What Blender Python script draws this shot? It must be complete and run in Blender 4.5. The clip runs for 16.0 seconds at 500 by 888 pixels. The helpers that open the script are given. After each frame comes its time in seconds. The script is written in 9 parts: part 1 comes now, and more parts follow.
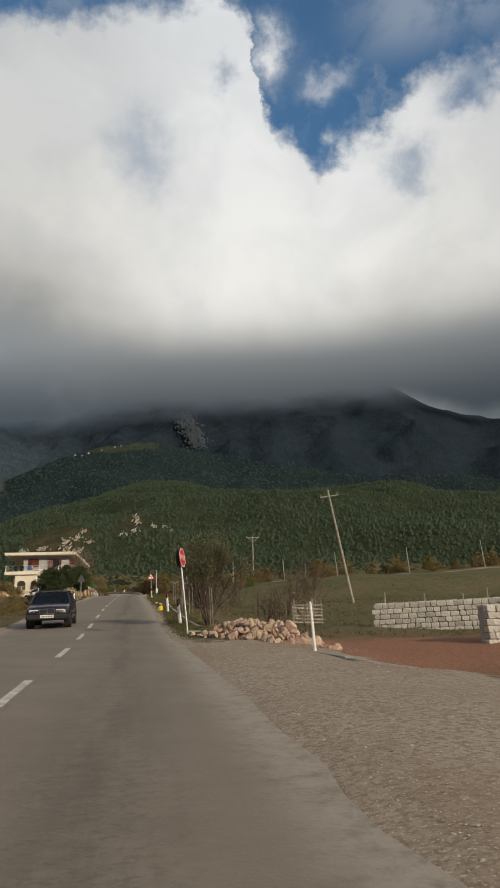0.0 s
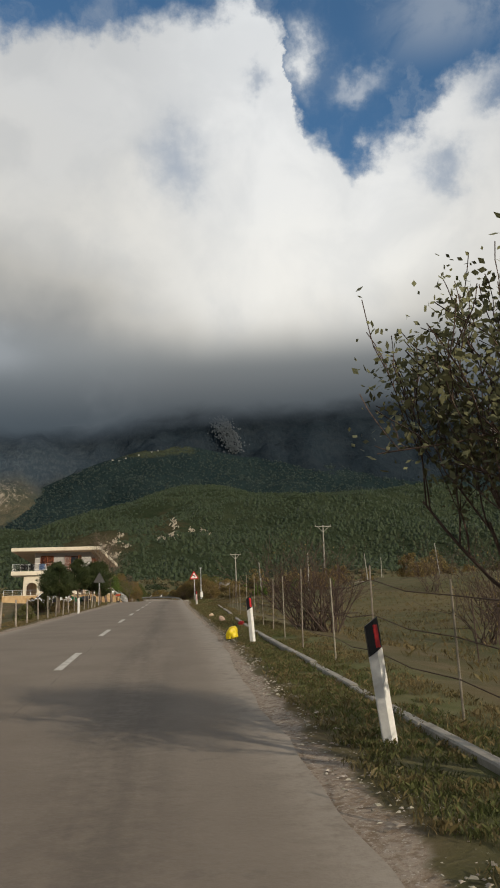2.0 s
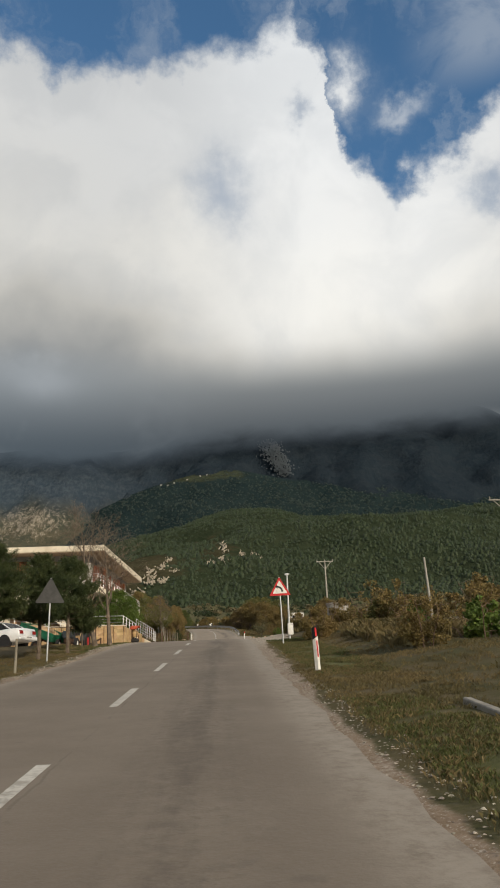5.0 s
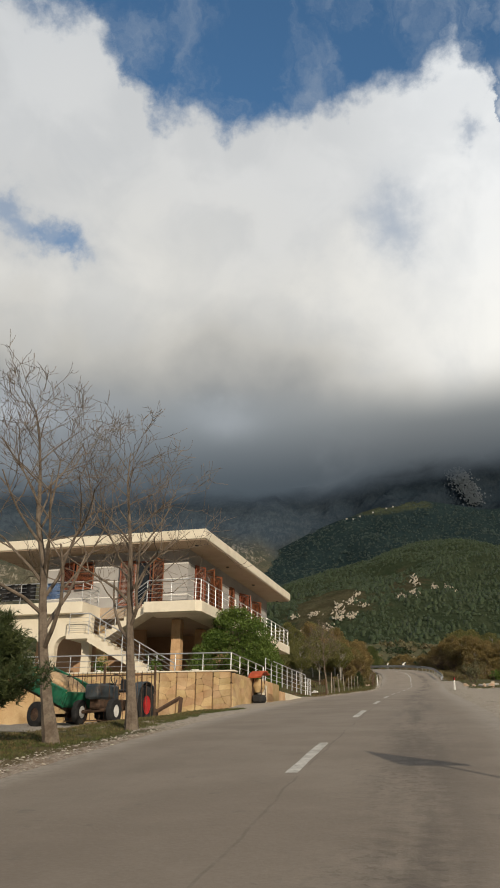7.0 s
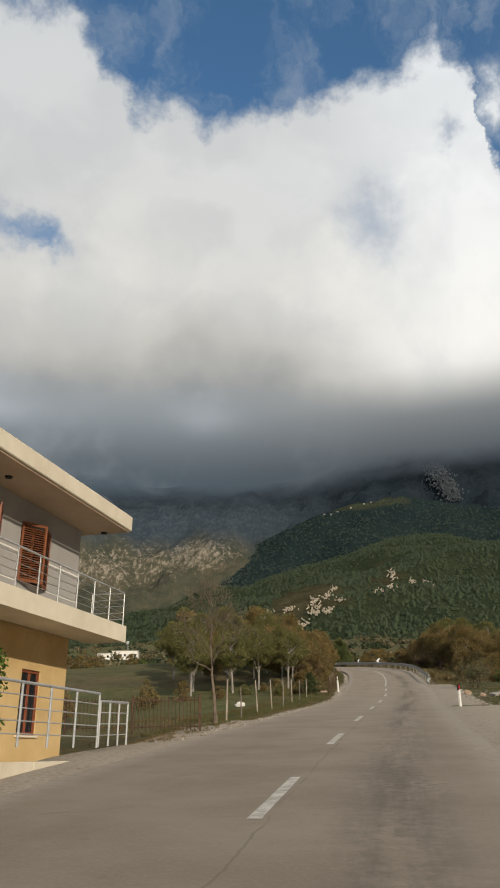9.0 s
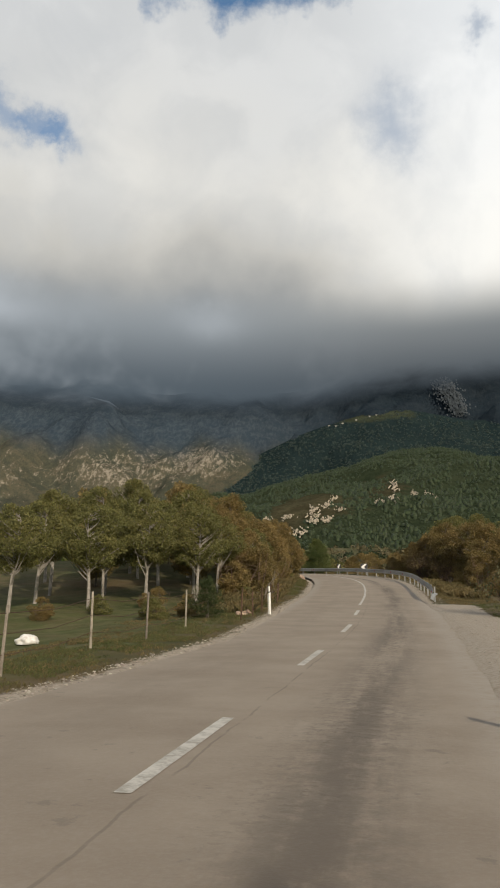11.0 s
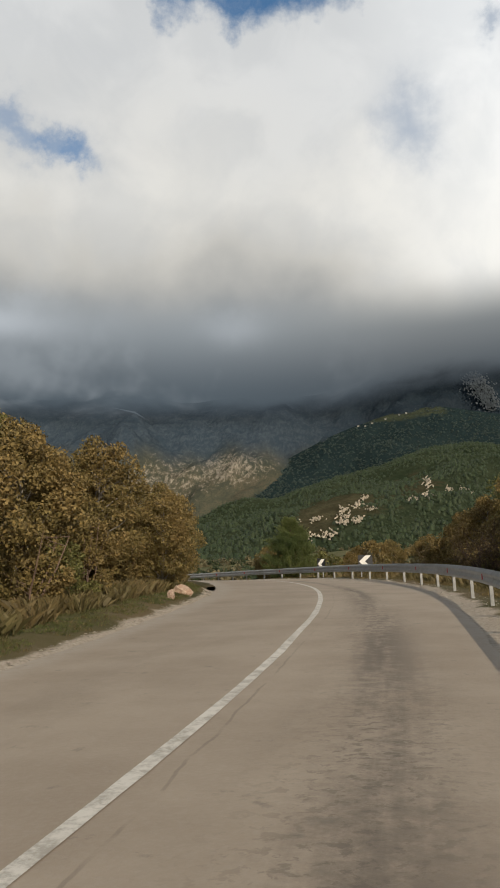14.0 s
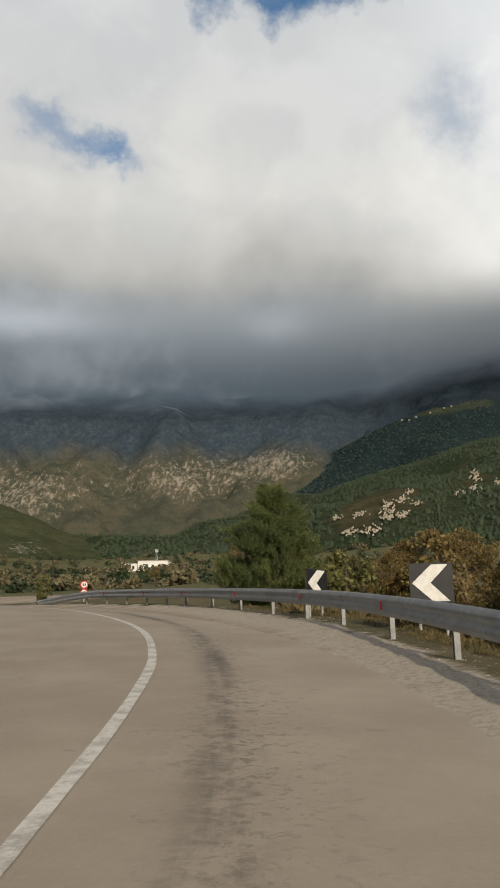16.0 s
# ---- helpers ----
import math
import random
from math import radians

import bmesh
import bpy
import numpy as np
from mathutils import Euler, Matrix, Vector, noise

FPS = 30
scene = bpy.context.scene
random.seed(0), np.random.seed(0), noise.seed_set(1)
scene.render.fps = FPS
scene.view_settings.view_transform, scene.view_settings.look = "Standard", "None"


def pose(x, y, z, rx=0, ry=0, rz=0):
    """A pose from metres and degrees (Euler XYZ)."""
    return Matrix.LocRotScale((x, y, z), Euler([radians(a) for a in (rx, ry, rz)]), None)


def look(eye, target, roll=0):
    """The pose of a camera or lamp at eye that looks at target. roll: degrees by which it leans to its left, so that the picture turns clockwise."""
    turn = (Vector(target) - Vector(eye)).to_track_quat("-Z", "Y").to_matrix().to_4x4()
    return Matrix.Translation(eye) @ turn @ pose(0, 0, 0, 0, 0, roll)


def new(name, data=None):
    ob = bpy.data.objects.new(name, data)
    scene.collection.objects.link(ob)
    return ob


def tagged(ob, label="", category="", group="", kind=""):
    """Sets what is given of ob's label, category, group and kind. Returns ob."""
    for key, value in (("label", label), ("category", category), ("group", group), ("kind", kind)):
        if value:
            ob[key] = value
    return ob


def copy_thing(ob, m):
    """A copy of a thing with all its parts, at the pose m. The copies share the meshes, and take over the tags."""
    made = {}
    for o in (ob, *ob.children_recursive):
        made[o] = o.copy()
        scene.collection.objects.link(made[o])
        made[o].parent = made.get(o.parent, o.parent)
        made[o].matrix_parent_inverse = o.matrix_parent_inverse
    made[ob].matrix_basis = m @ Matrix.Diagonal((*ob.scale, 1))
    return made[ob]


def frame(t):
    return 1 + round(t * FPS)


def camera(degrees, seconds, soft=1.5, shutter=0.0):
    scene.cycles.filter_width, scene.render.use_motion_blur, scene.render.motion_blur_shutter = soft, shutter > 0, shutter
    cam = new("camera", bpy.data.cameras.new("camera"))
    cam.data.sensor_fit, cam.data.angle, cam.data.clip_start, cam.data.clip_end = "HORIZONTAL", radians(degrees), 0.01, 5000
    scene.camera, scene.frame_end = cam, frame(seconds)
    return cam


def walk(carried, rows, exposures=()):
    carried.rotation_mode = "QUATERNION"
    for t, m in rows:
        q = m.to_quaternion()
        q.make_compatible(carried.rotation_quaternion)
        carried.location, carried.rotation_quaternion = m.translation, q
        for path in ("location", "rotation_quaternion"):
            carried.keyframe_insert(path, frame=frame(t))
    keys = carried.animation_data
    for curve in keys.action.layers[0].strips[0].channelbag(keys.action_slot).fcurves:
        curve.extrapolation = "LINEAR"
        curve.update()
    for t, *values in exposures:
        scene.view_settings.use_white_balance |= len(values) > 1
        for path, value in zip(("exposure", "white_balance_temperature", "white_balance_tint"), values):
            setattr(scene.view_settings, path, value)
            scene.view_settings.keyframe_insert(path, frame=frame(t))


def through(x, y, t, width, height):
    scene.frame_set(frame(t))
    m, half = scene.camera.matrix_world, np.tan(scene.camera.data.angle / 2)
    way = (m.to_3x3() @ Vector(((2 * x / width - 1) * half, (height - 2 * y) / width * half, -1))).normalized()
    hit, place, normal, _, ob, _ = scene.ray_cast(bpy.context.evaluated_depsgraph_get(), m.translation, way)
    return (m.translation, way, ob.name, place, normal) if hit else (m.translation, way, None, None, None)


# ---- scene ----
cam = camera(34.8, 16.0, soft=1.8)
PATH = [
    (0, (0.001, 12.628, 2.313), (0.298, 14.536, 2.834), -2.7),
    (0.5, (0.061, 18.873, 2.841), (0.359, 20.779, 3.368), -2.4),
    (1, (0.093, 25.003, 3.35), (0.374, 26.911, 3.88), -2.1),
    (1.5, (0.147, 31.917, 3.918), (0.407, 33.827, 4.452), -2.5),
    (2, (0.152, 38.645, 4.478), (0.359, 40.561, 5.015), -2.6),
    (2.5, (-0.09, 45.438, 5.073), (0.098, 47.35, 5.628), -0.8),
    (3, (0.0, 52.666, 5.873), (0.188, 54.567, 6.464), -1.9),
    (3.2, (-0.005, 55.282, 6.145), (0.165, 57.183, 6.743), -0.9),
    (5.3, (-0.058, 83.613, 8.905), (-0.016, 85.519, 9.51), -3.4),
    (5.5, (-0.073, 86.244, 9.139), (-0.118, 88.147, 9.753), -3.1),
    (6, (-0.076, 93.094, 9.805), (-0.413, 94.958, 10.449), -0.6),
    (6.5, (-0.122, 99.559, 10.414), (-0.486, 101.4, 11.107), -0.7),
    (7, (-0.105, 105.933, 11.078), (-0.466, 107.772, 11.775), -0.8),
    (7.5, (-0.09, 112.525, 11.731), (-0.452, 114.364, 12.43), -0.6),
    (8, (-0.109, 118.982, 12.313), (-0.469, 120.82, 13.015), -0.5),
    (8.5, (-0.13, 125.576, 12.823), (-0.493, 127.415, 13.522), -0.3),
    (9, (-0.063, 131.874, 13.304), (-0.373, 133.726, 13.992), -1.1),
    (9.5, (-0.024, 138.391, 13.736), (-0.287, 140.283, 14.327), -1.1),
    (9.7, (0.008, 141.048, 13.903), (-0.264, 142.957, 14.437), -0.9),
    (11.8, (1.028, 170.944, 15.872), (0.668, 172.854, 16.343), 0.7),
    (12, (1.05, 173.466, 16.0), (0.685, 175.375, 16.474), 0.4),
    (12.5, (1.09, 179.625, 16.429), (0.706, 181.528, 16.908), 0.1),
    (13, (1.239, 185.25, 16.938), (0.839, 187.149, 17.423), -1.0),
    (13.5, (1.214, 191.962, 17.566), (0.812, 193.858, 18.056), -1.6),
    (14, (1.066, 198.767, 18.195), (0.654, 200.661, 18.686), -1.3),
    (14.5, (0.833, 205.288, 18.922), (0.406, 207.18, 19.411), -0.4),
    (15, (0.471, 211.008, 19.612), (0.019, 212.893, 20.104), 1.1),
    (15.5, (-0.135, 217.61, 20.395), (-0.608, 219.491, 20.883), -0.4),
    (16, (-1.102, 223.815, 21.063), (-1.619, 225.685, 21.548), -1.1),
]
walk(cam, [(t, look(eye, target, roll)) for t, eye, target, roll in PATH],
     exposures=[(0, -0.22), (3, -0.18), (5.5, -0.12), (9.5, -0.06), (12, 0.0), (16, -0.06)])

# ---------------------------------------------------------------- sky, sun
SUN_EL, SUN_X, SUN_Y = 19.2, 0.527, -0.85


class Nodes:
    """A short way to write shader arithmetic."""

    def __init__(self, tree):
        self.tree = tree
        tree.nodes.clear()

    def node(self, kind, **values):
        n = self.tree.nodes.new(kind)
        for key, value in values.items():
            setattr(n, key, value)
        return n

    def put(self, socket, value):
        if isinstance(value, bpy.types.NodeSocket):
            self.tree.links.new(value, socket)
        else:
            socket.default_value = value

    def math(self, op, a, b=0.0, c=0.0, clamp=False):
        n = self.node("ShaderNodeMath", operation=op, use_clamp=clamp)
        for k, v in enumerate((a, b, c)):
            self.put(n.inputs[k], v)
        return n.outputs[0]

    def step(self, value, lo, hi, smooth=True):
        n = self.node("ShaderNodeMapRange", interpolation_type="SMOOTHSTEP" if smooth else "LINEAR")
        self.put(n.inputs[0], value), self.put(n.inputs[1], lo), self.put(n.inputs[2], hi)
        return n.outputs[0]

    def mix(self, fac, a, b):
        n = self.node("ShaderNodeMix", data_type="RGBA")
        self.put(n.inputs[0], fac)
        for k, v in ((6, a), (7, b)):
            self.put(n.inputs[k], (*v, 1.0) if isinstance(v, tuple) and len(v) == 3 else v)
        return n.outputs[2]

    def noise(self, vector, scale, detail=5.0, rough=0.55, distortion=0.0):
        n = self.node("ShaderNodeTexNoise")
        if vector is not None:
            self.put(n.inputs["Vector"], vector)
        self.put(n.inputs["Scale"], scale), self.put(n.inputs["Detail"], detail)
        self.put(n.inputs["Roughness"], rough), self.put(n.inputs["Distortion"], distortion)
        return n.outputs[0]

    def ramp(self, fac, stops):
        n = self.node("ShaderNodeValToRGB")
        self.put(n.inputs[0], fac)
        e = n.color_ramp.elements
        while len(e) < len(stops):
            e.new(0.5)
        for k, (pos, col) in enumerate(stops):
            e[k].position, e[k].color = pos, (*col, 1.0)
        return n.outputs[0]

    def split(self, vector):
        n = self.node("ShaderNodeSeparateXYZ")
        self.put(n.inputs[0], vector)
        return n.outputs

    def blob(self, a, e, a0, e0, wa, we, amp):
        """A soft spot of the sky at azimuth a0 and height e0, in degrees."""
        p = self.math("POWER", self.math("DIVIDE", self.math("SUBTRACT", a, a0), wa), 2.0)
        q = self.math("POWER", self.math("DIVIDE", self.math("SUBTRACT", e, e0), we), 2.0)
        return self.math("MULTIPLY", self.math("EXPONENT", self.math("MULTIPLY", self.math("ADD", p, q), -1.0)), amp)


def make_world():
    world = bpy.data.worlds.new("sky")
    scene.world = world
    world.use_nodes = True
    k = Nodes(world.node_tree)
    way = k.node("ShaderNodeTexCoord").outputs["Generated"]
    x, y, z = k.split(way)

    def jitter(scale, detail, rough):
        n = k.node("ShaderNodeTexNoise")
        k.put(n.inputs["Vector"], way), k.put(n.inputs["Scale"], scale), k.put(n.inputs["Detail"], detail), k.put(n.inputs["Roughness"], rough)
        return k.split(n.outputs["Color"])

    def profile(value, lo, hi, low, high, stops):
        """A smooth curve through the stops (value, height)."""
        n = k.node("ShaderNodeValToRGB")
        k.put(n.inputs[0], k.math("DIVIDE", k.math("SUBTRACT", value, lo), hi - lo))
        n.color_ramp.interpolation = "EASE"
        e = n.color_ramp.elements
        while len(e) < len(stops):
            e.new(0.5)
        for i, (v, h) in enumerate(stops):
            e[i].position = (v - lo) / (hi - lo)
            e[i].color = [(h - low) / (high - low)] * 3 + [1.0]
        return k.math("ADD", low, k.math("MULTIPLY", k.split(n.outputs[0])[0], high - low))

    az = k.math("MULTIPLY", k.math("ARCTAN2", k.math("MULTIPLY", x, -1.0), y), 57.296)
    el = k.math("MULTIPLY", k.math("ARCSINE", z), 57.296)
    wx, wy, _ = jitter(9.0, 3.0, 0.5)
    cx, cy, _ = jitter(30.0, 6.0, 0.62)
    bend = lambda v, p, q: k.math("ADD", v, k.math("ADD", k.math("MULTIPLY", k.math("SUBTRACT", p, 0.5), 5.0), k.math("MULTIPLY", k.math("SUBTRACT", q, 0.5), 4.2)))
    a, e = bend(az, wx, cx), bend(el, wy, cy)
    # upper edge of the cloud bank: a notch of blue to the right, a tower, a wide valley to the left
    edge = profile(a, -40, 40, 30, 55, [(-40, 41), (-29, 38.4), (-25.5, 39.0), (-23, 38.2), (-20.3, 36.8), (-17.4, 36.1), (-15.4, 35.0), (-13.6, 36.3), (-12.2, 37.0), (-11.2, 38.8), (-10.4, 43.2), (-7.6, 45.6), (-4.5, 44.6), (-1.5, 43.9),
                                        (4, 43.5), (8, 42.9), (11, 42.3), (12.8, 41.5), (15.5, 42.6), (18.6, 43.2), (20.8, 44.6), (23, 46.4), (26.5, 47.9), (31, 48.4), (40, 50)])
    edge = k.math("ADD", edge, k.math("MULTIPLY", k.step(k.math("ABSOLUTE", az), 55.0, 90.0), 25.0))
    cover = k.step(k.math("SUBTRACT", edge, e), -0.9, 1.7)
    # the curl that leans over the notch, and the thin veil high to the right
    cover = k.math("ADD", cover, k.math("ADD", k.blob(a, e, -12.2, 41.4, 1.5, 1.5, 1.0), k.blob(a, e, -17.2, 39.8, 1.8, 0.9, 0.6)), clamp=True)
    for spot in ((28.4, 34.9, 2.2, 0.8, 0.60), (25.9, 34.2, 1.2, 0.8, 0.62), (31.0, 35.8, 1.4, 0.9, 0.40), (-22.3, 33.6, 1.7, 1.3, 0.42), (-27.6, 36.8, 2.0, 1.0, 0.7), (-1.4, 35.4, 2.0, 1.9, 0.30), (-8.2, 40.2, 0.9, 0.7, 0.35)):
        cover = k.math("SUBTRACT", cover, k.blob(a, e, *spot))
    stretch = k.node("ShaderNodeCombineXYZ")
    k.put(stretch.inputs[0], k.math("MULTIPLY", a, 0.15)), k.put(stretch.inputs[1], k.math("MULTIPLY", e, 0.13))
    wisps = k.step(k.noise(stretch.outputs[0], 1.0, 7.0, 0.58, 0.5), 0.46, 0.76)
    veil = k.math("MULTIPLY", k.math("MULTIPLY", k.step(az, -16.0, -24.0), k.step(el, 38.5, 42.0)), 0.55)
    thin = k.math("MAXIMUM", k.math("MULTIPLY", wisps, 0.50), k.math("MULTIPLY", veil, k.step(k.noise(way, 7.0, 6.0, 0.62, 0.8), 0.34, 0.62)))
    thick = k.math("MAXIMUM", cover, 0.0, clamp=True)
    cover = k.math("MAXIMUM", thick, thin)
    # brightness of the cloud: dark flat base, cream band, white towers
    base = profile(az, -40, 40, 15, 35, [(-40, 20.4), (-20, 20.2), (-12, 20.4), (-5, 21.0), (2, 22.0), (8, 23.3), (16, 24.2), (24, 24.7), (40, 24.4)])
    soft = k.math("ADD", k.math("MULTIPLY", k.math("SUBTRACT", k.noise(way, 5.0, 3.0, 0.45), 0.5), 9.5), k.math("MULTIPLY", k.math("SUBTRACT", k.noise(way, 17.0, 4.0, 0.5), 0.5), 2.6))
    h = k.math("SUBTRACT", k.math("ADD", el, soft), base)
    tone = k.ramp(k.math("DIVIDE", k.math("ADD", h, 13.5), 39.0), [
        (0.0, (0.066, 0.083, 0.096)), (0.14, (0.112, 0.132, 0.146)), (0.25, (0.245, 0.262, 0.268)), (0.34, (0.41, 0.412, 0.398)), (0.42, (0.645, 0.630, 0.585)),
        (0.54, (0.85, 0.838, 0.795)), (0.72, (0.825, 0.832, 0.825)), (1.0, (0.74, 0.765, 0.785))])
    # the base is paler and bluer to the left
    leftish = k.math("MULTIPLY", k.step(az, -4.0, 15.0), k.math("SUBTRACT", 1.0, k.step(h, -6.0, 3.5)))
    slate = k.mix(k.step(el, 16.5, 25.0), (0.120, 0.150, 0.177), (0.35, 0.38, 0.405))
    slate = k.mix(k.math("MULTIPLY", k.step(k.noise(way, 9.0, 4.0, 0.5), 0.42, 0.66), 0.5), slate, (0.47, 0.50, 0.53))
    tone = k.mix(k.math("MULTIPLY", leftish, 0.85), tone, slate)
    # grey hollows between the puffs, deeper ones where the bank is thin
    puffs = k.math("MULTIPLY", k.step(k.noise(way, 11.0, 5.0, 0.52, 0.4), 0.36, 0.62), k.step(h, 1.0, 5.0))
    tone = k.mix(k.math("MULTIPLY", puffs, 0.24), tone, (0.48, 0.51, 0.54))
    hollow = k.math("ADD", k.math("ADD", k.blob(a, e, 0.6, 35.2, 2.6, 2.4, 0.30), k.blob(a, e, -2.6, 36.2, 1.8, 2.2, 0.25)), k.math("ADD", k.blob(a, e, 29.0, 34.8, 5.0, 2.4, 0.28), k.blob(a, e, 24.0, 39.5, 5.0, 2.5, 0.22)))
    tone = k.mix(hollow, tone, (0.52, 0.55, 0.58))
    patch = k.math("ADD", k.blob(a, e, 30.5, 22.2, 5.0, 2.2, 0.55), k.math("ADD", k.blob(a, e, 14.0, 22.4, 2.4, 1.3, 0.30), k.blob(a, e, 10.5, 20.4, 2.0, 1.2, 0.22)))
    tone = k.mix(patch, tone, (0.58, 0.62, 0.655))
    glow = k.math("ADD", k.math("ADD", k.blob(a, e, 4.6, 30.8, 3.4, 2.6, 0.35), k.blob(a, e, 18.0, 31.5, 4.0, 2.6, 0.30)), k.math("ADD", k.blob(a, e, 2.5, 32.5, 3.0, 3.4, 0.35), k.blob(a, e, -9.0, 29.0, 6.0, 3.0, 0.30)))
    tone = k.mix(glow, tone, (0.96, 0.94, 0.88))
    bright = k.math("SUBTRACT", k.math("SUBTRACT", 1.15, k.math("MULTIPLY", k.step(az, -17.0, -28.0), 0.16)), k.math("MULTIPLY", k.step(az, -10.0, 8.0), 0.26))
    lit = k.node("ShaderNodeVectorMath", operation="SCALE")
    k.put(lit.inputs[0], tone), k.put(lit.inputs["Scale"], bright)
    veiled = k.mix(k.math("MULTIPLY", k.math("SUBTRACT", 1.0, thick), 0.8), lit.outputs[0], (0.36, 0.42, 0.50))
    sky = k.node("ShaderNodeTexSky", sky_type="NISHITA", sun_disc=False, sun_elevation=radians(SUN_EL), sun_rotation=math.atan2(SUN_X, SUN_Y))
    blue = k.node("ShaderNodeVectorMath", operation="MULTIPLY")
    k.put(blue.inputs[0], sky.outputs[0]), k.put(blue.inputs[1], (0.080, 0.122, 0.146))
    colour = k.mix(cover, blue.outputs[0], veiled)
    back = k.node("ShaderNodeBackground")
    k.put(back.inputs["Color"], colour), k.put(back.inputs["Strength"], 1.0)
    out = k.node("ShaderNodeOutputWorld")
    k.put(out.inputs["Surface"], back.outputs[0])


make_world()
sun = new("sun", bpy.data.lights.new("sun", "SUN"))
sun.data.energy, sun.data.angle, sun.data.color = 3.75, radians(0.6), (1.0, 0.875, 0.70)
flat = math.cos(radians(SUN_EL))
sun.matrix_world = look((0, 0, 60), Vector((0, 0, 60)) - 10 * Vector((SUN_X * flat, SUN_Y * flat, math.sin(radians(SUN_EL)))))
scene.view_settings.exposure = 0.0

# ---------------------------------------------------------------- materials


def material(name, low, high, scale=4.0, rough=0.85, bump=0.3, fine=None, metal=0.0, spec=0.3, vary=0.0, island=0.0, contrast=(0.32, 0.68), stain=None, stain_scale=0.6, sheen=0.0):
    """A painted, stony or leafy surface: two colours mixed by coarse and fine noise, with relief."""
    m = bpy.data.materials.new(name)
    m.use_nodes = True
    k = Nodes(m.node_tree)
    where = k.node("ShaderNodeTexCoord").outputs["Object"]
    coarse = k.noise(where, scale, 6.0, 0.6)
    grain = k.noise(where, fine or scale * 9.0, 4.0, 0.65)
    both = k.math("ADD", k.math("MULTIPLY", coarse, 0.65), k.math("MULTIPLY", grain, 0.35))
    colour = k.mix(k.step(both, *contrast), low, high)
    if stain:
        colour = k.mix(k.math("MULTIPLY", k.step(k.noise(where, stain_scale, 5.0, 0.6), 0.52, 0.70), 0.75), colour, stain)
    random = None
    if vary:
        random, amount = k.node("ShaderNodeObjectInfo").outputs["Random"], vary
    if island:
        random, amount = k.node("ShaderNodeNewGeometry").outputs["Random Per Island"], island
    if random is not None:
        hsv = k.node("ShaderNodeHueSaturation")
        k.put(hsv.inputs["Value"], k.math("ADD", 1.0 - amount, k.math("MULTIPLY", random, 2 * amount)))
        k.put(hsv.inputs["Hue"], k.math("ADD", 0.5 - amount * 0.06, k.math("MULTIPLY", k.math("FRACT", k.math("MULTIPLY", random, 7.13)), amount * 0.12)))
        k.put(hsv.inputs["Color"], colour)
        colour = hsv.outputs[0]
    b = k.node("ShaderNodeBsdfPrincipled")
    k.put(b.inputs["Base Color"], colour), k.put(b.inputs["Metallic"], metal), k.put(b.inputs["Specular IOR Level"], spec)
    k.put(b.inputs["Roughness"], k.math("ADD", rough - 0.08, k.math("MULTIPLY", grain, 0.16)))
    if bump:
        n = k.node("ShaderNodeBump")
        k.put(n.inputs["Strength"], bump), k.put(n.inputs["Distance"], 0.02), k.put(n.inputs["Height"], both)
        k.put(b.inputs["Normal"], n.outputs[0])
    out = k.node("ShaderNodeOutputMaterial")
    k.put(out.inputs["Surface"], b.outputs[0])
    return m


def leaf_material(name, low, high, island=0.4, through=0.25):
    """Leaves that let some light through, each of its own shade."""
    m = bpy.data.materials.new(name)
    m.use_nodes = True
    k = Nodes(m.node_tree)
    geo = k.node("ShaderNodeNewGeometry")
    where = k.node("ShaderNodeTexCoord").outputs["Object"]
    patch = k.step(k.noise(where, 0.55, 4.0, 0.6), 0.36, 0.64)
    r = geo.outputs["Random Per Island"]
    colour = k.mix(k.math("ADD", k.math("MULTIPLY", patch, 0.6), k.math("MULTIPLY", r, 0.4)), low, high)
    hsv = k.node("ShaderNodeHueSaturation")
    k.put(hsv.inputs["Value"], k.math("ADD", 1.0 - island, k.math("MULTIPLY", k.math("FRACT", k.math("MULTIPLY", r, 5.7)), 2 * island)))
    k.put(hsv.inputs["Color"], colour)
    b = k.node("ShaderNodeBsdfPrincipled")
    k.put(b.inputs["Base Color"], hsv.outputs[0]), k.put(b.inputs["Roughness"], 0.6), k.put(b.inputs["Specular IOR Level"], 0.25)
    t = k.node("ShaderNodeBsdfTranslucent")
    k.put(t.inputs["Color"], hsv.outputs[0])
    mixed = k.node("ShaderNodeMixShader")
    k.put(mixed.inputs[0], through), k.put(mixed.inputs[1], b.outputs[0]), k.put(mixed.inputs[2], t.outputs[0])
    out = k.node("ShaderNodeOutputMaterial")
    k.put(out.inputs["Surface"], mixed.outputs[0])
    return m


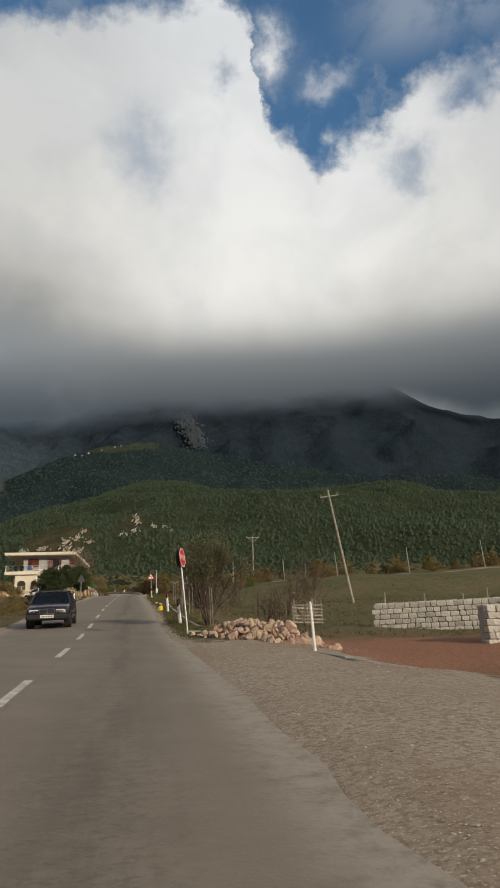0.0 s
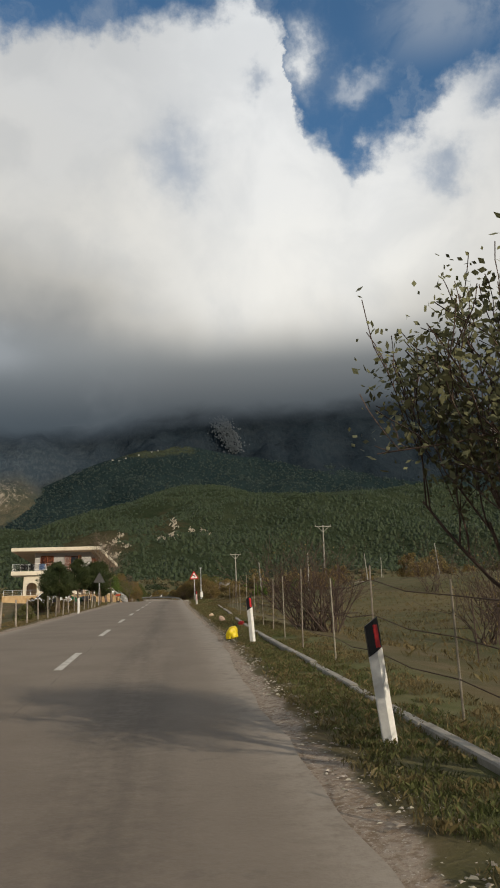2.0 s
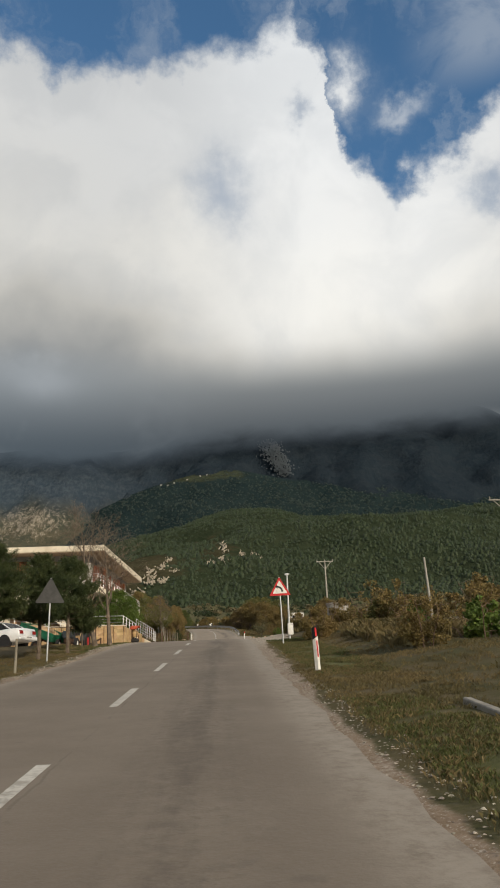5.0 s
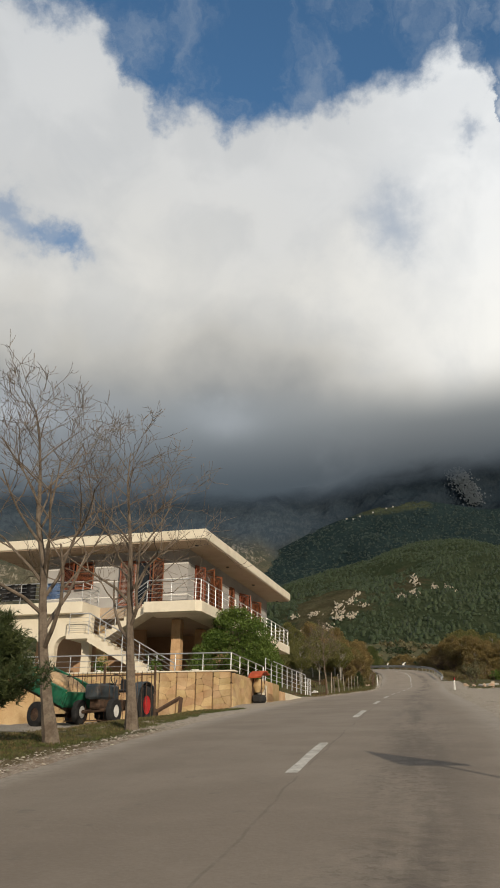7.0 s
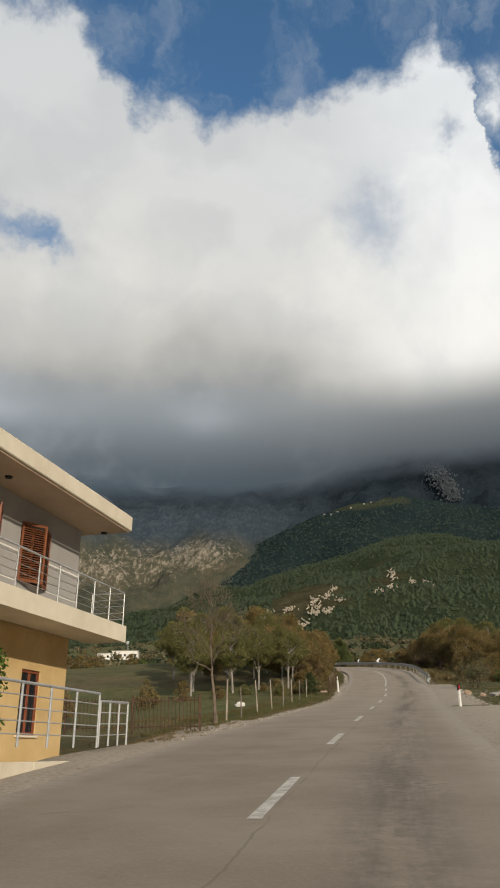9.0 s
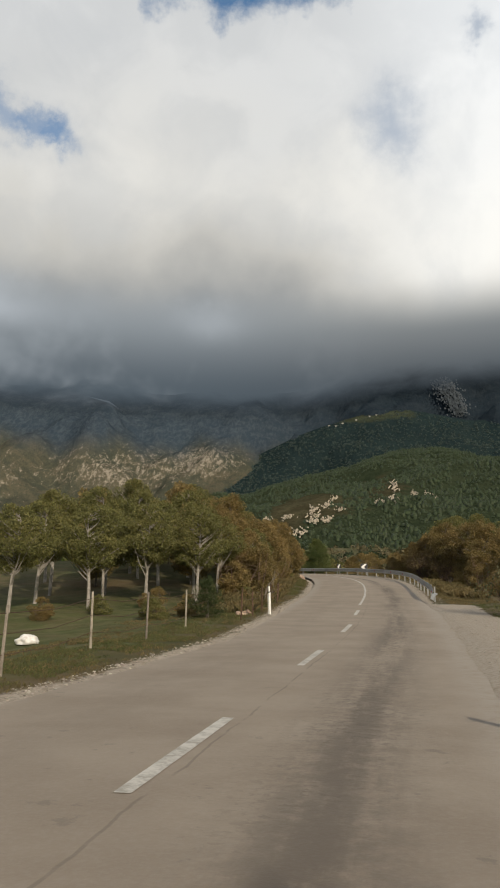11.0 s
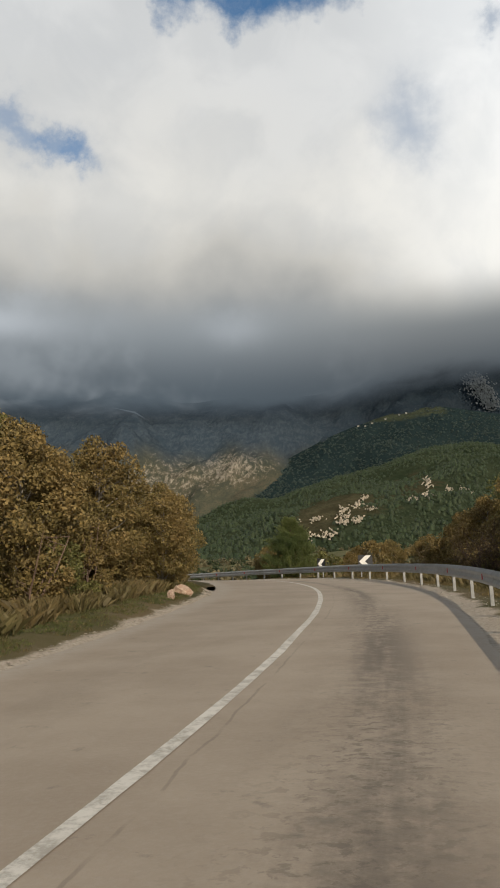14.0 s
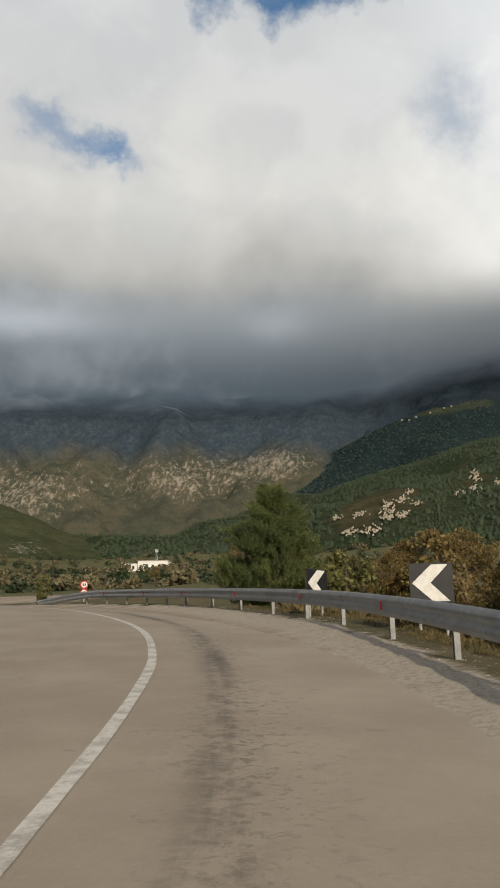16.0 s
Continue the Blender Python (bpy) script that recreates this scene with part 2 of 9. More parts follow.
def asphalt_material():
    """Old sun-bleached asphalt; across (metres from the centre line) and along come from the map of the mesh."""
    m = bpy.data.materials.new("asphalt")
    m.use_nodes = True
    k = Nodes(m.node_tree)
    where = k.node("ShaderNodeTexCoord").outputs["Object"]
    u, v, _ = k.split(k.node("ShaderNodeUVMap", uv_map="lane").outputs[0])
    coarse, grain, chips = k.noise(where, 0.7, 6.0, 0.6), k.noise(where, 24.0, 3.0, 0.7), k.noise(where, 3.2, 6.0, 0.68)
    stretch = k.node("ShaderNodeCombineXYZ")
    k.put(stretch.inputs[0], k.math("MULTIPLY", u, 1.6)), k.put(stretch.inputs[1], k.math("MULTIPLY", v, 0.12))
    streak = k.noise(stretch.outputs[0], 1.0, 6.0, 0.62)
    ragged = k.noise(where, 5.0, 6.0, 0.75)
    colour = k.mix(k.step(coarse, 0.30, 0.70), (0.230, 0.186, 0.142), (0.292, 0.243, 0.190))
    colour = k.mix(k.math("MULTIPLY", k.step(grain, 0.40, 0.75), 0.22), colour, (0.35, 0.32, 0.28))
    paler = k.math('MULTIPLY', k.step(v, 195.0, 240.0), 0.30)
    colour = k.mix(paler, colour, k.mix(k.step(coarse, 0.30, 0.70), (0.335, 0.272, 0.200), (0.39, 0.322, 0.242)))
    # the worn dark strip along the middle of the uphill lane, and a faint one in the other lane
    bend = k.step(v, 256.0, 284.0)
    for mid, wide, force in ((k.math("SUBTRACT", 1.40, k.math("MULTIPLY", bend, 0.68)), k.math("SUBTRACT", 0.52, k.math("MULTIPLY", bend, 0.31)), k.math("ADD", 0.72, k.math("MULTIPLY", bend, 0.25))), (-1.6, 0.75, 0.12)):
        strip = k.math("EXPONENT", k.math("MULTIPLY", k.math("POWER", k.math("DIVIDE", k.math("SUBTRACT", u, mid), wide), 2.0), -1.0))
        rag = k.math("MULTIPLY", k.step(k.math("ADD", k.math("MULTIPLY", streak, 0.6), k.math("MULTIPLY", ragged, 0.4)), 0.40, 0.60), strip)
        colour = k.mix(k.math("MULTIPLY", rag, force, clamp=True), colour, (0.098, 0.082, 0.066))
    crumb = k.node("ShaderNodeCombineXYZ")
    k.put(crumb.inputs[0], k.math("MULTIPLY", u, 9.0)), k.put(crumb.inputs[1], k.math("MULTIPLY", v, 10.0))
    flakes = k.step(k.noise(crumb.outputs[0], 1.0, 6.0, 0.66, 0.4), 0.53, 0.60)
    worn = k.math("EXPONENT", k.math("MULTIPLY", k.math("POWER", k.math("DIVIDE", k.math("SUBTRACT", u, k.math("SUBTRACT", 1.35, k.math("MULTIPLY", bend, 0.60))), 0.55), 2.0), -1.0))
    worn = k.math("MULTIPLY", worn, k.step(k.noise(where, 0.35, 3.0, 0.5), 0.36, 0.60))
    colour = k.mix(k.math("MULTIPLY", k.math("MULTIPLY", flakes, worn), 0.60, clamp=True), colour, (0.110, 0.090, 0.070))
    seam = k.math("ABSOLUTE", k.math("SUBTRACT", u, k.math("ADD", 0.20, k.math("MULTIPLY", k.math("SUBTRACT", k.noise(where, 0.8, 4.0, 0.6), 0.5), 0.16))))
    seam = k.math("MULTIPLY", k.math("SUBTRACT", 1.0, k.step(seam, 0.006, 0.020)), k.step(k.noise(where, 1.1, 4.0, 0.6), 0.40, 0.55))
    colour = k.mix(k.math("MULTIPLY", k.math("MULTIPLY", seam, k.math("SUBTRACT", 1.0, bend)), 0.38), colour, (0.10, 0.083, 0.066))
    colour = k.mix(k.math("MULTIPLY", k.step(chips, 0.62, 0.70), 0.35), colour, (0.12, 0.105, 0.09))
    # the first stretch is darker, fading out up the road
    first_stretch = k.math('SUBTRACT', 1.0, k.step(v, 130.0, 225.0))
    colour = k.mix(k.math('MULTIPLY', first_stretch, 0.48), colour, (0.106, 0.087, 0.067))
    # dust at both borders
    border = k.math("ADD", k.step(u, 2.25, 2.85), k.step(u, -2.6, -3.2))
    dusty = k.math("MULTIPLY", k.step(ragged, 0.25, 0.62), k.math("SUBTRACT", 1.0, k.math("MULTIPLY", first_stretch, 0.30)))
    colour = k.mix(k.math("MULTIPLY", border, dusty), colour, (0.345, 0.30, 0.245))
    b = k.node("ShaderNodeBsdfPrincipled")
    k.put(b.inputs["Base Color"], colour), k.put(b.inputs["Roughness"], 0.82), k.put(b.inputs["Specular IOR Level"], 0.25)
    n = k.node("ShaderNodeBump")
    k.put(n.inputs["Strength"], 0.5), k.put(n.inputs["Distance"], 0.012), k.put(n.inputs["Height"], k.math("ADD", grain, k.math("MULTIPLY", chips, 0.8)))
    k.put(b.inputs["Normal"], n.outputs[0])
    out = k.node("ShaderNodeOutputMaterial")
    k.put(out.inputs["Surface"], b.outputs[0])
    return m


def ground_material():
    """Dry grass, green grass, bare stony dirt and the red soil of a ploughed plot."""
    m = bpy.data.materials.new("ground")
    m.use_nodes = True
    k = Nodes(m.node_tree)
    where = k.node("ShaderNodeTexCoord").outputs["Object"]
    soil = k.node("ShaderNodeVertexColor", layer_name="soil")
    red, gravel, green = k.split(soil.outputs["Color"])
    big, mid, fine = k.noise(where, 0.16, 5.0, 0.6), k.noise(where, 1.3, 6.0, 0.65), k.noise(where, 14.0, 5.0, 0.7)
    colour = k.mix(k.step(big, 0.36, 0.62), (0.120, 0.090, 0.046), (0.070, 0.068, 0.030))
    colour = k.mix(k.math("MULTIPLY", k.step(mid, 0.42, 0.66), 0.6), colour, (0.135, 0.105, 0.066))
    lush = k.mix(k.step(mid, 0.35, 0.65), (0.060, 0.085, 0.026), (0.120, 0.125, 0.048))
    colour = k.mix(green, colour, lush)
    ploughed = k.mix(k.step(fine, 0.35, 0.65), (0.17, 0.075, 0.045), (0.29, 0.15, 0.095))
    colour = k.mix(red, colour, ploughed)
    stony = k.mix(k.step(fine, 0.36, 0.62), (0.195, 0.147, 0.104), (0.345, 0.285, 0.226))
    stony = k.mix(k.math("MULTIPLY", k.step(big, 0.46, 0.60), 0.55), stony, (0.235, 0.165, 0.105))
    stony = k.mix(k.math("MULTIPLY", k.step(mid, 0.52, 0.72), 0.60), stony, (0.20, 0.14, 0.09))
    stony = k.mix(k.math("MULTIPLY", k.step(k.noise(where, 38.0, 3.0, 0.6), 0.58, 0.66), 0.6), stony, (0.50, 0.46, 0.40))
    chalk = k.mix(k.step(fine, 0.34, 0.62), (0.275, 0.230, 0.178), (0.405, 0.352, 0.285))
    stony = k.mix(k.math("MULTIPLY", soil.outputs["Alpha"], k.step(k.math("SUBTRACT", 1.0, mid), 0.20, 0.44)), stony, chalk)
    edge = k.step(k.math("ADD", gravel, k.math("MULTIPLY", k.math("SUBTRACT", mid, 0.5), 0.8)), 0.35, 0.62)
    colour = k.mix(edge, colour, stony)
    colour = k.mix(k.math("MULTIPLY", k.step(fine, 0.5, 0.8), 0.35), colour, (0.20, 0.18, 0.14))
    b = k.node("ShaderNodeBsdfPrincipled")
    k.put(b.inputs["Base Color"], colour), k.put(b.inputs["Roughness"], 0.95), k.put(b.inputs["Specular IOR Level"], 0.1)
    n = k.node("ShaderNodeBump")
    k.put(n.inputs["Strength"], 0.7), k.put(n.inputs["Distance"], 0.04), k.put(n.inputs["Height"], k.math("ADD", mid, k.math("MULTIPLY", fine, 0.7)))
    k.put(b.inputs["Normal"], n.outputs[0])
    out = k.node("ShaderNodeOutputMaterial")
    k.put(out.inputs["Surface"], b.outputs[0])
    return m


def slope_material(name, wood_low, wood_high, rock_low, rock_high, scale, grass, upright=0.35, speck=1.0):
    """A far slope. The map "cover" says how much open grass (red), bare rock (green) and painted cloud shade (blue) it
    bears; noise breaks all of them up.
    """
    m = bpy.data.materials.new(name)
    m.use_nodes = True
    k = Nodes(m.node_tree)
    where = k.node("ShaderNodeTexCoord").outputs["Object"]
    x, y, z = k.split(where)
    open_, rocky, other = k.split(k.node("ShaderNodeVertexColor", layer_name="cover").outputs["Color"])
    tall = k.node("ShaderNodeCombineXYZ")
    k.put(tall.inputs[0], x), k.put(tall.inputs[1], k.math("MULTIPLY", y, upright)), k.put(tall.inputs[2], k.math("MULTIPLY", z, upright))
    big, mid, fine = k.noise(where, scale, 6.0, 0.6), k.noise(where, scale * 5, 6.0, 0.62), k.noise(where, scale * 34, 4.0, 0.6)
    streak = k.noise(tall.outputs[0], scale * 16, 7.0, 0.68, 0.5)
    colour = k.mix(k.step(k.math("ADD", k.math("MULTIPLY", big, 0.5), k.math("MULTIPLY", mid, 0.5)), 0.38, 0.62), wood_low, wood_high)
    colour = k.mix(k.math("MULTIPLY", k.step(fine, 0.46, 0.68), 0.55 * speck), colour, tuple(c * 0.62 for c in wood_low))
    bushes = k.mix(k.step(mid, 0.38, 0.62), grass, tuple(c * 0.6 for c in grass))
    lawn = k.step(k.math("ADD", open_, k.math("MULTIPLY", k.math("SUBTRACT", mid, 0.5), 1.4)), 0.35, 0.65)
    colour = k.mix(k.math("MULTIPLY", lawn, k.math("ADD", 0.45, k.math("MULTIPLY", k.step(fine, 0.62, 0.42), 0.55))), colour, bushes)
    rock = k.mix(k.step(streak, 0.38, 0.64), rock_low, rock_high)
    bare = k.step(k.math("ADD", rocky, k.math("MULTIPLY", k.math("SUBTRACT", k.math("ADD", k.math("MULTIPLY", streak, 0.62), k.math("MULTIPLY", mid, 0.38)), 0.5), 2.6)), 0.45, 0.85)
    colour = k.mix(k.math("MULTIPLY", bare, k.step(rocky, 0.02, 0.2)), colour, rock)
    # cloud shade painted into the slope colour, paler and hazier to the left
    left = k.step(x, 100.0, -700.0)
    cloud_shade = k.mix(k.step(k.math("ADD", k.math("MULTIPLY", streak, 0.6), k.math("MULTIPLY", mid, 0.4)), 0.42, 0.64), k.mix(left, (0.014, 0.023, 0.034), (0.036, 0.054, 0.075)), k.mix(left, (0.020, 0.031, 0.042), (0.062, 0.082, 0.102)))
    colour = k.mix(other, colour, cloud_shade)
    b = k.node("ShaderNodeBsdfPrincipled")
    k.put(b.inputs["Base Color"], colour), k.put(b.inputs["Roughness"], 1.0), k.put(b.inputs["Specular IOR Level"], 0.0)
    n = k.node("ShaderNodeBump")
    k.put(n.inputs["Strength"], 0.6), k.put(n.inputs["Distance"], 0.12 / scale), k.put(n.inputs["Height"], k.math("ADD", k.math("MULTIPLY", streak, 0.6), k.math("MULTIPLY", mid, 0.9)))
    k.put(b.inputs["Normal"], n.outputs[0])
    out = k.node("ShaderNodeOutputMaterial")
    k.put(out.inputs["Surface"], b.outputs[0])
    return m


M = {}
M["asphalt"] = asphalt_material()
M["ground"] = ground_material()
M["paint"] = material("road_paint", (0.33, 0.305, 0.26), (0.56, 0.53, 0.47), 5, 0.8, 0.2, 30, contrast=(0.38, 0.58))
M["hill"] = slope_material("hill_slope", (0.030, 0.041, 0.022), (0.046, 0.056, 0.031), (0.24, 0.20, 0.15), (0.40, 0.35, 0.28), 0.010, (0.094, 0.080, 0.045), 1.0)
# cloud shade and haze are put into the ridge's dark bluish base
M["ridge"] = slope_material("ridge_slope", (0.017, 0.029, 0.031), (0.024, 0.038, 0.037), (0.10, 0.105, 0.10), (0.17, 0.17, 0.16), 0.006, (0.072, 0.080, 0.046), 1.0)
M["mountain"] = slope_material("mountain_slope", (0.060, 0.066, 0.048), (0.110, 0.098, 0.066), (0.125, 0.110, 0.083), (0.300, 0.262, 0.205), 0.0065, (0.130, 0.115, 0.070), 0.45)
M["foothill"] = slope_material("foothill_slope", (0.046, 0.056, 0.030), (0.080, 0.084, 0.042), (0.20, 0.18, 0.15), (0.42, 0.38, 0.32), 0.016, (0.120, 0.108, 0.056), 0.6)
M["zinc_dull"] = material("weathered_steel", (0.20, 0.20, 0.195), (0.31, 0.31, 0.30), 6, 0.55, 0.05, 40, metal=0.2, stain=(0.20, 0.18, 0.15))
M["kerb"] = material("old_kerb", (0.20, 0.185, 0.155), (0.34, 0.315, 0.27), 3.0, 0.95, 0.5, 25, stain=(0.11, 0.10, 0.075), stain_scale=2.0)
M["concrete"] = material("concrete", (0.26, 0.245, 0.215), (0.40, 0.38, 0.335), 2.5, 0.9, 0.35, 30, stain=(0.19, 0.175, 0.15))
M["white_paint"] = material("white_paint", (0.62, 0.60, 0.56), (0.78, 0.77, 0.73), 6, 0.6, 0.08, 40, stain=(0.48, 0.44, 0.38), stain_scale=5)
M["red_paint"] = material("red_paint", (0.42, 0.022, 0.025), (0.56, 0.035, 0.035), 6, 0.45, 0.05, 40)
M["black_paint"] = material("black_paint", (0.012, 0.012, 0.013), (0.025, 0.025, 0.026), 6, 0.5, 0.05, 40)
M["zinc"] = material("galvanised_steel", (0.34, 0.35, 0.36), (0.50, 0.51, 0.52), 6, 0.42, 0.05, 40, metal=0.35, spec=0.5, stain=(0.30, 0.29, 0.27), stain_scale=3)
M["steel"] = material("stainless_steel", (0.50, 0.50, 0.50), (0.66, 0.66, 0.65), 8, 0.3, 0.03, 60, metal=0.85, spec=0.5)
M["wood_grey"] = material("weathered_wood", (0.16, 0.135, 0.105), (0.33, 0.29, 0.235), 3, 0.9, 0.5, 35, vary=0.25)
M["rust"] = material("rusty_iron", (0.045, 0.028, 0.020), (0.12, 0.070, 0.042), 9, 0.8, 0.2, 50)
M["bark"] = material("bark", (0.085, 0.062, 0.045), (0.20, 0.160, 0.120), 5, 0.95, 0.9, 30)
M["bark_pale"] = material("pale_bark", (0.13, 0.112, 0.09), (0.27, 0.24, 0.20), 5, 0.95, 0.7, 30)
M["twig_dark"] = material("dark_twigs", (0.050, 0.034, 0.027), (0.105, 0.074, 0.058), 4, 0.95, 0.3, 20)
M["bark_grey"] = material("pale_grey_bark", (0.20, 0.18, 0.155), (0.36, 0.33, 0.29), 5, 0.95, 0.6, 30)
M["twig"] = material("twig", (0.12, 0.080, 0.060), (0.22, 0.150, 0.110), 4, 0.95, 0.3, 20)
M["stone"] = material("limestone", (0.29, 0.185, 0.125), (0.52, 0.41, 0.315), 3, 0.95, 0.8, 22, vary=0.25, stain=(0.34, 0.17, 0.10), stain_scale=1.3)
M["pebble"] = material("pebbles", (0.21, 0.18, 0.14), (0.43, 0.385, 0.32), 6, 0.95, 0.5, 22, island=0.45)
M["grass_dry"] = leaf_material("dry_grass", (0.180, 0.132, 0.060), (0.105, 0.092, 0.038), 0.35, 0.3)
M["grass_green"] = leaf_material("green_grass", (0.068, 0.085, 0.024), (0.120, 0.118, 0.044), 0.35, 0.3)
M["leaf_olive"] = leaf_material("olive_leaves", (0.110, 0.115, 0.037), (0.189, 0.173, 0.059))
M["leaf_brown"] = leaf_material("autumn_leaves", (0.144, 0.117, 0.041), (0.250, 0.173, 0.066))
M["leaf_green"] = leaf_material("fresh_leaves", (0.066, 0.112, 0.020), (0.130, 0.178, 0.036))
M["leaf_pear"] = leaf_material("fruit_tree_leaves", (0.085, 0.088, 0.038), (0.190, 0.190, 0.100))
M["needles"] = leaf_material("pine_needles", (0.030, 0.048, 0.018), (0.075, 0.088, 0.028), 0.35, 0.12)
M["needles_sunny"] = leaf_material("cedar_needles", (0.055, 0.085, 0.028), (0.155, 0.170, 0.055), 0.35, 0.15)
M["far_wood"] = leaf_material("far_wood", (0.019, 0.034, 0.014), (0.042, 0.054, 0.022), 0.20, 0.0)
# woods of the ridge: darker copy, with cloud shade in the colour
M["far_shaded"] = leaf_material("far_shaded_wood", (0.016, 0.029, 0.025), (0.027, 0.040, 0.030), 0.3, 0.0)
M["far_brush"] = leaf_material("far_brush", (0.098, 0.090, 0.046), (0.159, 0.128, 0.068), 0.35, 0.0)

# ---------------------------------------------------------------- mesh helpers


def part(name, bm, mat, parent=None, label=""):
    """Links a bmesh as one mesh object, under a thing or part if one is given."""
    mesh = bpy.data.meshes.new(name)
    bm.to_mesh(mesh)
    bm.free()
    mesh.materials.append(mat)
    ob = new(name, mesh)
    if parent is not None:
        ob.parent = parent
    if label:
        tagged(ob, label)
    return ob


def share(name, mesh, parent=None, m=None):
    ob = new(name, mesh)
    if parent is not None:
        ob.parent = parent
    if m is not None:
        ob.matrix_basis = m
    return ob


def thing(name, m, label, category, group="", kind=""):
    ob = new(name)
    ob.empty_display_size = 0.2
    ob.matrix_basis = m
    return tagged(ob, label, category, group, kind)


def data_mesh(name, verts, faces, mat, smooth=False):
    mesh = bpy.data.meshes.new(name)
    mesh.from_pydata([tuple(v) for v in np.asarray(verts, float).tolist()], [], [tuple(f) for f in np.asarray(faces).tolist()] if not isinstance(faces, list) else faces)
    mesh.materials.append(mat)
    if smooth:
        mesh.polygons.foreach_set("use_smooth", [True] * len(mesh.polygons))
    mesh.update()
    return mesh


def box(bm, size, at=(0, 0, 0), turn=None, bevel=0.0):
    made = bmesh.ops.create_cube(bm, size=1.0)["verts"]
    m = Matrix.Translation(at) @ (turn or Matrix()) @ Matrix.Diagonal((*size, 1.0))
    bmesh.ops.transform(bm, matrix=m, verts=made)
    if bevel:
        edges = {e for v in made for e in v.link_edges}
        bmesh.ops.bevel(bm, geom=list(edges), offset=bevel, segments=1, affect="EDGES")
    return made


def rod(bm, a, b, r0, r1=None, n=8, caps=True):
    a, b = Vector(a), Vector(b)
    way = b - a
    if way.length < 1e-5:
        return
    m = Matrix.Translation((a + b) / 2) @ way.to_track_quat("Z", "Y").to_matrix().to_4x4()
    bmesh.ops.create_cone(bm, cap_ends=caps, segments=n, radius1=r0, radius2=r0 if r1 is None else r1, depth=way.length, matrix=m)


def prism(bm, outline, depth, m=Matrix()):
    """A flat outline in x and z, pushed along y by depth."""
    front = [bm.verts.new(m @ Vector((x, 0, z))) for x, z in outline]
    back = [bm.verts.new(m @ Vector((x, depth, z))) for x, z in outline]
    bm.faces.new(front), bm.faces.new(list(reversed(back)))
    for i in range(len(front)):
        j = (i + 1) % len(front)
        bm.faces.new((front[j], front[i], back[i], back[j]))


def rounded(points, r, n=4):
    """A polygon with its corners rounded off."""
    out = []
    for i, p in enumerate(points):
        p, a, b = Vector(p), Vector(points[i - 1]), Vector(points[(i + 1) % len(points)])
        s, e = p + (a - p).normalized() * r, p + (b - p).normalized() * r
        for k in range(n + 1):
            t = k / n
            out.append(tuple(s.lerp(p, t).lerp(p.lerp(e, t), t)))
    return out


def smooth(ob):
    ob.data.polygons.foreach_set("use_smooth", [True] * len(ob.data.polygons))
    return ob


def ease(v, lo, hi):
    t = np.clip((v - lo) / (hi - lo), 0, 1)
    return t * t * (3 - 2 * t)


# ---------------------------------------------------------------- the lie of the land

RISE_Y = np.array([-60, -20, 0, 20, 40, 60, 80, 100, 120, 140, 160, 180, 200, 220, 240, 260, 280, 300, 400, 600, 1000, 1500], float)
RISE_Z = np.array([-5.0, -1.6, 0, 1.66, 3.3, 5.35, 7.29, 9.2, 11.16, 12.59, 13.85, 15.19, 17.04, 19.39, 21.5, 23.2, 24.6, 25.9, 34.5, 56, 108, 190], float)
BEND_Y = np.array([-60, 30, 75, 100, 120, 140, 152, 165, 175, 185, 197, 205, 210, 215, 220, 224, 228, 231.3, 234.4, 237.7, 240.6, 243, 250, 258, 266, 274, 283, 300], float)
BEND_X = np.array([-1.65, -1.65, -1.75, -1.70, -1.55, -1.48, -1.38, -1.12, -0.85, -0.58, -0.60, -0.72, -0.90, -1.10, -1.60, -2.22, -3.18, -4.22, -5.38, -6.88, -8.55, -10.2, -16.0, -25.5, -38, -56, -84, -150], float)


def tangents(xs, ys):
    d = np.gradient(ys, xs)
    return d


def curve_at(v, xs, ys, d):
    v = np.asarray(v, float)
    i = np.clip(np.searchsorted(xs, v) - 1, 0, len(xs) - 2)
    h = xs[i + 1] - xs[i]
    t = np.clip((v - xs[i]) / h, -5, 5)
    t2, t3 = t * t, t * t * t
    return (2 * t3 - 3 * t2 + 1) * ys[i] + (t3 - 2 * t2 + t) * h * d[i] + (-2 * t3 + 3 * t2) * ys[i + 1] + (t3 - t2) * h * d[i + 1]


RISE_D, BEND_D = tangents(RISE_Y, RISE_Z), tangents(BEND_Y, BEND_X)


def rise(y):
    return curve_at(y, RISE_Y, RISE_Z, RISE_D)


def centre(y):
    return curve_at(y, BEND_Y, BEND_X, BEND_D)


def half_right(y):
    y = np.asarray(y, float)
    return 2.98 - 0.18 * ease(y, 33, 37) * (1 - ease(y, 47, 56)) - 0.30 * ease(y, 188, 212)


def half_left(y):
    return np.interp(np.asarray(y, float), (90, 108, 116, 130, 150, 168, 180, 184, 190, 197, 208, 216, 230), (3.15, 3.02, 3.25, 3.30, 3.20, 2.80, 2.55, 2.78, 3.02, 3.24, 3.24, 3.40, 3.45))


def slant(y):
    """Stretch across the bend, where the road runs slantwise to y."""
    d = (centre(np.asarray(y) + 0.5) - centre(np.asarray(y) - 0.5))
    return np.sqrt(1 + d * d)


def lump(x, y, scale, seed=0.0):
    """Cheap rolling unevenness."""
    return (np.sin(x * scale + 1.3 + seed) * np.cos(y * scale * 1.13 + 0.7 * seed) + 0.5 * np.sin(x * scale * 2.3 + y * scale * 1.9 + seed * 2.1)
            + 0.3 * np.cos(x * scale * 4.7 - y * scale * 4.1 + seed)) / 1.8


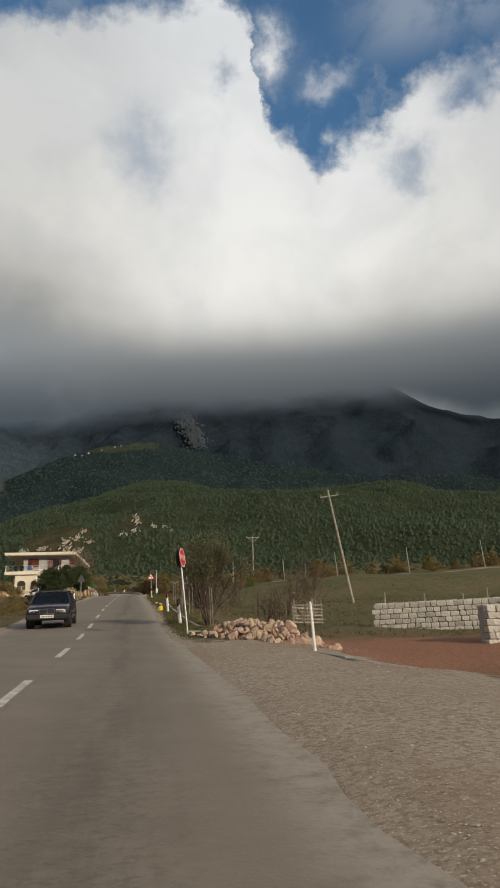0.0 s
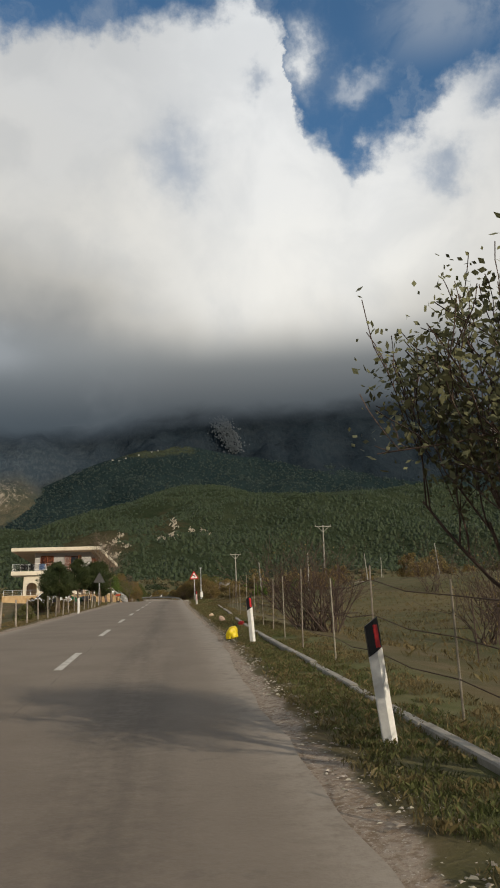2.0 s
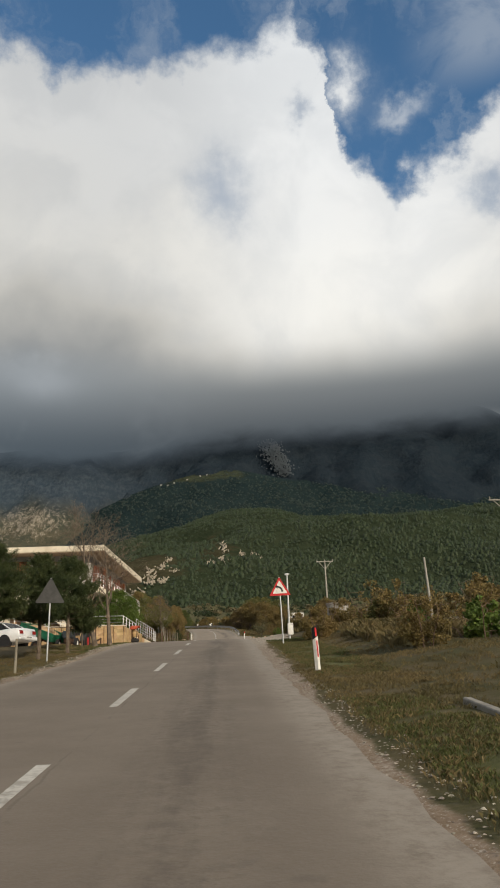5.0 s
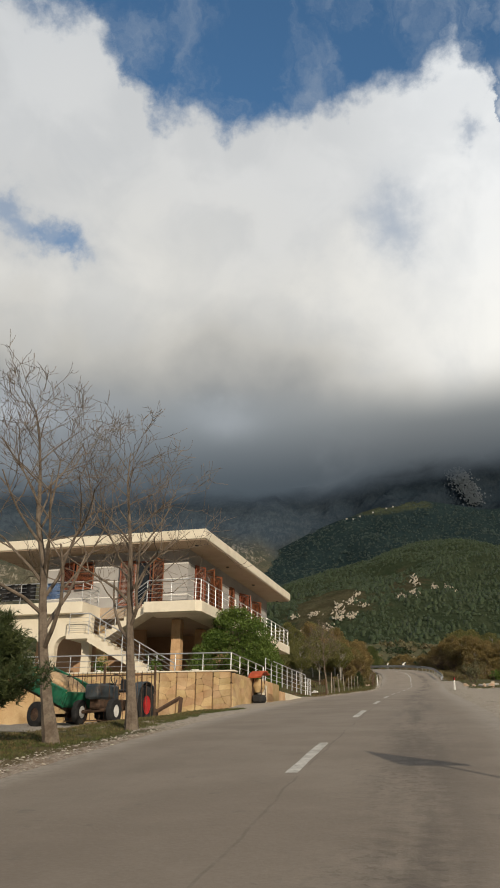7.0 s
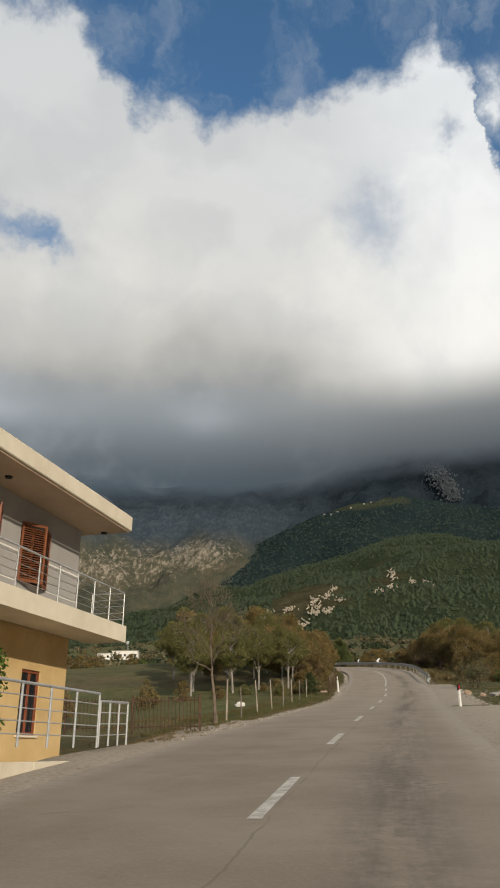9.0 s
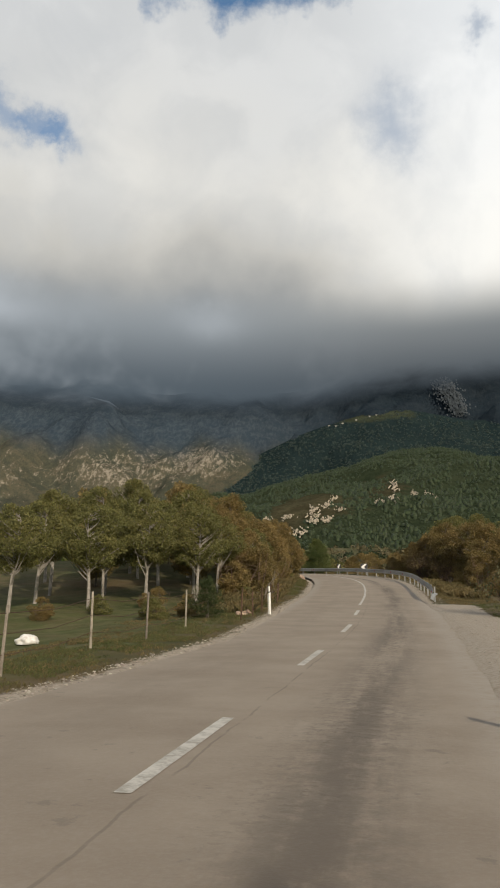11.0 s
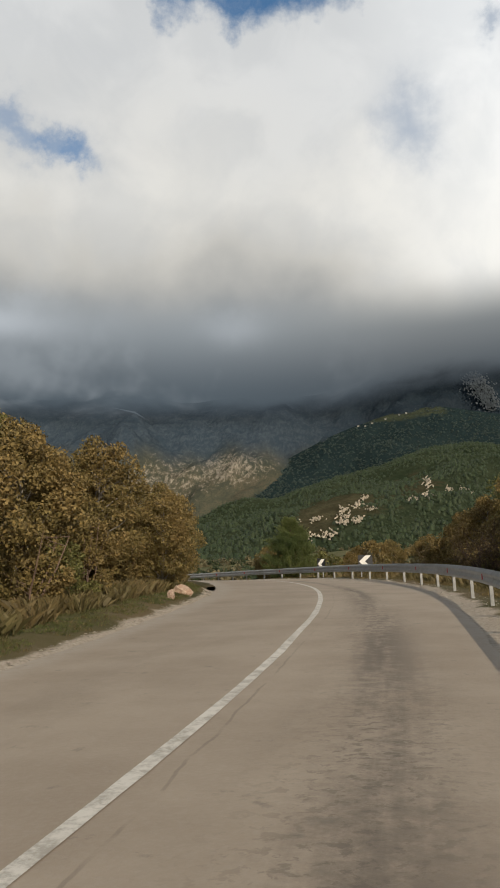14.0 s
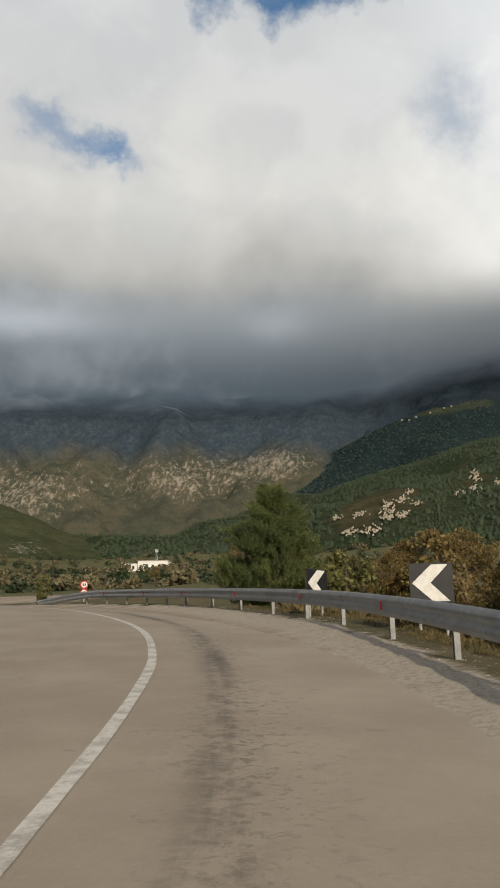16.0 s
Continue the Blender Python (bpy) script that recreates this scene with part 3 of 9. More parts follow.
def land(x, y):
    """Height of the ground."""
    x, y = np.asarray(x, float), np.asarray(y, float)
    z = rise(y)
    s = slant(y)
    r = (x - centre(y)) / s - half_right(y)
    l = (centre(y) - x) / s - half_left(y)
    low = ease(y, 15, 32) * (1 - ease(y, 78, 100))
    z = z - 0.75 * ease(r, 1.5, 7.0) * low
    mid = ease(y, 84, 100) * (1 - ease(y, 150, 165))
    z = z + mid * (0.45 * ease(r, 1.5, 5.0) + 1.2 * ease(r, 5.0, 25.0))
    late = ease(y, 196, 212)
    z = z - late * (0.35 * ease(r, 1.2, 2.8) + 1.6 * ease(r, 2.8, 14.0))
    z = z - 0.25 * ease(l, 0.4, 2.0) * (1 - ease(y, 95, 110)) - 0.9 * ease(l, 2.0, 9.0) * (1 - ease(y, 90, 112))
    yard = ease(y, 110, 118) * (1 - ease(y, 150, 160))
    z = z + yard * ease(l, 1.2, 3.4) * np.clip(np.interp(y, (110, 120, 133, 142, 152), (10.9, 11.25, 11.7, 12.25, 12.7)) - rise(y), -1.0, 0.3)
    z = z - 0.5 * ease(l, 2.0, 8.0) * ease(y, 158, 170) * (1 - ease(y, 180, 190))
    z = z + 0.25 * ease(l, 0.2, 1.2) * ease(y, 205, 214) * (1 - ease(y, 236, 245)) + 1.0 * ease(l, 1.0, 9.0) * ease(y, 190, 212) * (1 - ease(y, 240, 262))
    away = np.clip(np.maximum(r, l), 0, 60)
    z = z + lump(x, y, 0.55) * np.clip(away * 0.05, 0, 0.10) + lump(x, y, 0.09, 2.0) * np.clip((away - 6) * 0.03, 0, 0.8)
    far = ease(y, 300, 700)
    z = z + far * (12 * lump(x, y, 0.011, 4.0)) + 0.00004 * np.clip(np.abs(x) - 80, 0, 900) ** 2 * ease(y, 150, 500)
    under = np.maximum(r, l)
    return np.where(under < 0.35, z - 0.07 * ease(0.35 - under, 0.0, 0.30), z)


def land1(x, y):
    return float(land(x, y))


# ---------------------------------------------------------------- ground and road


def spread(lo, hi, fine_lo, fine_hi, fine, coarse):
    a = [fine_lo]
    while a[-1] < fine_hi:
        a.append(a[-1] + fine)
    step = fine
    while a[-1] < hi:
        step = min(step * 1.16, coarse)
        a.append(a[-1] + step)
    step, b = fine, [fine_lo]
    while b[-1] > lo:
        step = min(step * 1.16, coarse)
        b.append(b[-1] - step)
    return np.array(b[:0:-1] + a)


def make_ground():
    xs, ys = spread(-1700, 1700, -16.0, 8.0, 0.36, 45), spread(-60, 1500, 8.0, 246.0, 0.55, 30)
    gx, gy = np.meshgrid(xs, ys)
    gz = land(gx, gy)
    verts = np.stack([gx, gy, gz], -1).reshape(-1, 3)
    nx, ny = len(xs), len(ys)
    i = (np.arange(ny - 1)[:, None] * nx + np.arange(nx - 1)[None]).ravel()
    mesh = data_mesh("ground", verts, np.stack([i, i + 1, i + nx + 1, i + nx], -1), M["ground"], True)
    s = slant(gy)
    r, l = (gx - centre(gy)) / s - half_right(gy), (centre(gy) - gx) / s - half_left(gy)
    wob = lump(gx, gy, 1.9, 3.0)
    red = np.maximum(ease(gx, 4.6, 6.0) * ease(gy, 28, 33), ease(gx, 2.75, 3.3) * ease(gy, 38.3, 39.3)) * (1 - ease(gx, 17, 24)) * (1 - ease(gy + wob, 42.5, 45))
    red = np.maximum(red, 0.9 * ease(-np.hypot((gx - 3.4) / 1.3, (gy - 157.5) / 1.2), -1.0, -0.6))
    layby = ease(-r, -5.0 + 0.03 * np.clip(gy - 20, 0, 30), -3.4) * (1 - ease(gy + wob * 0.8, 33.5, 36.0))
    shoulder = 1 - ease(np.maximum(r, l) + 0.12 * wob, 0.10, 0.75 - 0.38 * (r > l) * ease(gy, 36, 40) * (1 - ease(gy, 92, 96)) + 0.35 * (r > l) * ease(gy, 200, 208))
    drive = ease(r, -0.3, 0.0) * (1 - ease(r, 9, 13)) * ease(gy, 143, 148) * (1 - ease(gy, 165, 169)) + ease(r, -0.2, 0) * (1 - ease(r + 0.3 * wob, 1.6, 2.3)) * ease(gy, 166, 172) * (1 - ease(gy, 196, 200))
    left = ease(l, -0.2, 0) * (1 - ease(l + 0.3 * wob, 1.6, 2.6)) * ease(gy, 121, 128) * (1 - ease(gy, 157, 161)) + ease(l, -0.2, 0) * (1 - ease(l, 9, 14)) * ease(gy, 121, 124) * (1 - ease(gy, 134, 138))
    yard = ease(l, 4.0, 5.2) * (1 - ease(l, 22, 26)) * ease(gy, 117, 121) * (1 - ease(gy, 150, 156)) * 0.75
    court = ease(l, -0.1, 0.2) * (1 - ease(l, 6, 9)) * ease(gy, 145, 148) * (1 - ease(gy + 0.5 * wob, 151.5, 153.5))
    track = 0.9 * ease(-np.abs(gy + 0.7 * wob - np.interp(gx, (5, 12, 42, 70), (124, 119, 107, 96))), -2.2, -1.0) * ease(gx, 8, 14)
    broad = np.interp(gy, (112, 122, 132), (0.6, 2.0, 3.4))
    bay = ease(r, -0.2, 0.0) * (1 - ease(r + 0.25 * wob, broad - 0.4, broad + 0.3)) * ease(gy, 111, 116) * (1 - ease(gy, 150, 165))
    chalky = np.clip(ease(gy, 108, 118) * (r > -0.5) + ease(gy, 118, 126) * (l > -0.5), 0, 1)
    gravel = np.clip(np.maximum.reduce([bay, track, court, layby * (r > -0.5), shoulder * 0.9, drive, left, yard]), 0, 1)
    green = 0.75 * ease(r, 0.3, 1.0) * (1 - ease(r, 2.0, 3.2)) * ease(gy, 36, 38) * (1 - ease(gy, 84, 92)) + 0.28 * ease(r, 3, 8) * ease(gy, 46, 52) * (1 - ease(gy, 120, 140))
    green = green + 0.8 * ease(l, 1.0, 2.2) * ease(gy, 154, 160) * (1 - ease(gy, 196, 203)) + 0.8 * ease(r, 0.5, 1.2) * (1 - ease(r, 2, 3)) * ease(gy, 96, 100) * (1 - ease(gy, 112, 118)) + 0.5 * ease(l, 0.7, 1.6) * ease(gy, 205, 212)
    green = np.clip(green * (0.7 + 0.5 * wob), 0, 1)
    colour = mesh.color_attributes.new("soil", "FLOAT_COLOR", "POINT")
    colour.data.foreach_set("color", np.stack([red, gravel, green, chalky], -1).ravel())
    tagged(share("ground", mesh), "dry grassland, fields and stony verges rising to the hills", "ground", kind="structure")


def ribbon(name, ys, lefts, rights, lift, mat, columns=9, thick=0.0):
    """A strip that follows the road, between two offsets from its centre line."""
    verts, uvs = [], []
    along = 0.0
    for n, y in enumerate(ys):
        c = Vector((float(centre(y)), y))
        d = Vector((float(centre(y + 0.5) - centre(y - 0.5)), 1.0)).normalized()
        side = Vector((d.y, -d.x))
        if n:
            along += math.dist((c.x, c.y), last)
        last = (c.x, c.y)
        for j in range(columns):
            o = lefts[n] + (rights[n] - lefts[n]) * j / (columns - 1)
            p = c + side * o
            verts.append((p.x, p.y, float(rise(y)) + lift - 0.006 * abs(o)))
            uvs.append((o, along))
    faces = [(a * columns + j, a * columns + j + 1, (a + 1) * columns + j + 1, (a + 1) * columns + j) for a in range(len(ys) - 1) for j in range(columns - 1)]
    mesh = data_mesh(name, verts, faces, mat, True)
    layer = mesh.uv_layers.new(name="lane")
    loops = np.zeros(len(mesh.loops), int)
    mesh.loops.foreach_get("vertex_index", loops)
    layer.data.foreach_set("uv", np.array(uvs)[loops].ravel())
    return mesh


def make_road():
    ys = np.r_[np.arange(-55, 200, 0.8), np.arange(200, 296, 0.5)]
    rough_r = 0.10 * np.array([noise.noise((y * 0.9, 0.3, 0)) + 0.6 * noise.noise((y * 2.7, 5.3, 0)) for y in ys])
    rough_l = 0.09 * np.array([noise.noise((y * 0.9, 9.3, 0)) + 0.6 * noise.noise((y * 2.7, 3.3, 0)) for y in ys])
    road = tagged(share("road", ribbon("road", ys, -half_left(ys) + rough_l, half_right(ys) + rough_r, 0.03, M["asphalt"], 15)),
                  "worn grey asphalt road climbing towards a left bend", "road", kind="structure")
    starts = [6.7, 14.7, 22.7, 30.7, 37.7, 44.2, 52.0, 60.3, 68.4, 76.3, 84.3, 92.1, 99.8, 107.5, 115.1, 124.0, 132.0, 139.7, 148.0, 156.6, 165.2, 173.8, 182.2, 189.9]
    for y0 in starts:
        long = 3.1
        off = float(np.interp(y0, (150, 182, 190), (0.08, -0.01, -0.09)))
        yy = np.linspace(y0, y0 + long, 8)
        w = 0.066 + 0.010 * np.array([noise.noise((y * 3.0, 1.7, 0)) for y in yy])
        share("centre_dash", ribbon("centre_dash", yy, off - w, off + w, 0.036, M["paint"], 3), road)
    yy = np.arange(196.6, 294, 0.5)
    aside = np.interp(yy, (197, 203, 206, 209, 213, 217, 223, 228, 233, 236, 241, 250), (-0.13, -0.05, -0.01, 0.02, -0.05, -0.12, -0.18, -0.18, -0.08, -0.12, -0.2, -0.1))
    w = 0.058 + 0.010 * np.array([noise.noise((y * 1.5, 2.7, 0)) for y in yy])
    tagged(share("centre_line", ribbon("centre_line", yy, aside - w, aside + w, 0.036, M["paint"], 3), road), "solid white line round the bend")

    # earth bank that carries the far end of the bend
    yy = np.arange(237, 295, 1.0)
    for side in (1, -1):
        yy = np.arange(237 if side > 0 else 229, 295, 1.0)
        verts = []
        for y in yy:
            d = Vector((float(centre(y + 0.5) - centre(y - 0.5)), 1.0)).normalized()
            half = float(half_right(y)) if side > 0 else float(half_left(y))
            for out, drop in ((half - 0.10, 0.008), (half + 0.5, -0.03), (half + 3.4, -2.2)) if side > 0 else ((half - 0.25, -0.005), (half + 0.25, -0.01), (half + 1.1, -0.75)):
                verts.append((float(centre(y)) + d.y * side * out, y - d.x * side * out, float(rise(y)) + drop))
        faces = [(3 * i + j, 3 * i + j + 1, 3 * i + j + 4, 3 * i + j + 3) for i in range(len(yy) - 1) for j in range(2)]
        tagged(share("embankment", data_mesh("embankment", verts, faces, M["ground"], True)), "grassy earth bank under the bend of the road", "bank", kind="structure")


# ---------------------------------------------------------------- hills and mountains


def crest_sheet(name, mat, origin, crest, near, far, foot, rows, columns, rough, power=1.0, label="", cover=None):
    """A slope whose skyline stands at the given heights (azimuth, degrees above level, to the left positive) as seen from origin."""
    az = np.array([c[0] for c in crest], float)
    el = np.array([c[1] for c in crest], float)
    fan = np.linspace(az[0], az[-1], columns)
    height = np.interp(fan, az, el)
    kernel = np.hanning(9) / np.hanning(9).sum()
    height = np.convolve(np.pad(height, 4, "edge"), kernel, "valid")
    verts = np.zeros((rows, columns, 3))
    for i in range(rows):
        u = i / (rows - 1)
        for j, (a, h) in enumerate(zip(fan, height)):
            top_z = origin[2] + far * math.tan(radians(h))
            d = near + (far - near) * u
            x, y = origin[0] - d * math.sin(radians(a)), origin[1] + d * math.cos(radians(a))
            base = foot(x, y)
            z = base + (top_z - base) * (u ** power)
            gully = noise.fractal((x / 210, y / 260, 1.7), 0.9, 2.1, 5)
            spur = abs(noise.fractal((x / 420, 3.1, y / 900), 1.0, 2.0, 3))
            swell = 4 * u * (1 - u)
            z += rough * (gully * (0.25 + 0.9 * swell) - 0.8 * spur * swell)
            verts[i, j] = x, y, z
    i = (np.arange(rows - 1)[:, None] * columns + np.arange(columns - 1)[None]).ravel()
    mesh = data_mesh(name, verts.reshape(-1, 3), np.stack([i, i + columns, i + columns + 1, i + 1], -1), mat, True)
    a, e = seen_from(origin, verts)
    grown = np.zeros((rows, columns, 4))
    grown[..., :3] = np.stack(cover(a, e), -1)
    mesh.color_attributes.new("cover", "FLOAT_COLOR", "POINT").data.foreach_set("color", np.clip(grown, 0, 1).ravel())
    tagged(share(name, mesh), label, "mountain" if name == "mountain" else "hill", kind="structure")
    return verts


def seen_from(eye, verts):
    """Azimuth and height in degrees of points as seen from eye."""
    d = verts - np.array(eye)
    return np.degrees(np.arctan2(-d[..., 0], d[..., 1])), np.degrees(np.arctan2(d[..., 2], np.hypot(d[..., 0], d[..., 1])))


def sheet_point(sheet, eye, az, el):
    """The place on a slope that stands at this azimuth and height as seen from eye."""
    a, e = seen_from(eye, sheet)
    i, j = np.unravel_index(np.argmin((a - az) ** 2 + (e - el) ** 2), a.shape)
    return sheet[i, j]


def spot(a, e, a0, e0, wa, we):
    return np.exp(-((a - a0) / wa) ** 2 - ((e - e0) / we) ** 2)


def clumps(name, spots, sizes, mat, label, tall=1.0, seed=1, category="woodland"):
    """Far woods: many small uneven crowns in one object."""
    rng = np.random.default_rng(seed)
    ring = np.array([[math.cos(a), math.sin(a)] for a in np.linspace(0, 2 * math.pi, 6)[:-1]])
    unit = np.concatenate([[[0, 0, 0.92]], np.c_[ring * 0.70, np.full(5, 0.60)], np.c_[ring * 1.0, np.full(5, -0.15)]])
    tri = []
    for q in range(5):
        n = (q + 1) % 5
        tri += [(0, 1 + q, 1 + n), (1 + q, 6 + q, 6 + n), (1 + q, 6 + n, 1 + n)]
    tri = np.array(tri)
    n = len(spots)
    turn = rng.uniform(0, 6.28, n)
    c, s = np.cos(turn), np.sin(turn)
    v = unit[None] * (1 + rng.normal(0, 0.20, (n, 11, 1)))
    v = np.stack([v[..., 0] * c[:, None] - v[..., 1] * s[:, None], v[..., 0] * s[:, None] + v[..., 1] * c[:, None], v[..., 2] * tall * rng.uniform(0.6, 1.3, (n, 1))], -1)
    v = v * np.asarray(sizes)[:, None, None] + np.asarray(spots)[:, None]
    f = (tri[None] + 11 * np.arange(n)[:, None, None]).reshape(-1, 3)
    tagged(share(name, data_mesh(name, v.reshape(-1, 3), f, mat, True)), label, category, kind="stuff")


EYE = (0.0, 12.6, 2.3)
FAR_EYE = (1.05, 173.5, 16.0)


def make_hills():
    bald = lambda a, e: 0.75 * spot(a, e, 4.3, 8.8, 2.8, 1.2) + 0.62 * spot(a, e, 0.0, 10.0, 2.0, 1.2) + 0.55 * spot(a, e, 6.8, 7.6, 2.2, 1.4)
    hill = crest_sheet("hill", M["hill"], EYE, [(-62, 8.4), (-40, 9.0), (-26.3, 10.0), (-22, 10.8), (-18, 11.4), (-13.2, 11.8), (-9, 11.7), (-6.2, 11.8), (-5, 12.3), (-3.4, 12.8), (-1.2, 12.75), (1.2, 12.2), (3.2, 11.4), (5.1, 10.7), (7.8, 9.8), (10.1, 9.1), (14, 7.6), (18, 6.0), (24, 4.2), (60, 3.0)],
                       880, 2100, lambda x, y: land1(x, min(y, 1400)) - 4, 70, 300, 24, 1.05, "rounded hill covered in green woods with pale rock scars",
                       lambda a, e: (bald(a, e), 0 * a, 0 * a))
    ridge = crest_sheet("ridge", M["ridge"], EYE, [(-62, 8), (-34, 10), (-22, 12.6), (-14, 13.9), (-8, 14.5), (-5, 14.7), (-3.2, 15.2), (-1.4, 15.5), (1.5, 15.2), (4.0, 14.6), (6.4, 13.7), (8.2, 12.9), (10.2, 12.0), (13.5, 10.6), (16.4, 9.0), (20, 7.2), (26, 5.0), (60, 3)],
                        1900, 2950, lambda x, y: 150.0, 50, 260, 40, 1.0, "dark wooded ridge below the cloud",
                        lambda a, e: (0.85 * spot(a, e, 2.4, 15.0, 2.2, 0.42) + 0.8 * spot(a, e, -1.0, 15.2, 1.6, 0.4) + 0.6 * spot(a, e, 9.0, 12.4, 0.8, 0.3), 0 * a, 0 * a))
    # where cloud shade darkens the mountain's colour: high up, and all the right side
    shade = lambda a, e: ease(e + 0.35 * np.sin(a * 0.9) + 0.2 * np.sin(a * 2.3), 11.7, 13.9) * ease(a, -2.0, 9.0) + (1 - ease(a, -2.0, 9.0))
    rocks = lambda a, e: np.clip(0.60 * spot(a, e, 29.5, 10.0, 5.2, 2.6) + 0.62 * spot(a, e, 18.5, 11.2, 5.6, 2.3) + 0.6 * spot(a, e, 12.0, 12.2, 3.0, 1.3) + 0.6 * spot(a, e, 38.0, 9.8, 5.0, 2.0) + 0.35 * spot(a, e, 23.5, 6.6, 1.6, 0.7), 0, 1)
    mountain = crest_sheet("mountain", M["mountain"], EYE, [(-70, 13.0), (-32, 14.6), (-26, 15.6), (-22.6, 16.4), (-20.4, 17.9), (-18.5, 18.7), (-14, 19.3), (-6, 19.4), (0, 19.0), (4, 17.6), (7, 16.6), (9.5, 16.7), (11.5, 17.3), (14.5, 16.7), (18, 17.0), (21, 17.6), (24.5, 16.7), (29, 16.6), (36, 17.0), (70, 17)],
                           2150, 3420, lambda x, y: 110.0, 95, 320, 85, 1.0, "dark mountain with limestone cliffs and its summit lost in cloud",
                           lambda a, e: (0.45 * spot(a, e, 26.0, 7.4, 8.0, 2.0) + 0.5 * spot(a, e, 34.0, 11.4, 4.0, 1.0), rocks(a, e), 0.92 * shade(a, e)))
    crest_sheet("foothill", M["foothill"], (-1.1, 223.8, 21.0), [(14, 1.5), (20, 3.4), (25, 4.9), (27, 5.5), (29.2, 6.2), (30.8, 7.9), (33.2, 9.2), (37, 9.8), (46, 9.0), (60, 6)],
                640, 1300, lambda x, y: land1(x, min(y, 1400)) - 5, 34, 110, 18, 1.0, "low scrubby foothill with pale rocks",
                lambda a, e: (0.4 + 0 * a, 0.55 * spot(a, e, 31.5, 6.6, 2.2, 0.8) + 0.5 * spot(a, e, 34.0, 3.8, 2.0, 0.9), 0 * a))
    rng = np.random.default_rng(5)

    def scatter(sheet, n, keep, u0=0.0, u1=0.985):
        rows, columns, _ = sheet.shape
        u, v = rng.uniform(u0, u1, n) * (rows - 1), rng.uniform(0, 1, n) * (columns - 1.001)
        i, j = u.astype(int), v.astype(int)
        fu, fv = (u - i)[:, None], (v - j)[:, None]
        p = (sheet[i, j] * (1 - fu) + sheet[i + 1, j] * fu) * (1 - fv) + (sheet[i, j + 1] * (1 - fu) + sheet[i + 1, j + 1] * fu) * fv
        return p[keep(p)]

    def patch(p, s, seed=0.0):
        return np.array([noise.fractal((q[0] / s, q[1] / s, seed), 1.0, 2.0, 4) for q in p])

    az = lambda p: np.degrees(np.arctan2(-p[:, 0], p[:, 1]))
    woods = scatter(hill, 88000, lambda p: (np.abs(az(p) + 8) < 34))
    a, e = seen_from(EYE, woods)
    woods = woods[patch(woods, 70, 2.0) > -0.55 + 1.15 * np.clip(bald(a, e), 0, 0.75)]
    clumps("woodland", woods, 1.1 + 2.0 * rng.uniform(0, 1, len(woods)) ** 1.7, M["far_wood"], "green pine and oak woods on the hill", 1.55, 3)
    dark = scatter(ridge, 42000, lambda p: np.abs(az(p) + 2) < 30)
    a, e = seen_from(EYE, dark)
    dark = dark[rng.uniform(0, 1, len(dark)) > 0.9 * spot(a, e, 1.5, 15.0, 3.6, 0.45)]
    clumps("woodland", dark, 2.2 + 2.8 * rng.uniform(0, 1, len(dark)) ** 1.6, M["far_shaded"], "ridge woods coloured dark for cloud shade", 1.3, 4)
    return hill, ridge, mountain


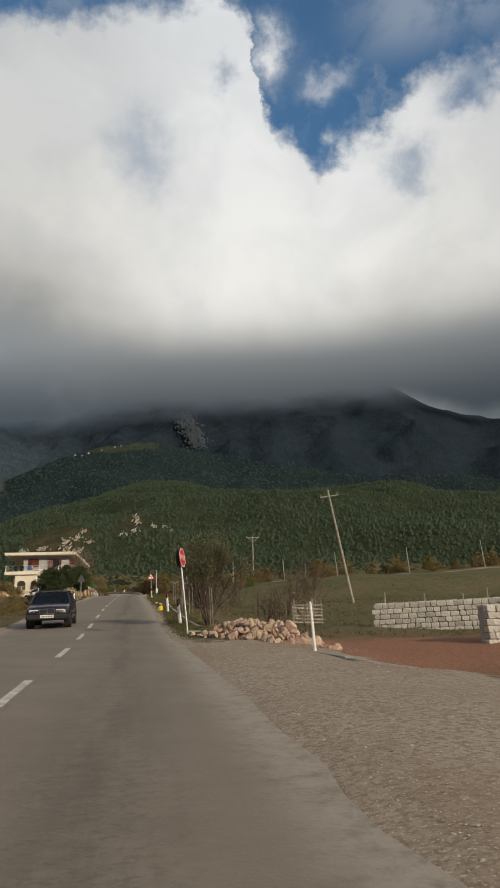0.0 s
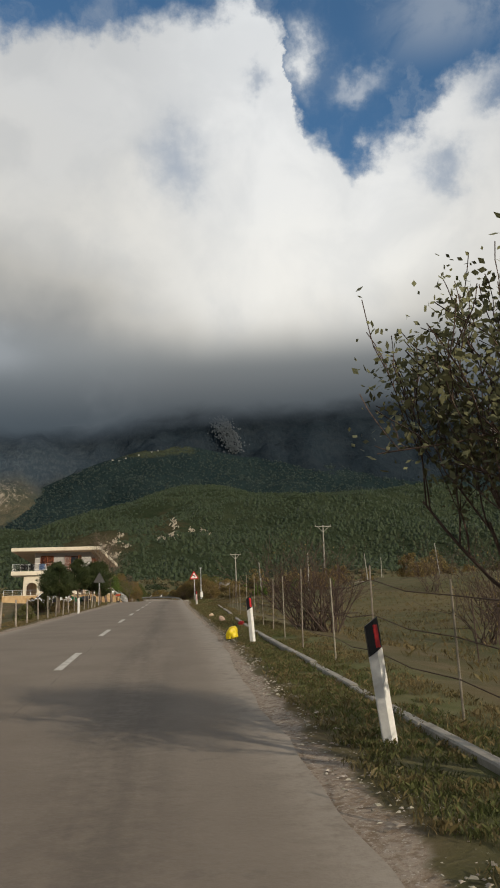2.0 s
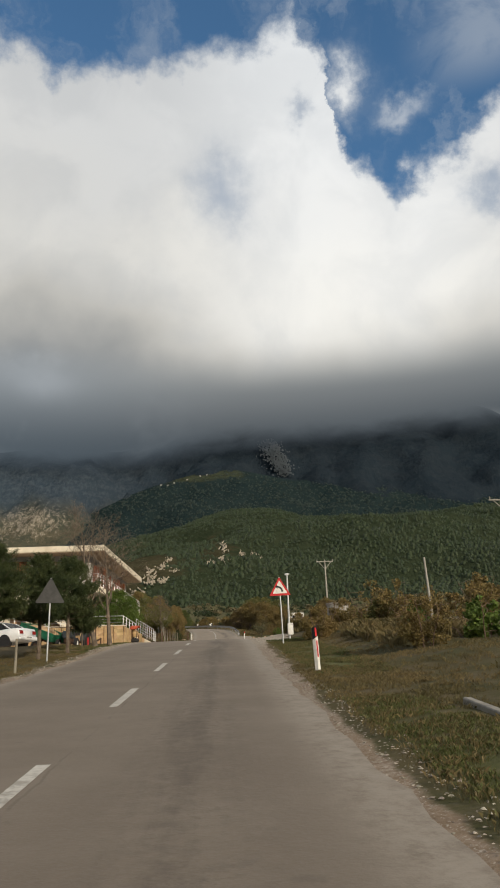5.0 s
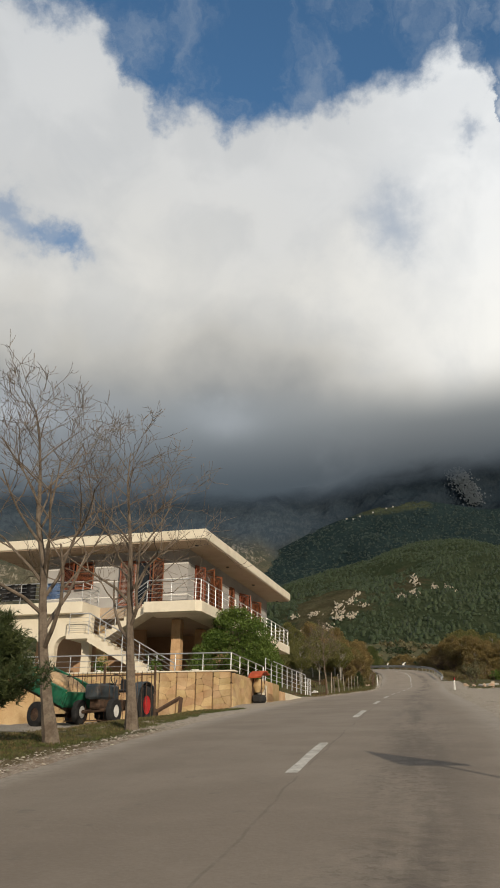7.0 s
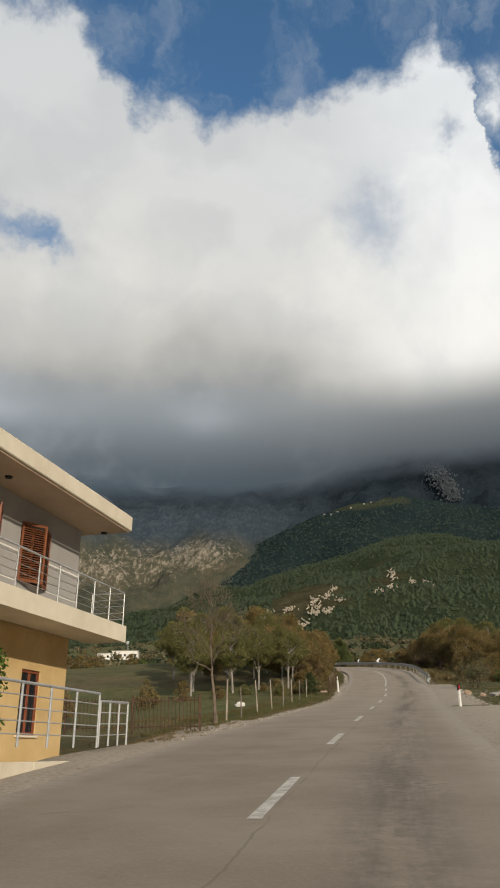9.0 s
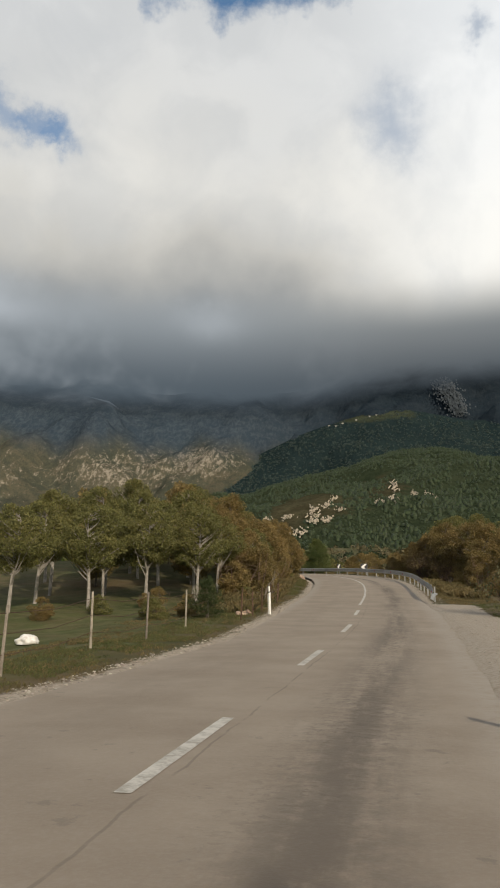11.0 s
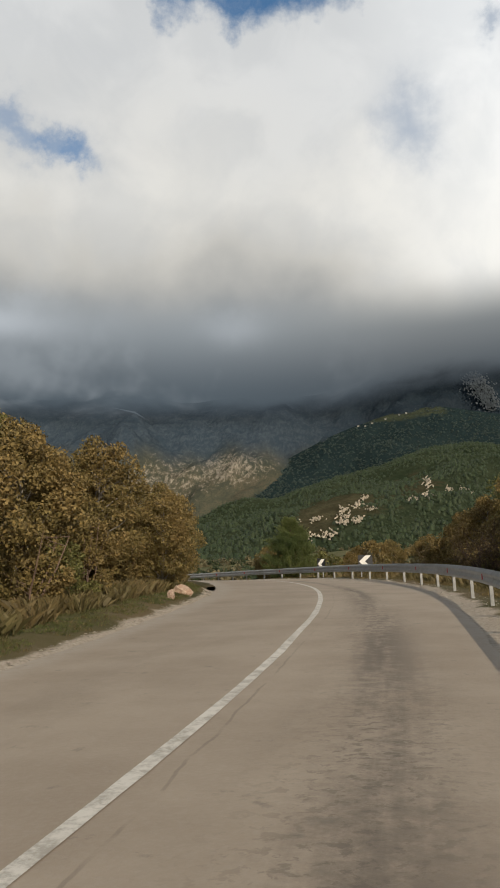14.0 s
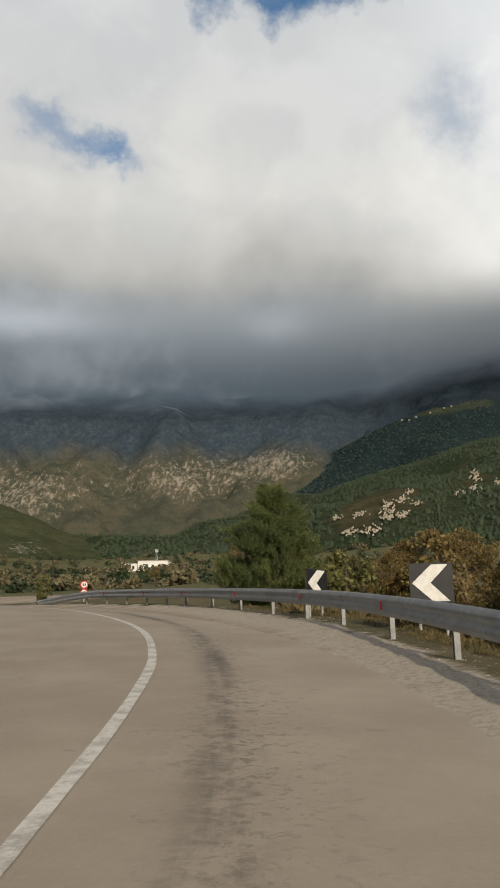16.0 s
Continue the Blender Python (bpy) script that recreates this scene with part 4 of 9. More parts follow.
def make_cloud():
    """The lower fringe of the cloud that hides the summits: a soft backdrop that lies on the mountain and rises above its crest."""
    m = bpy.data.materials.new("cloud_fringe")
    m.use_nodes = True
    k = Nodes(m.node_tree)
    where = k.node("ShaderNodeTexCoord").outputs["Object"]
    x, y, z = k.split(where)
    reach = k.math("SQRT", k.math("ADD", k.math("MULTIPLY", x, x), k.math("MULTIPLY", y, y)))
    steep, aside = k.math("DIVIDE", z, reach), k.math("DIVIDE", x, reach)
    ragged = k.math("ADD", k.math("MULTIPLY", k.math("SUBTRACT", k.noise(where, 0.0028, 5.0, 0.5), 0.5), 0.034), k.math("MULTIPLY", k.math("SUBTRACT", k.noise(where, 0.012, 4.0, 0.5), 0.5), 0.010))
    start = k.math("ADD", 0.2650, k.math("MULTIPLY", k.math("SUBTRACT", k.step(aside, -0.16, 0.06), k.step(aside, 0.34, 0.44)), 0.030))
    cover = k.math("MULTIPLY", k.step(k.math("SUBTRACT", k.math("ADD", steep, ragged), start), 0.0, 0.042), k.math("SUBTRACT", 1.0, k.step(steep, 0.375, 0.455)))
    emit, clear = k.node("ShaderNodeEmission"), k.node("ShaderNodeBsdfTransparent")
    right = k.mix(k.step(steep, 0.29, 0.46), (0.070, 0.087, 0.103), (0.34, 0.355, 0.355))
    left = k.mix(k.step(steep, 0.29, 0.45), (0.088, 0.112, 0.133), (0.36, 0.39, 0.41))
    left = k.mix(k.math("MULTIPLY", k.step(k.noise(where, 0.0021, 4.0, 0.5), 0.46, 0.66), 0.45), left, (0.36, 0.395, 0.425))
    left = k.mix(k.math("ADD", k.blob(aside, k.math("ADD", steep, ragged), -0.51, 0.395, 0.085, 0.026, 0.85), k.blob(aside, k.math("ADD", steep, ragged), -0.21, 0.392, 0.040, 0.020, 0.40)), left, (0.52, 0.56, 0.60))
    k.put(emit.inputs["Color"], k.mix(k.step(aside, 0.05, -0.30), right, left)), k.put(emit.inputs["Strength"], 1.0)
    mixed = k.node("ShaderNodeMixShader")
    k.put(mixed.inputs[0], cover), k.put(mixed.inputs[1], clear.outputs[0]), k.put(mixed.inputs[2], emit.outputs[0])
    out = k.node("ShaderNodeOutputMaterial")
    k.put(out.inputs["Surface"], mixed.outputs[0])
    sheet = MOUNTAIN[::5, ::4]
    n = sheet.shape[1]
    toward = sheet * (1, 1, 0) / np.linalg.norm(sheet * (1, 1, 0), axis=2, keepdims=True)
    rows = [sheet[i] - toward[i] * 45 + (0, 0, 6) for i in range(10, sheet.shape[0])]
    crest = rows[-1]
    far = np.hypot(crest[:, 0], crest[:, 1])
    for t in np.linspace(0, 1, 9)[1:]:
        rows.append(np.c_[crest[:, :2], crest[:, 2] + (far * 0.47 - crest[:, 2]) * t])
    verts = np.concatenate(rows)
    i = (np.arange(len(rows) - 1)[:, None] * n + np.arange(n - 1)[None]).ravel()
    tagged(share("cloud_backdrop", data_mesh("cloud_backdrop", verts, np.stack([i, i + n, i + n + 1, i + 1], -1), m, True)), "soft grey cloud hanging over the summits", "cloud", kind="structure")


make_ground()
make_road()
HILL, RIDGE, MOUNTAIN = make_hills()
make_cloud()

# ---------------------------------------------------------------- plants


def leaf_quads(rng, spots, size, flat=0.0, slim=0.55):
    """One small folded leaf (two triangles) at each spot."""
    n = len(spots)
    a = rng.normal(0, 1, (n, 3))
    a[:, 2] *= 1 - flat
    a /= np.linalg.norm(a, axis=1, keepdims=True)
    b = np.cross(a, rng.normal(0, 1, (n, 3)))
    b /= np.linalg.norm(b, axis=1, keepdims=True)
    s = (size * rng.uniform(0.6, 1.35, n))[:, None]
    p = np.asarray(spots)
    v = np.stack([p - a * s, p + b * s * slim, p + a * s, p - b * s * slim], 1)
    f = (np.array([[0, 1, 2], [0, 2, 3]])[None] + 4 * np.arange(n)[:, None, None]).reshape(-1, 3)
    return v.reshape(-1, 3), f


def tube(bm, points, radii, n=6):
    """A tapering limb through the points."""
    rings = []
    for i, (p, r) in enumerate(zip(points, radii)):
        p = Vector(p)
        way = (Vector(points[min(i + 1, len(points) - 1)]) - Vector(points[max(i - 1, 0)]))
        q = way.to_track_quat("Z", "Y")
        rings.append([bm.verts.new(p + q @ Vector((r * math.cos(6.2832 * k / n), r * math.sin(6.2832 * k / n), 0))) for k in range(n)])
    for a, b in zip(rings, rings[1:]):
        for k in range(n):
            bm.faces.new((a[k], a[(k + 1) % n], b[(k + 1) % n], b[k]))
    bm.faces.new(rings[-1])


def grow(rng, start, way, length, radius, depth, limbs, spread=0.8, up=0.25, kinks=4, taper=0.45, forks=(2, 4)):
    """Collects limbs (points, radii, depth) of a branching plant."""
    p, w = Vector(start), Vector(way).normalized()
    pts, rad = [p.copy()], [radius]
    for i in range(kinks):
        w = (w + Vector(rng.normal(0, 0.16, 3)) + Vector((0, 0, up * 0.25))).normalized()
        p = p + w * (length / kinks)
        pts.append(p.copy())
        rad.append(radius * (1 - (1 - taper) * (i + 1) / kinks))
    limbs.append((pts, rad, depth))
    if depth <= 0:
        return
    for _ in range(int(rng.integers(forks[0], forks[1] + 1))):
        at = rng.uniform(0.45, 1.0)
        i = min(int(at * kinks), kinks - 1)
        q = pts[i].lerp(pts[i + 1], at * kinks - i)
        side = Vector(rng.normal(0, 1, 3)).cross(w).normalized()
        nw = (w * (1 - spread * 0.6) + side * spread + Vector((0, 0, up))).normalized()
        grow(rng, q, nw, length * rng.uniform(0.55, 0.8), rad[i] * 0.62, depth - 1, limbs, spread, up, kinks, taper, forks)


def limbs_mesh(limbs, n=6, low=3):
    bm = bmesh.new()
    for pts, rad, depth in limbs:
        tube(bm, pts, [max(r, 0.004) for r in rad], n if depth >= 1 else low)
    return bm


def leaves_along(rng, limbs, deepest, count, spread, jitter_z=1.0):
    spots = []
    ends = [l for l in limbs if l[2] <= deepest]
    if not ends:
        return np.zeros((0, 3))
    for _ in range(count):
        pts = ends[int(rng.integers(len(ends)))][0]
        t = rng.uniform(0.15, 1.0) * (len(pts) - 1)
        i = min(int(t), len(pts) - 2)
        q = np.array(pts[i].lerp(pts[i + 1], t - i))
        spots.append(q + rng.normal(0, spread, 3) * (1, 1, jitter_z))
    return np.array(spots)


def tree_parts(root, seed, height, leafmat, barkmat, leaves, leaf, depth=3, spread=0.75, up=0.3, stems=1, loose=0.25, radius=None, flat=0.0, forks=(2, 4)):
    """Trunk with limbs, and a crown of single leaves, under root."""
    rng = np.random.default_rng(seed)
    limbs = []
    for s in range(stems):
        lean = Vector((rng.normal(0, 0.12 + 0.25 * (stems > 1)), rng.normal(0, 0.12 + 0.25 * (stems > 1)), 1))
        grow(rng, (rng.normal(0, 0.08) * (stems > 1), rng.normal(0, 0.08) * (stems > 1), -0.1), lean, height * 0.45, radius or height * 0.022, depth, limbs, spread, up, 4, 0.5, forks)
    part("trunk", limbs_mesh(limbs), barkmat, root)
    if leaves:
        spots = leaves_along(rng, limbs, 1 if depth > 1 else 0, leaves, loose)
        v, f = leaf_quads(rng, spots, leaf, flat)
        share("crown", data_mesh("crown", v, f, leafmat), root)
    return limbs


def bare_parts(root, seed, height, lean, low, radius):
    """A leafless tree: one trunk that runs on to the top, side limbs all round it and fine twigs."""
    rng = np.random.default_rng(seed)
    limbs, pts, rad = [], [], []
    for i in range(9):
        t = i / 8
        pts.append(Vector((lean[0] * t ** 0.8 + 0.07 * height * rng.normal(0, 0.12) * t, lean[1] * t + 0.07 * height * rng.normal(0, 0.12) * t, -0.1 + height * t)))
        rad.append(radius * (1.25 if i == 0 else 1.0) * (1 - 0.93 * t ** 0.8))
    limbs.append((pts, rad, 3))
    turn = rng.uniform(0, 6.28)
    for k in range(19):
        t = low + (0.96 - low) * (k / 18) ** 0.9
        i = min(int(t * 8), 7)
        q = pts[i].lerp(pts[i + 1], t * 8 - i)
        turn += 2.4 + rng.normal(0, 0.3)
        way = Vector((math.cos(turn), math.sin(turn), 0.75 + 0.5 * t))
        grow(rng, q, way, height * (0.10 + 0.27 * (1 - t) ** 0.7), max(0.010, (radius * (1 - 0.93 * t ** 0.8)) * 0.52), 3, limbs, 0.75, 0.22, 4, 0.42, (2, 4))
    part("trunk", limbs_mesh([l for l in limbs if l[2] >= 2], 7, 3), M["bark"], root)
    part("crown", limbs_mesh([l for l in limbs if l[2] < 2], 6, 3), M["bark"], root)


def pine_parts(root, seed, height, width, mat, clumpsize=0.16, whorls=11, dense=1.0, bare=0.16):
    """A conifer: straight trunk, whorls of branches, upturned tufts of needles."""
    rng = np.random.default_rng(seed)
    bm = bmesh.new()
    tube(bm, [(0, 0, -0.1), (0.02, 0, height * 0.35), (0, 0.03, height * 0.7), (0, 0, height)], [height * 0.022, height * 0.018, height * 0.010, 0.006], 8)
    spots, ways = [], []
    for w in range(whorls):
        t = (w + 0.3) / whorls
        z = height * (bare + (1 - bare) * t)
        reach = width * (1 - t) ** 0.85 * (0.62 + 0.38 * min(1, t * 5))
        for b in range(int(rng.integers(5, 8))):
            a = rng.uniform(0, 6.283)
            long = reach * rng.uniform(0.55, 1.18) + 0.08
            rise_ = rng.uniform(0.10, 0.55) * long
            tip = Vector((math.cos(a) * long, math.sin(a) * long, z + rise_))
            tube(bm, [(0, 0, z), (tip.x * 0.5, tip.y * 0.5, z + rise_ * 0.3), tuple(tip)], [0.022 * height / 5, 0.014 * height / 5, 0.004], 4)
            for _ in range(int((4 + 9 * long) * dense)):
                s = rng.uniform(0.25, 1.05)
                side = rng.normal(0, 0.12 * (0.4 + long * s), 2)
                spots.append((tip.x * s + side[0], tip.y * s + side[1], z + rise_ * s * s + rng.normal(0.02, 0.06)))
                ways.append((tip.x / long * 0.7 + rng.normal(0, 0.35), tip.y / long * 0.7 + rng.normal(0, 0.35), 0.9))
    part("trunk", bm, M["bark"], root)
    # each tuft is a brush of thin needles round a short shoot
    per = 22
    spots, ways = np.repeat(np.array(spots), per, 0), np.repeat(np.array(ways), per, 0)
    n = len(spots)
    along = rng.uniform(0, 1, (n, 1)) * clumpsize * 2.2
    a = ways / np.linalg.norm(ways, axis=1, keepdims=True)
    d = a * 0.55 + rng.normal(0, 0.55, (n, 3))
    d /= np.linalg.norm(d, axis=1, keepdims=True)
    side = np.cross(d, rng.normal(0, 1, (n, 3)))
    side /= np.linalg.norm(side, axis=1, keepdims=True)
    p = spots + a * along
    long = clumpsize * rng.uniform(0.9, 1.7, (n, 1))
    v = np.stack([p - side * clumpsize * 0.085, p + side * clumpsize * 0.085, p + d * long], 1)
    share("crown", data_mesh("crown", v.reshape(-1, 3), np.arange(3 * n).reshape(-1, 3), mat), root)


def shrub_parts(root, seed, height, width, mat, leaves, leaf, twigs=9):
    """A bush: thin stems from the ground and a ragged mass of leaves."""
    rng = np.random.default_rng(seed)
    limbs = []
    for _ in range(twigs):
        a = rng.uniform(0, 6.283)
        grow(rng, (rng.normal(0, width * 0.14), rng.normal(0, width * 0.14), -0.05), (math.cos(a) * width / height * 0.7, math.sin(a) * width / height * 0.7, 1.0), height * rng.uniform(0.45, 0.75), 0.02, 2, limbs, 0.7, 0.2, 3, 0.5, (2, 3))
    part("crown", limbs_mesh(limbs, 4, 3), M["twig_dark"], root)
    if leaves:
        spots = leaves_along(rng, limbs, 2, leaves, width * 0.11)
        spots = spots[spots[:, 2] > 0.02]
        v, f = leaf_quads(rng, spots, leaf)
        share("foliage", data_mesh("foliage", v, f, mat), root)


def clump_spots(rng, centres, sizes, count):
    """Leaf places on the uneven skins of many clumps."""
    pick = rng.choice(len(centres), count, p=sizes ** 2 / (sizes ** 2).sum())
    d = rng.normal(0, 1, (count, 3))
    d /= np.linalg.norm(d, axis=1, keepdims=True)
    r = sizes[pick] * rng.uniform(0.35, 1.12, count) ** 0.6
    return centres[pick] + d * r[:, None] * (1, 1, 0.8)


def bushy_parts(root, seed, height, width, mat, bark, leaves, leaf, low=0.12, clumps_=60, radius=None, stems=1, peak=0.55, trunk="trunk", crown="crown"):
    """A dense tree: trunk and limbs inside a crown of many leafy clumps with gaps and an uneven outline."""
    rng = np.random.default_rng(seed)
    centres, sizes = [], []
    while len(centres) < clumps_:
        t = rng.uniform(0, 1)
        full = math.sin(math.pi * min(1.0, max(0.0, (t + 0.12) / 1.16)) ** (0.7 if peak < 0.5 else 1.0)) ** 0.6
        a = rng.uniform(0, 6.283)
        q = rng.uniform(0.15, 1.0) ** 0.5 * full * width / 2 * rng.uniform(0.75, 1.15)
        centres.append((math.cos(a) * q, math.sin(a) * q, height * (low + (0.97 - low) * t)))
        sizes.append(width * rng.uniform(0.09, 0.17) * (1.15 - 0.4 * t))
    centres, sizes = np.array(centres), np.array(sizes)
    bm = bmesh.new()
    r = radius or height * 0.014
    feet = [(rng.normal(0, 0.22) * (stems > 1), rng.normal(0, 0.22) * (stems > 1)) for _ in range(stems)]
    tops = []
    for fx, fy in feet:
        lx, ly = fx * 2 + rng.normal(0, 0.12), fy * 2 + rng.normal(0, 0.12)
        pts = [(fx, fy, -0.15), (fx + 0.2 * lx, fy + 0.2 * ly, height * 0.25), (fx + 0.6 * lx + rng.normal(0, 0.05), fy + 0.6 * ly, height * 0.5), (fx + lx, fy + ly, height * 0.88)]
        tube(bm, pts, [r, r * 0.85, r * 0.6, r * 0.2], 7)
        tops.append(pts)
    for c in centres[: 2 * clumps_ // 3]:
        pts = tops[int(rng.integers(len(tops)))]
        z = max(height * 0.12, c[2] - np.hypot(c[0], c[1]) * rng.uniform(0.5, 1.1))
        f = np.interp(z, [p[2] for p in pts], range(4))
        i = min(int(f), 2)
        s_ = Vector(pts[i]).lerp(Vector(pts[i + 1]), f - i)
        mid = s_.lerp(Vector(c), 0.5) + Vector(rng.normal(0, 0.06, 3))
        tube(bm, [s_, mid, Vector(c)], [r * 0.38, r * 0.25, r * 0.10], 4)
    part(trunk, bm, bark, root)
    spots = clump_spots(rng, centres, sizes, leaves)
    spots = spots[spots[:, 2] > 0.03]
    v, f = leaf_quads(rng, spots, leaf, 0.0, 0.6)
    share(crown, data_mesh(crown, v, f, mat), root)


def at_ground(x, y, turn=0.0, scale=1.0, sink=0.0):
    return Matrix.LocRotScale((x, y, land1(x, y) - sink), Euler((0, 0, turn)), None) @ Matrix.Scale(scale, 4)


def place(proto, x, y, turn, scale=1.0, sink=0.02):
    made = copy_thing(proto, pose(x, y, land1(x, y) - sink, 0, 0, math.degrees(turn)))
    made.scale = (scale, scale, scale)
    return made


def plant_forest():
    """Mixed wood on the inside of the bend, the hedges behind the fences and the scrub of the fields."""
    rng = np.random.default_rng(21)
    specs = (("leaf_olive", 5.6, 3.6, "olive-green oak tree with a slender grey trunk"), ("leaf_olive", 6.2, 3.3, "tall olive-green oak at the edge of the wood"),
             ("leaf_brown", 5.2, 3.4, "oak tree with brown autumn leaves"), ("leaf_brown", 4.4, 3.3, "low tree turning rust brown"))
    kinds, far = [], []
    for n, (mat, h, w, label) in enumerate(specs):
        t = thing("tree", pose(0, 0, 0), label, "tree", "trees of the wood")
        bushy_parts(t, 40 + n, h, w, M[mat], M["bark_pale"] if n > 1 else M["bark_grey"], 20000, 0.052, 0.14 if n > 1 else 0.40, 80, None if n > 1 else 0.11)
        kinds.append(t)
        t = thing("tree", pose(0, 0, 0), label.replace("at the edge of the wood", "beyond the fields"), "tree", "trees of the fields")
        bushy_parts(t, 45 + n, h, w, M[mat], M["bark_pale"], 3600, 0.115, 0.14, 50)
        far.append(t)
    bushes, scrub = [], []
    for n, (mat, h, w, label) in enumerate((("leaf_brown", 1.6, 1.8, "dense bush of brown autumn leaves"), ("leaf_olive", 1.5, 1.8, "dense olive-green roadside bush"), ("leaf_brown", 2.4, 2.2, "tall thicket of rust-brown leaves"), ("leaf_green", 1.3, 1.3, "low bush with fresh green leaves"))):
        t = thing("bush", pose(0, 0, 0), label, "bush", "bushes")
        bushy_parts(t, 60 + n, h, w, M[mat], M["twig"], 8000, 0.036, 0.05, 44, 0.022, 6, 0.4, "branchwork", "foliage")
        bushes.append(t)
        t = thing("bush", pose(0, 0, 0), label.replace("roadside", "field"), "bush", "bushes of the fields")
        bushy_parts(t, 66 + n, h, w, M[mat], M["twig"], 1700, 0.070, 0.05, 30, 0.02, 4, 0.4, "branchwork", "foliage")
        scrub.append(t)

    def put(kind, x, y, lo, hi):
        place(kind, x, y, rng.uniform(0, 6.28), rng.uniform(lo, hi))

    spots = [(-10.4, 195.6, 0, 1.0), (-13.6, 199, 1, 1.0), (-9.0, 199.0, 1, 0.9), (-12, 203, 0, 1.1), (-8.6, 202.6, 0, 0.9), (-7.4, 205.6, 3, 0.95), (-15.5, 195, 0, 1.1), (-17, 200, 1, 1.1), (-14.5, 207, 1, 1.15),
             (-9.0, 208.6, 2, 1.05), (-11.6, 208.0, 1, 1.1), (-7.6, 211.4, 3, 1.05), (-10.2, 213, 2, 1.1), (-13.2, 213, 2, 1.2), (-8.0, 215.2, 3, 1.0), (-9.8, 218, 2, 1.0), (-12.4, 219.5, 2, 1.1), (-9.4, 222.0, 3, 0.95), (-11.8, 225.0, 2, 0.9),
             (-20, 206, 0, 1.2), (-17, 213, 2, 1.2), (-14.6, 190.6, 0, 0.95), (-8.4, 226.2, 3, 0.9), (-9.2, 229.6, 3, 0.8), (-10.6, 233.2, 2, 0.72), (-12.6, 236.8, 3, 0.62), (-12.2, 228.6, 2, 0.9), (-13.6, 232.6, 2, 0.85), (-7.6, 219.2, 2, 0.95), (-10.8, 216.2, 1, 1.0), (-7.0, 222.6, 3, 0.7), (-11.8, 192.2, 0, 0.95), (-16.5, 221, 2, 1.1), (-14.6, 229, 3, 1.0), (-8.2, 196.4, 1, 0.9), (-12.6, 196.0, 1, 0.95), (-16, 204, 2, 1.1), (-10.6, 204.8, 2, 1.05), (-13.5, 216.5, 1, 1.1), (-7.6, 207.8, 0, 0.85)]
    for x, y, kind, s in spots:
        place(kinds[kind], x, y, rng.uniform(0, 6.28), s * rng.uniform(0.92, 1.08) * (0.80 if y < 209 else 0.94))
    for x, y, kind, s in ((-22, 218, 2, 1.2), (-23.5, 224, 1, 1.1), (-20, 230, 0, 1.0), (-17.5, 236, 2, 0.9)):
        place(far[kind], x, y, rng.uniform(0, 6.28), s)
    hedge = [(-6.6, 188.5, 0), (-7.6, 187.6, 1), (-6.3, 198.4, 0), (-6.5, 199.8, 1), (-6.4, 203.2, 2), (-6.7, 206, 0), (-6.9, 209.4, 2), (-6.8, 213.4, 0), (-7.2, 217.2, 2), (-7.9, 220.0, 0), (-8.7, 224.6, 0), (-9.8, 228.0, 2), (-11.5, 231, 0), (-12.8, 234, 3),
             (-8.2, 190, 2), (-9.6, 193, 0), (-10.5, 190, 1), (-12, 188, 0), (-14, 186, 2), (-16.5, 185, 0), (-7.4, 201.6, 0), (-8.2, 205.4, 2), (-6.9, 215.4, 1), (-11, 227.6, 2), (-13.2, 231.5, 2), (-9.4, 226.2, 1)]
    for x, y, kind in hedge:
        low = 0.5 if y < 200 else 1.0
        put(bushes[kind], x, y, 0.75 * low, 1.15 * low)
    for x, y in ((-7.4, 103.2), (-8.6, 104.6), (-9.8, 102.6), (-10.6, 106.4), (-8.4, 101.0), (-11.5, 109.0), (-9.0, 110.4)):
        put(bushes[0], x, y, 0.4, 0.6)
    # thicket close behind the guard rail at the bend
    for x, y, kind, s in ((4.2, 239.5, 3, 1.05), (5.8, 236.0, 2, 1.15), (3.2, 244.6, 3, 1.0), (6.6, 241.0, 0, 1.25), (7.6, 233.5, 3, 1.35), (1.2, 248.5, 3, 0.8), (8.8, 238.0, 1, 1.2), (8.6, 228.6, 2, 1.15), (9.6, 222.5, 3, 1.15), (11.0, 231.0, 0, 1.2), (10.6, 216.5, 2, 1.0), (5.0, 248.0, 2, 1.15), (7.4, 246.0, 1, 1.3)):
        place(kinds[kind], x, y, rng.uniform(0, 6.28), s)
    for n, (x, y, h) in enumerate(((3.6, 236.6, 2.6), (4.8, 238.0, 3.6), (5.6, 233.2, 3.0))):
        t = thing("vine_thicket", at_ground(x, y, n), "tangle of bare reddish vines behind the guard rail", "bush", "vine thickets")
        shrub_parts(t, 300 + n, h, h * 0.55, M["leaf_brown"], 900, 0.045, 34)
    for x, y, kind in ((2.9, 241.6, 2), (5.0, 234.6, 0), (6.4, 229.6, 2), (6.9, 225.0, 0), (7.2, 219.8, 2), (7.6, 214.0, 0), (1.6, 245.6, 2), (-0.6, 249.0, 0), (7.8, 208.0, 2), (8.4, 203.0, 0), (4.0, 237.6, 1)):
        put(bushes[kind], x, y, 0.8, 1.2)
    # beside the cedar, beyond the bend
    for x, y, kind, s in ((-10.0, 254.6, 3, 0.60), (-9.0, 257.6, 2, 0.66), (-3.6, 254.5, 3, 0.7), (-1.4, 257.0, 2, 0.8)):
        place(kinds[kind], x, y, rng.uniform(0, 6.28), s)
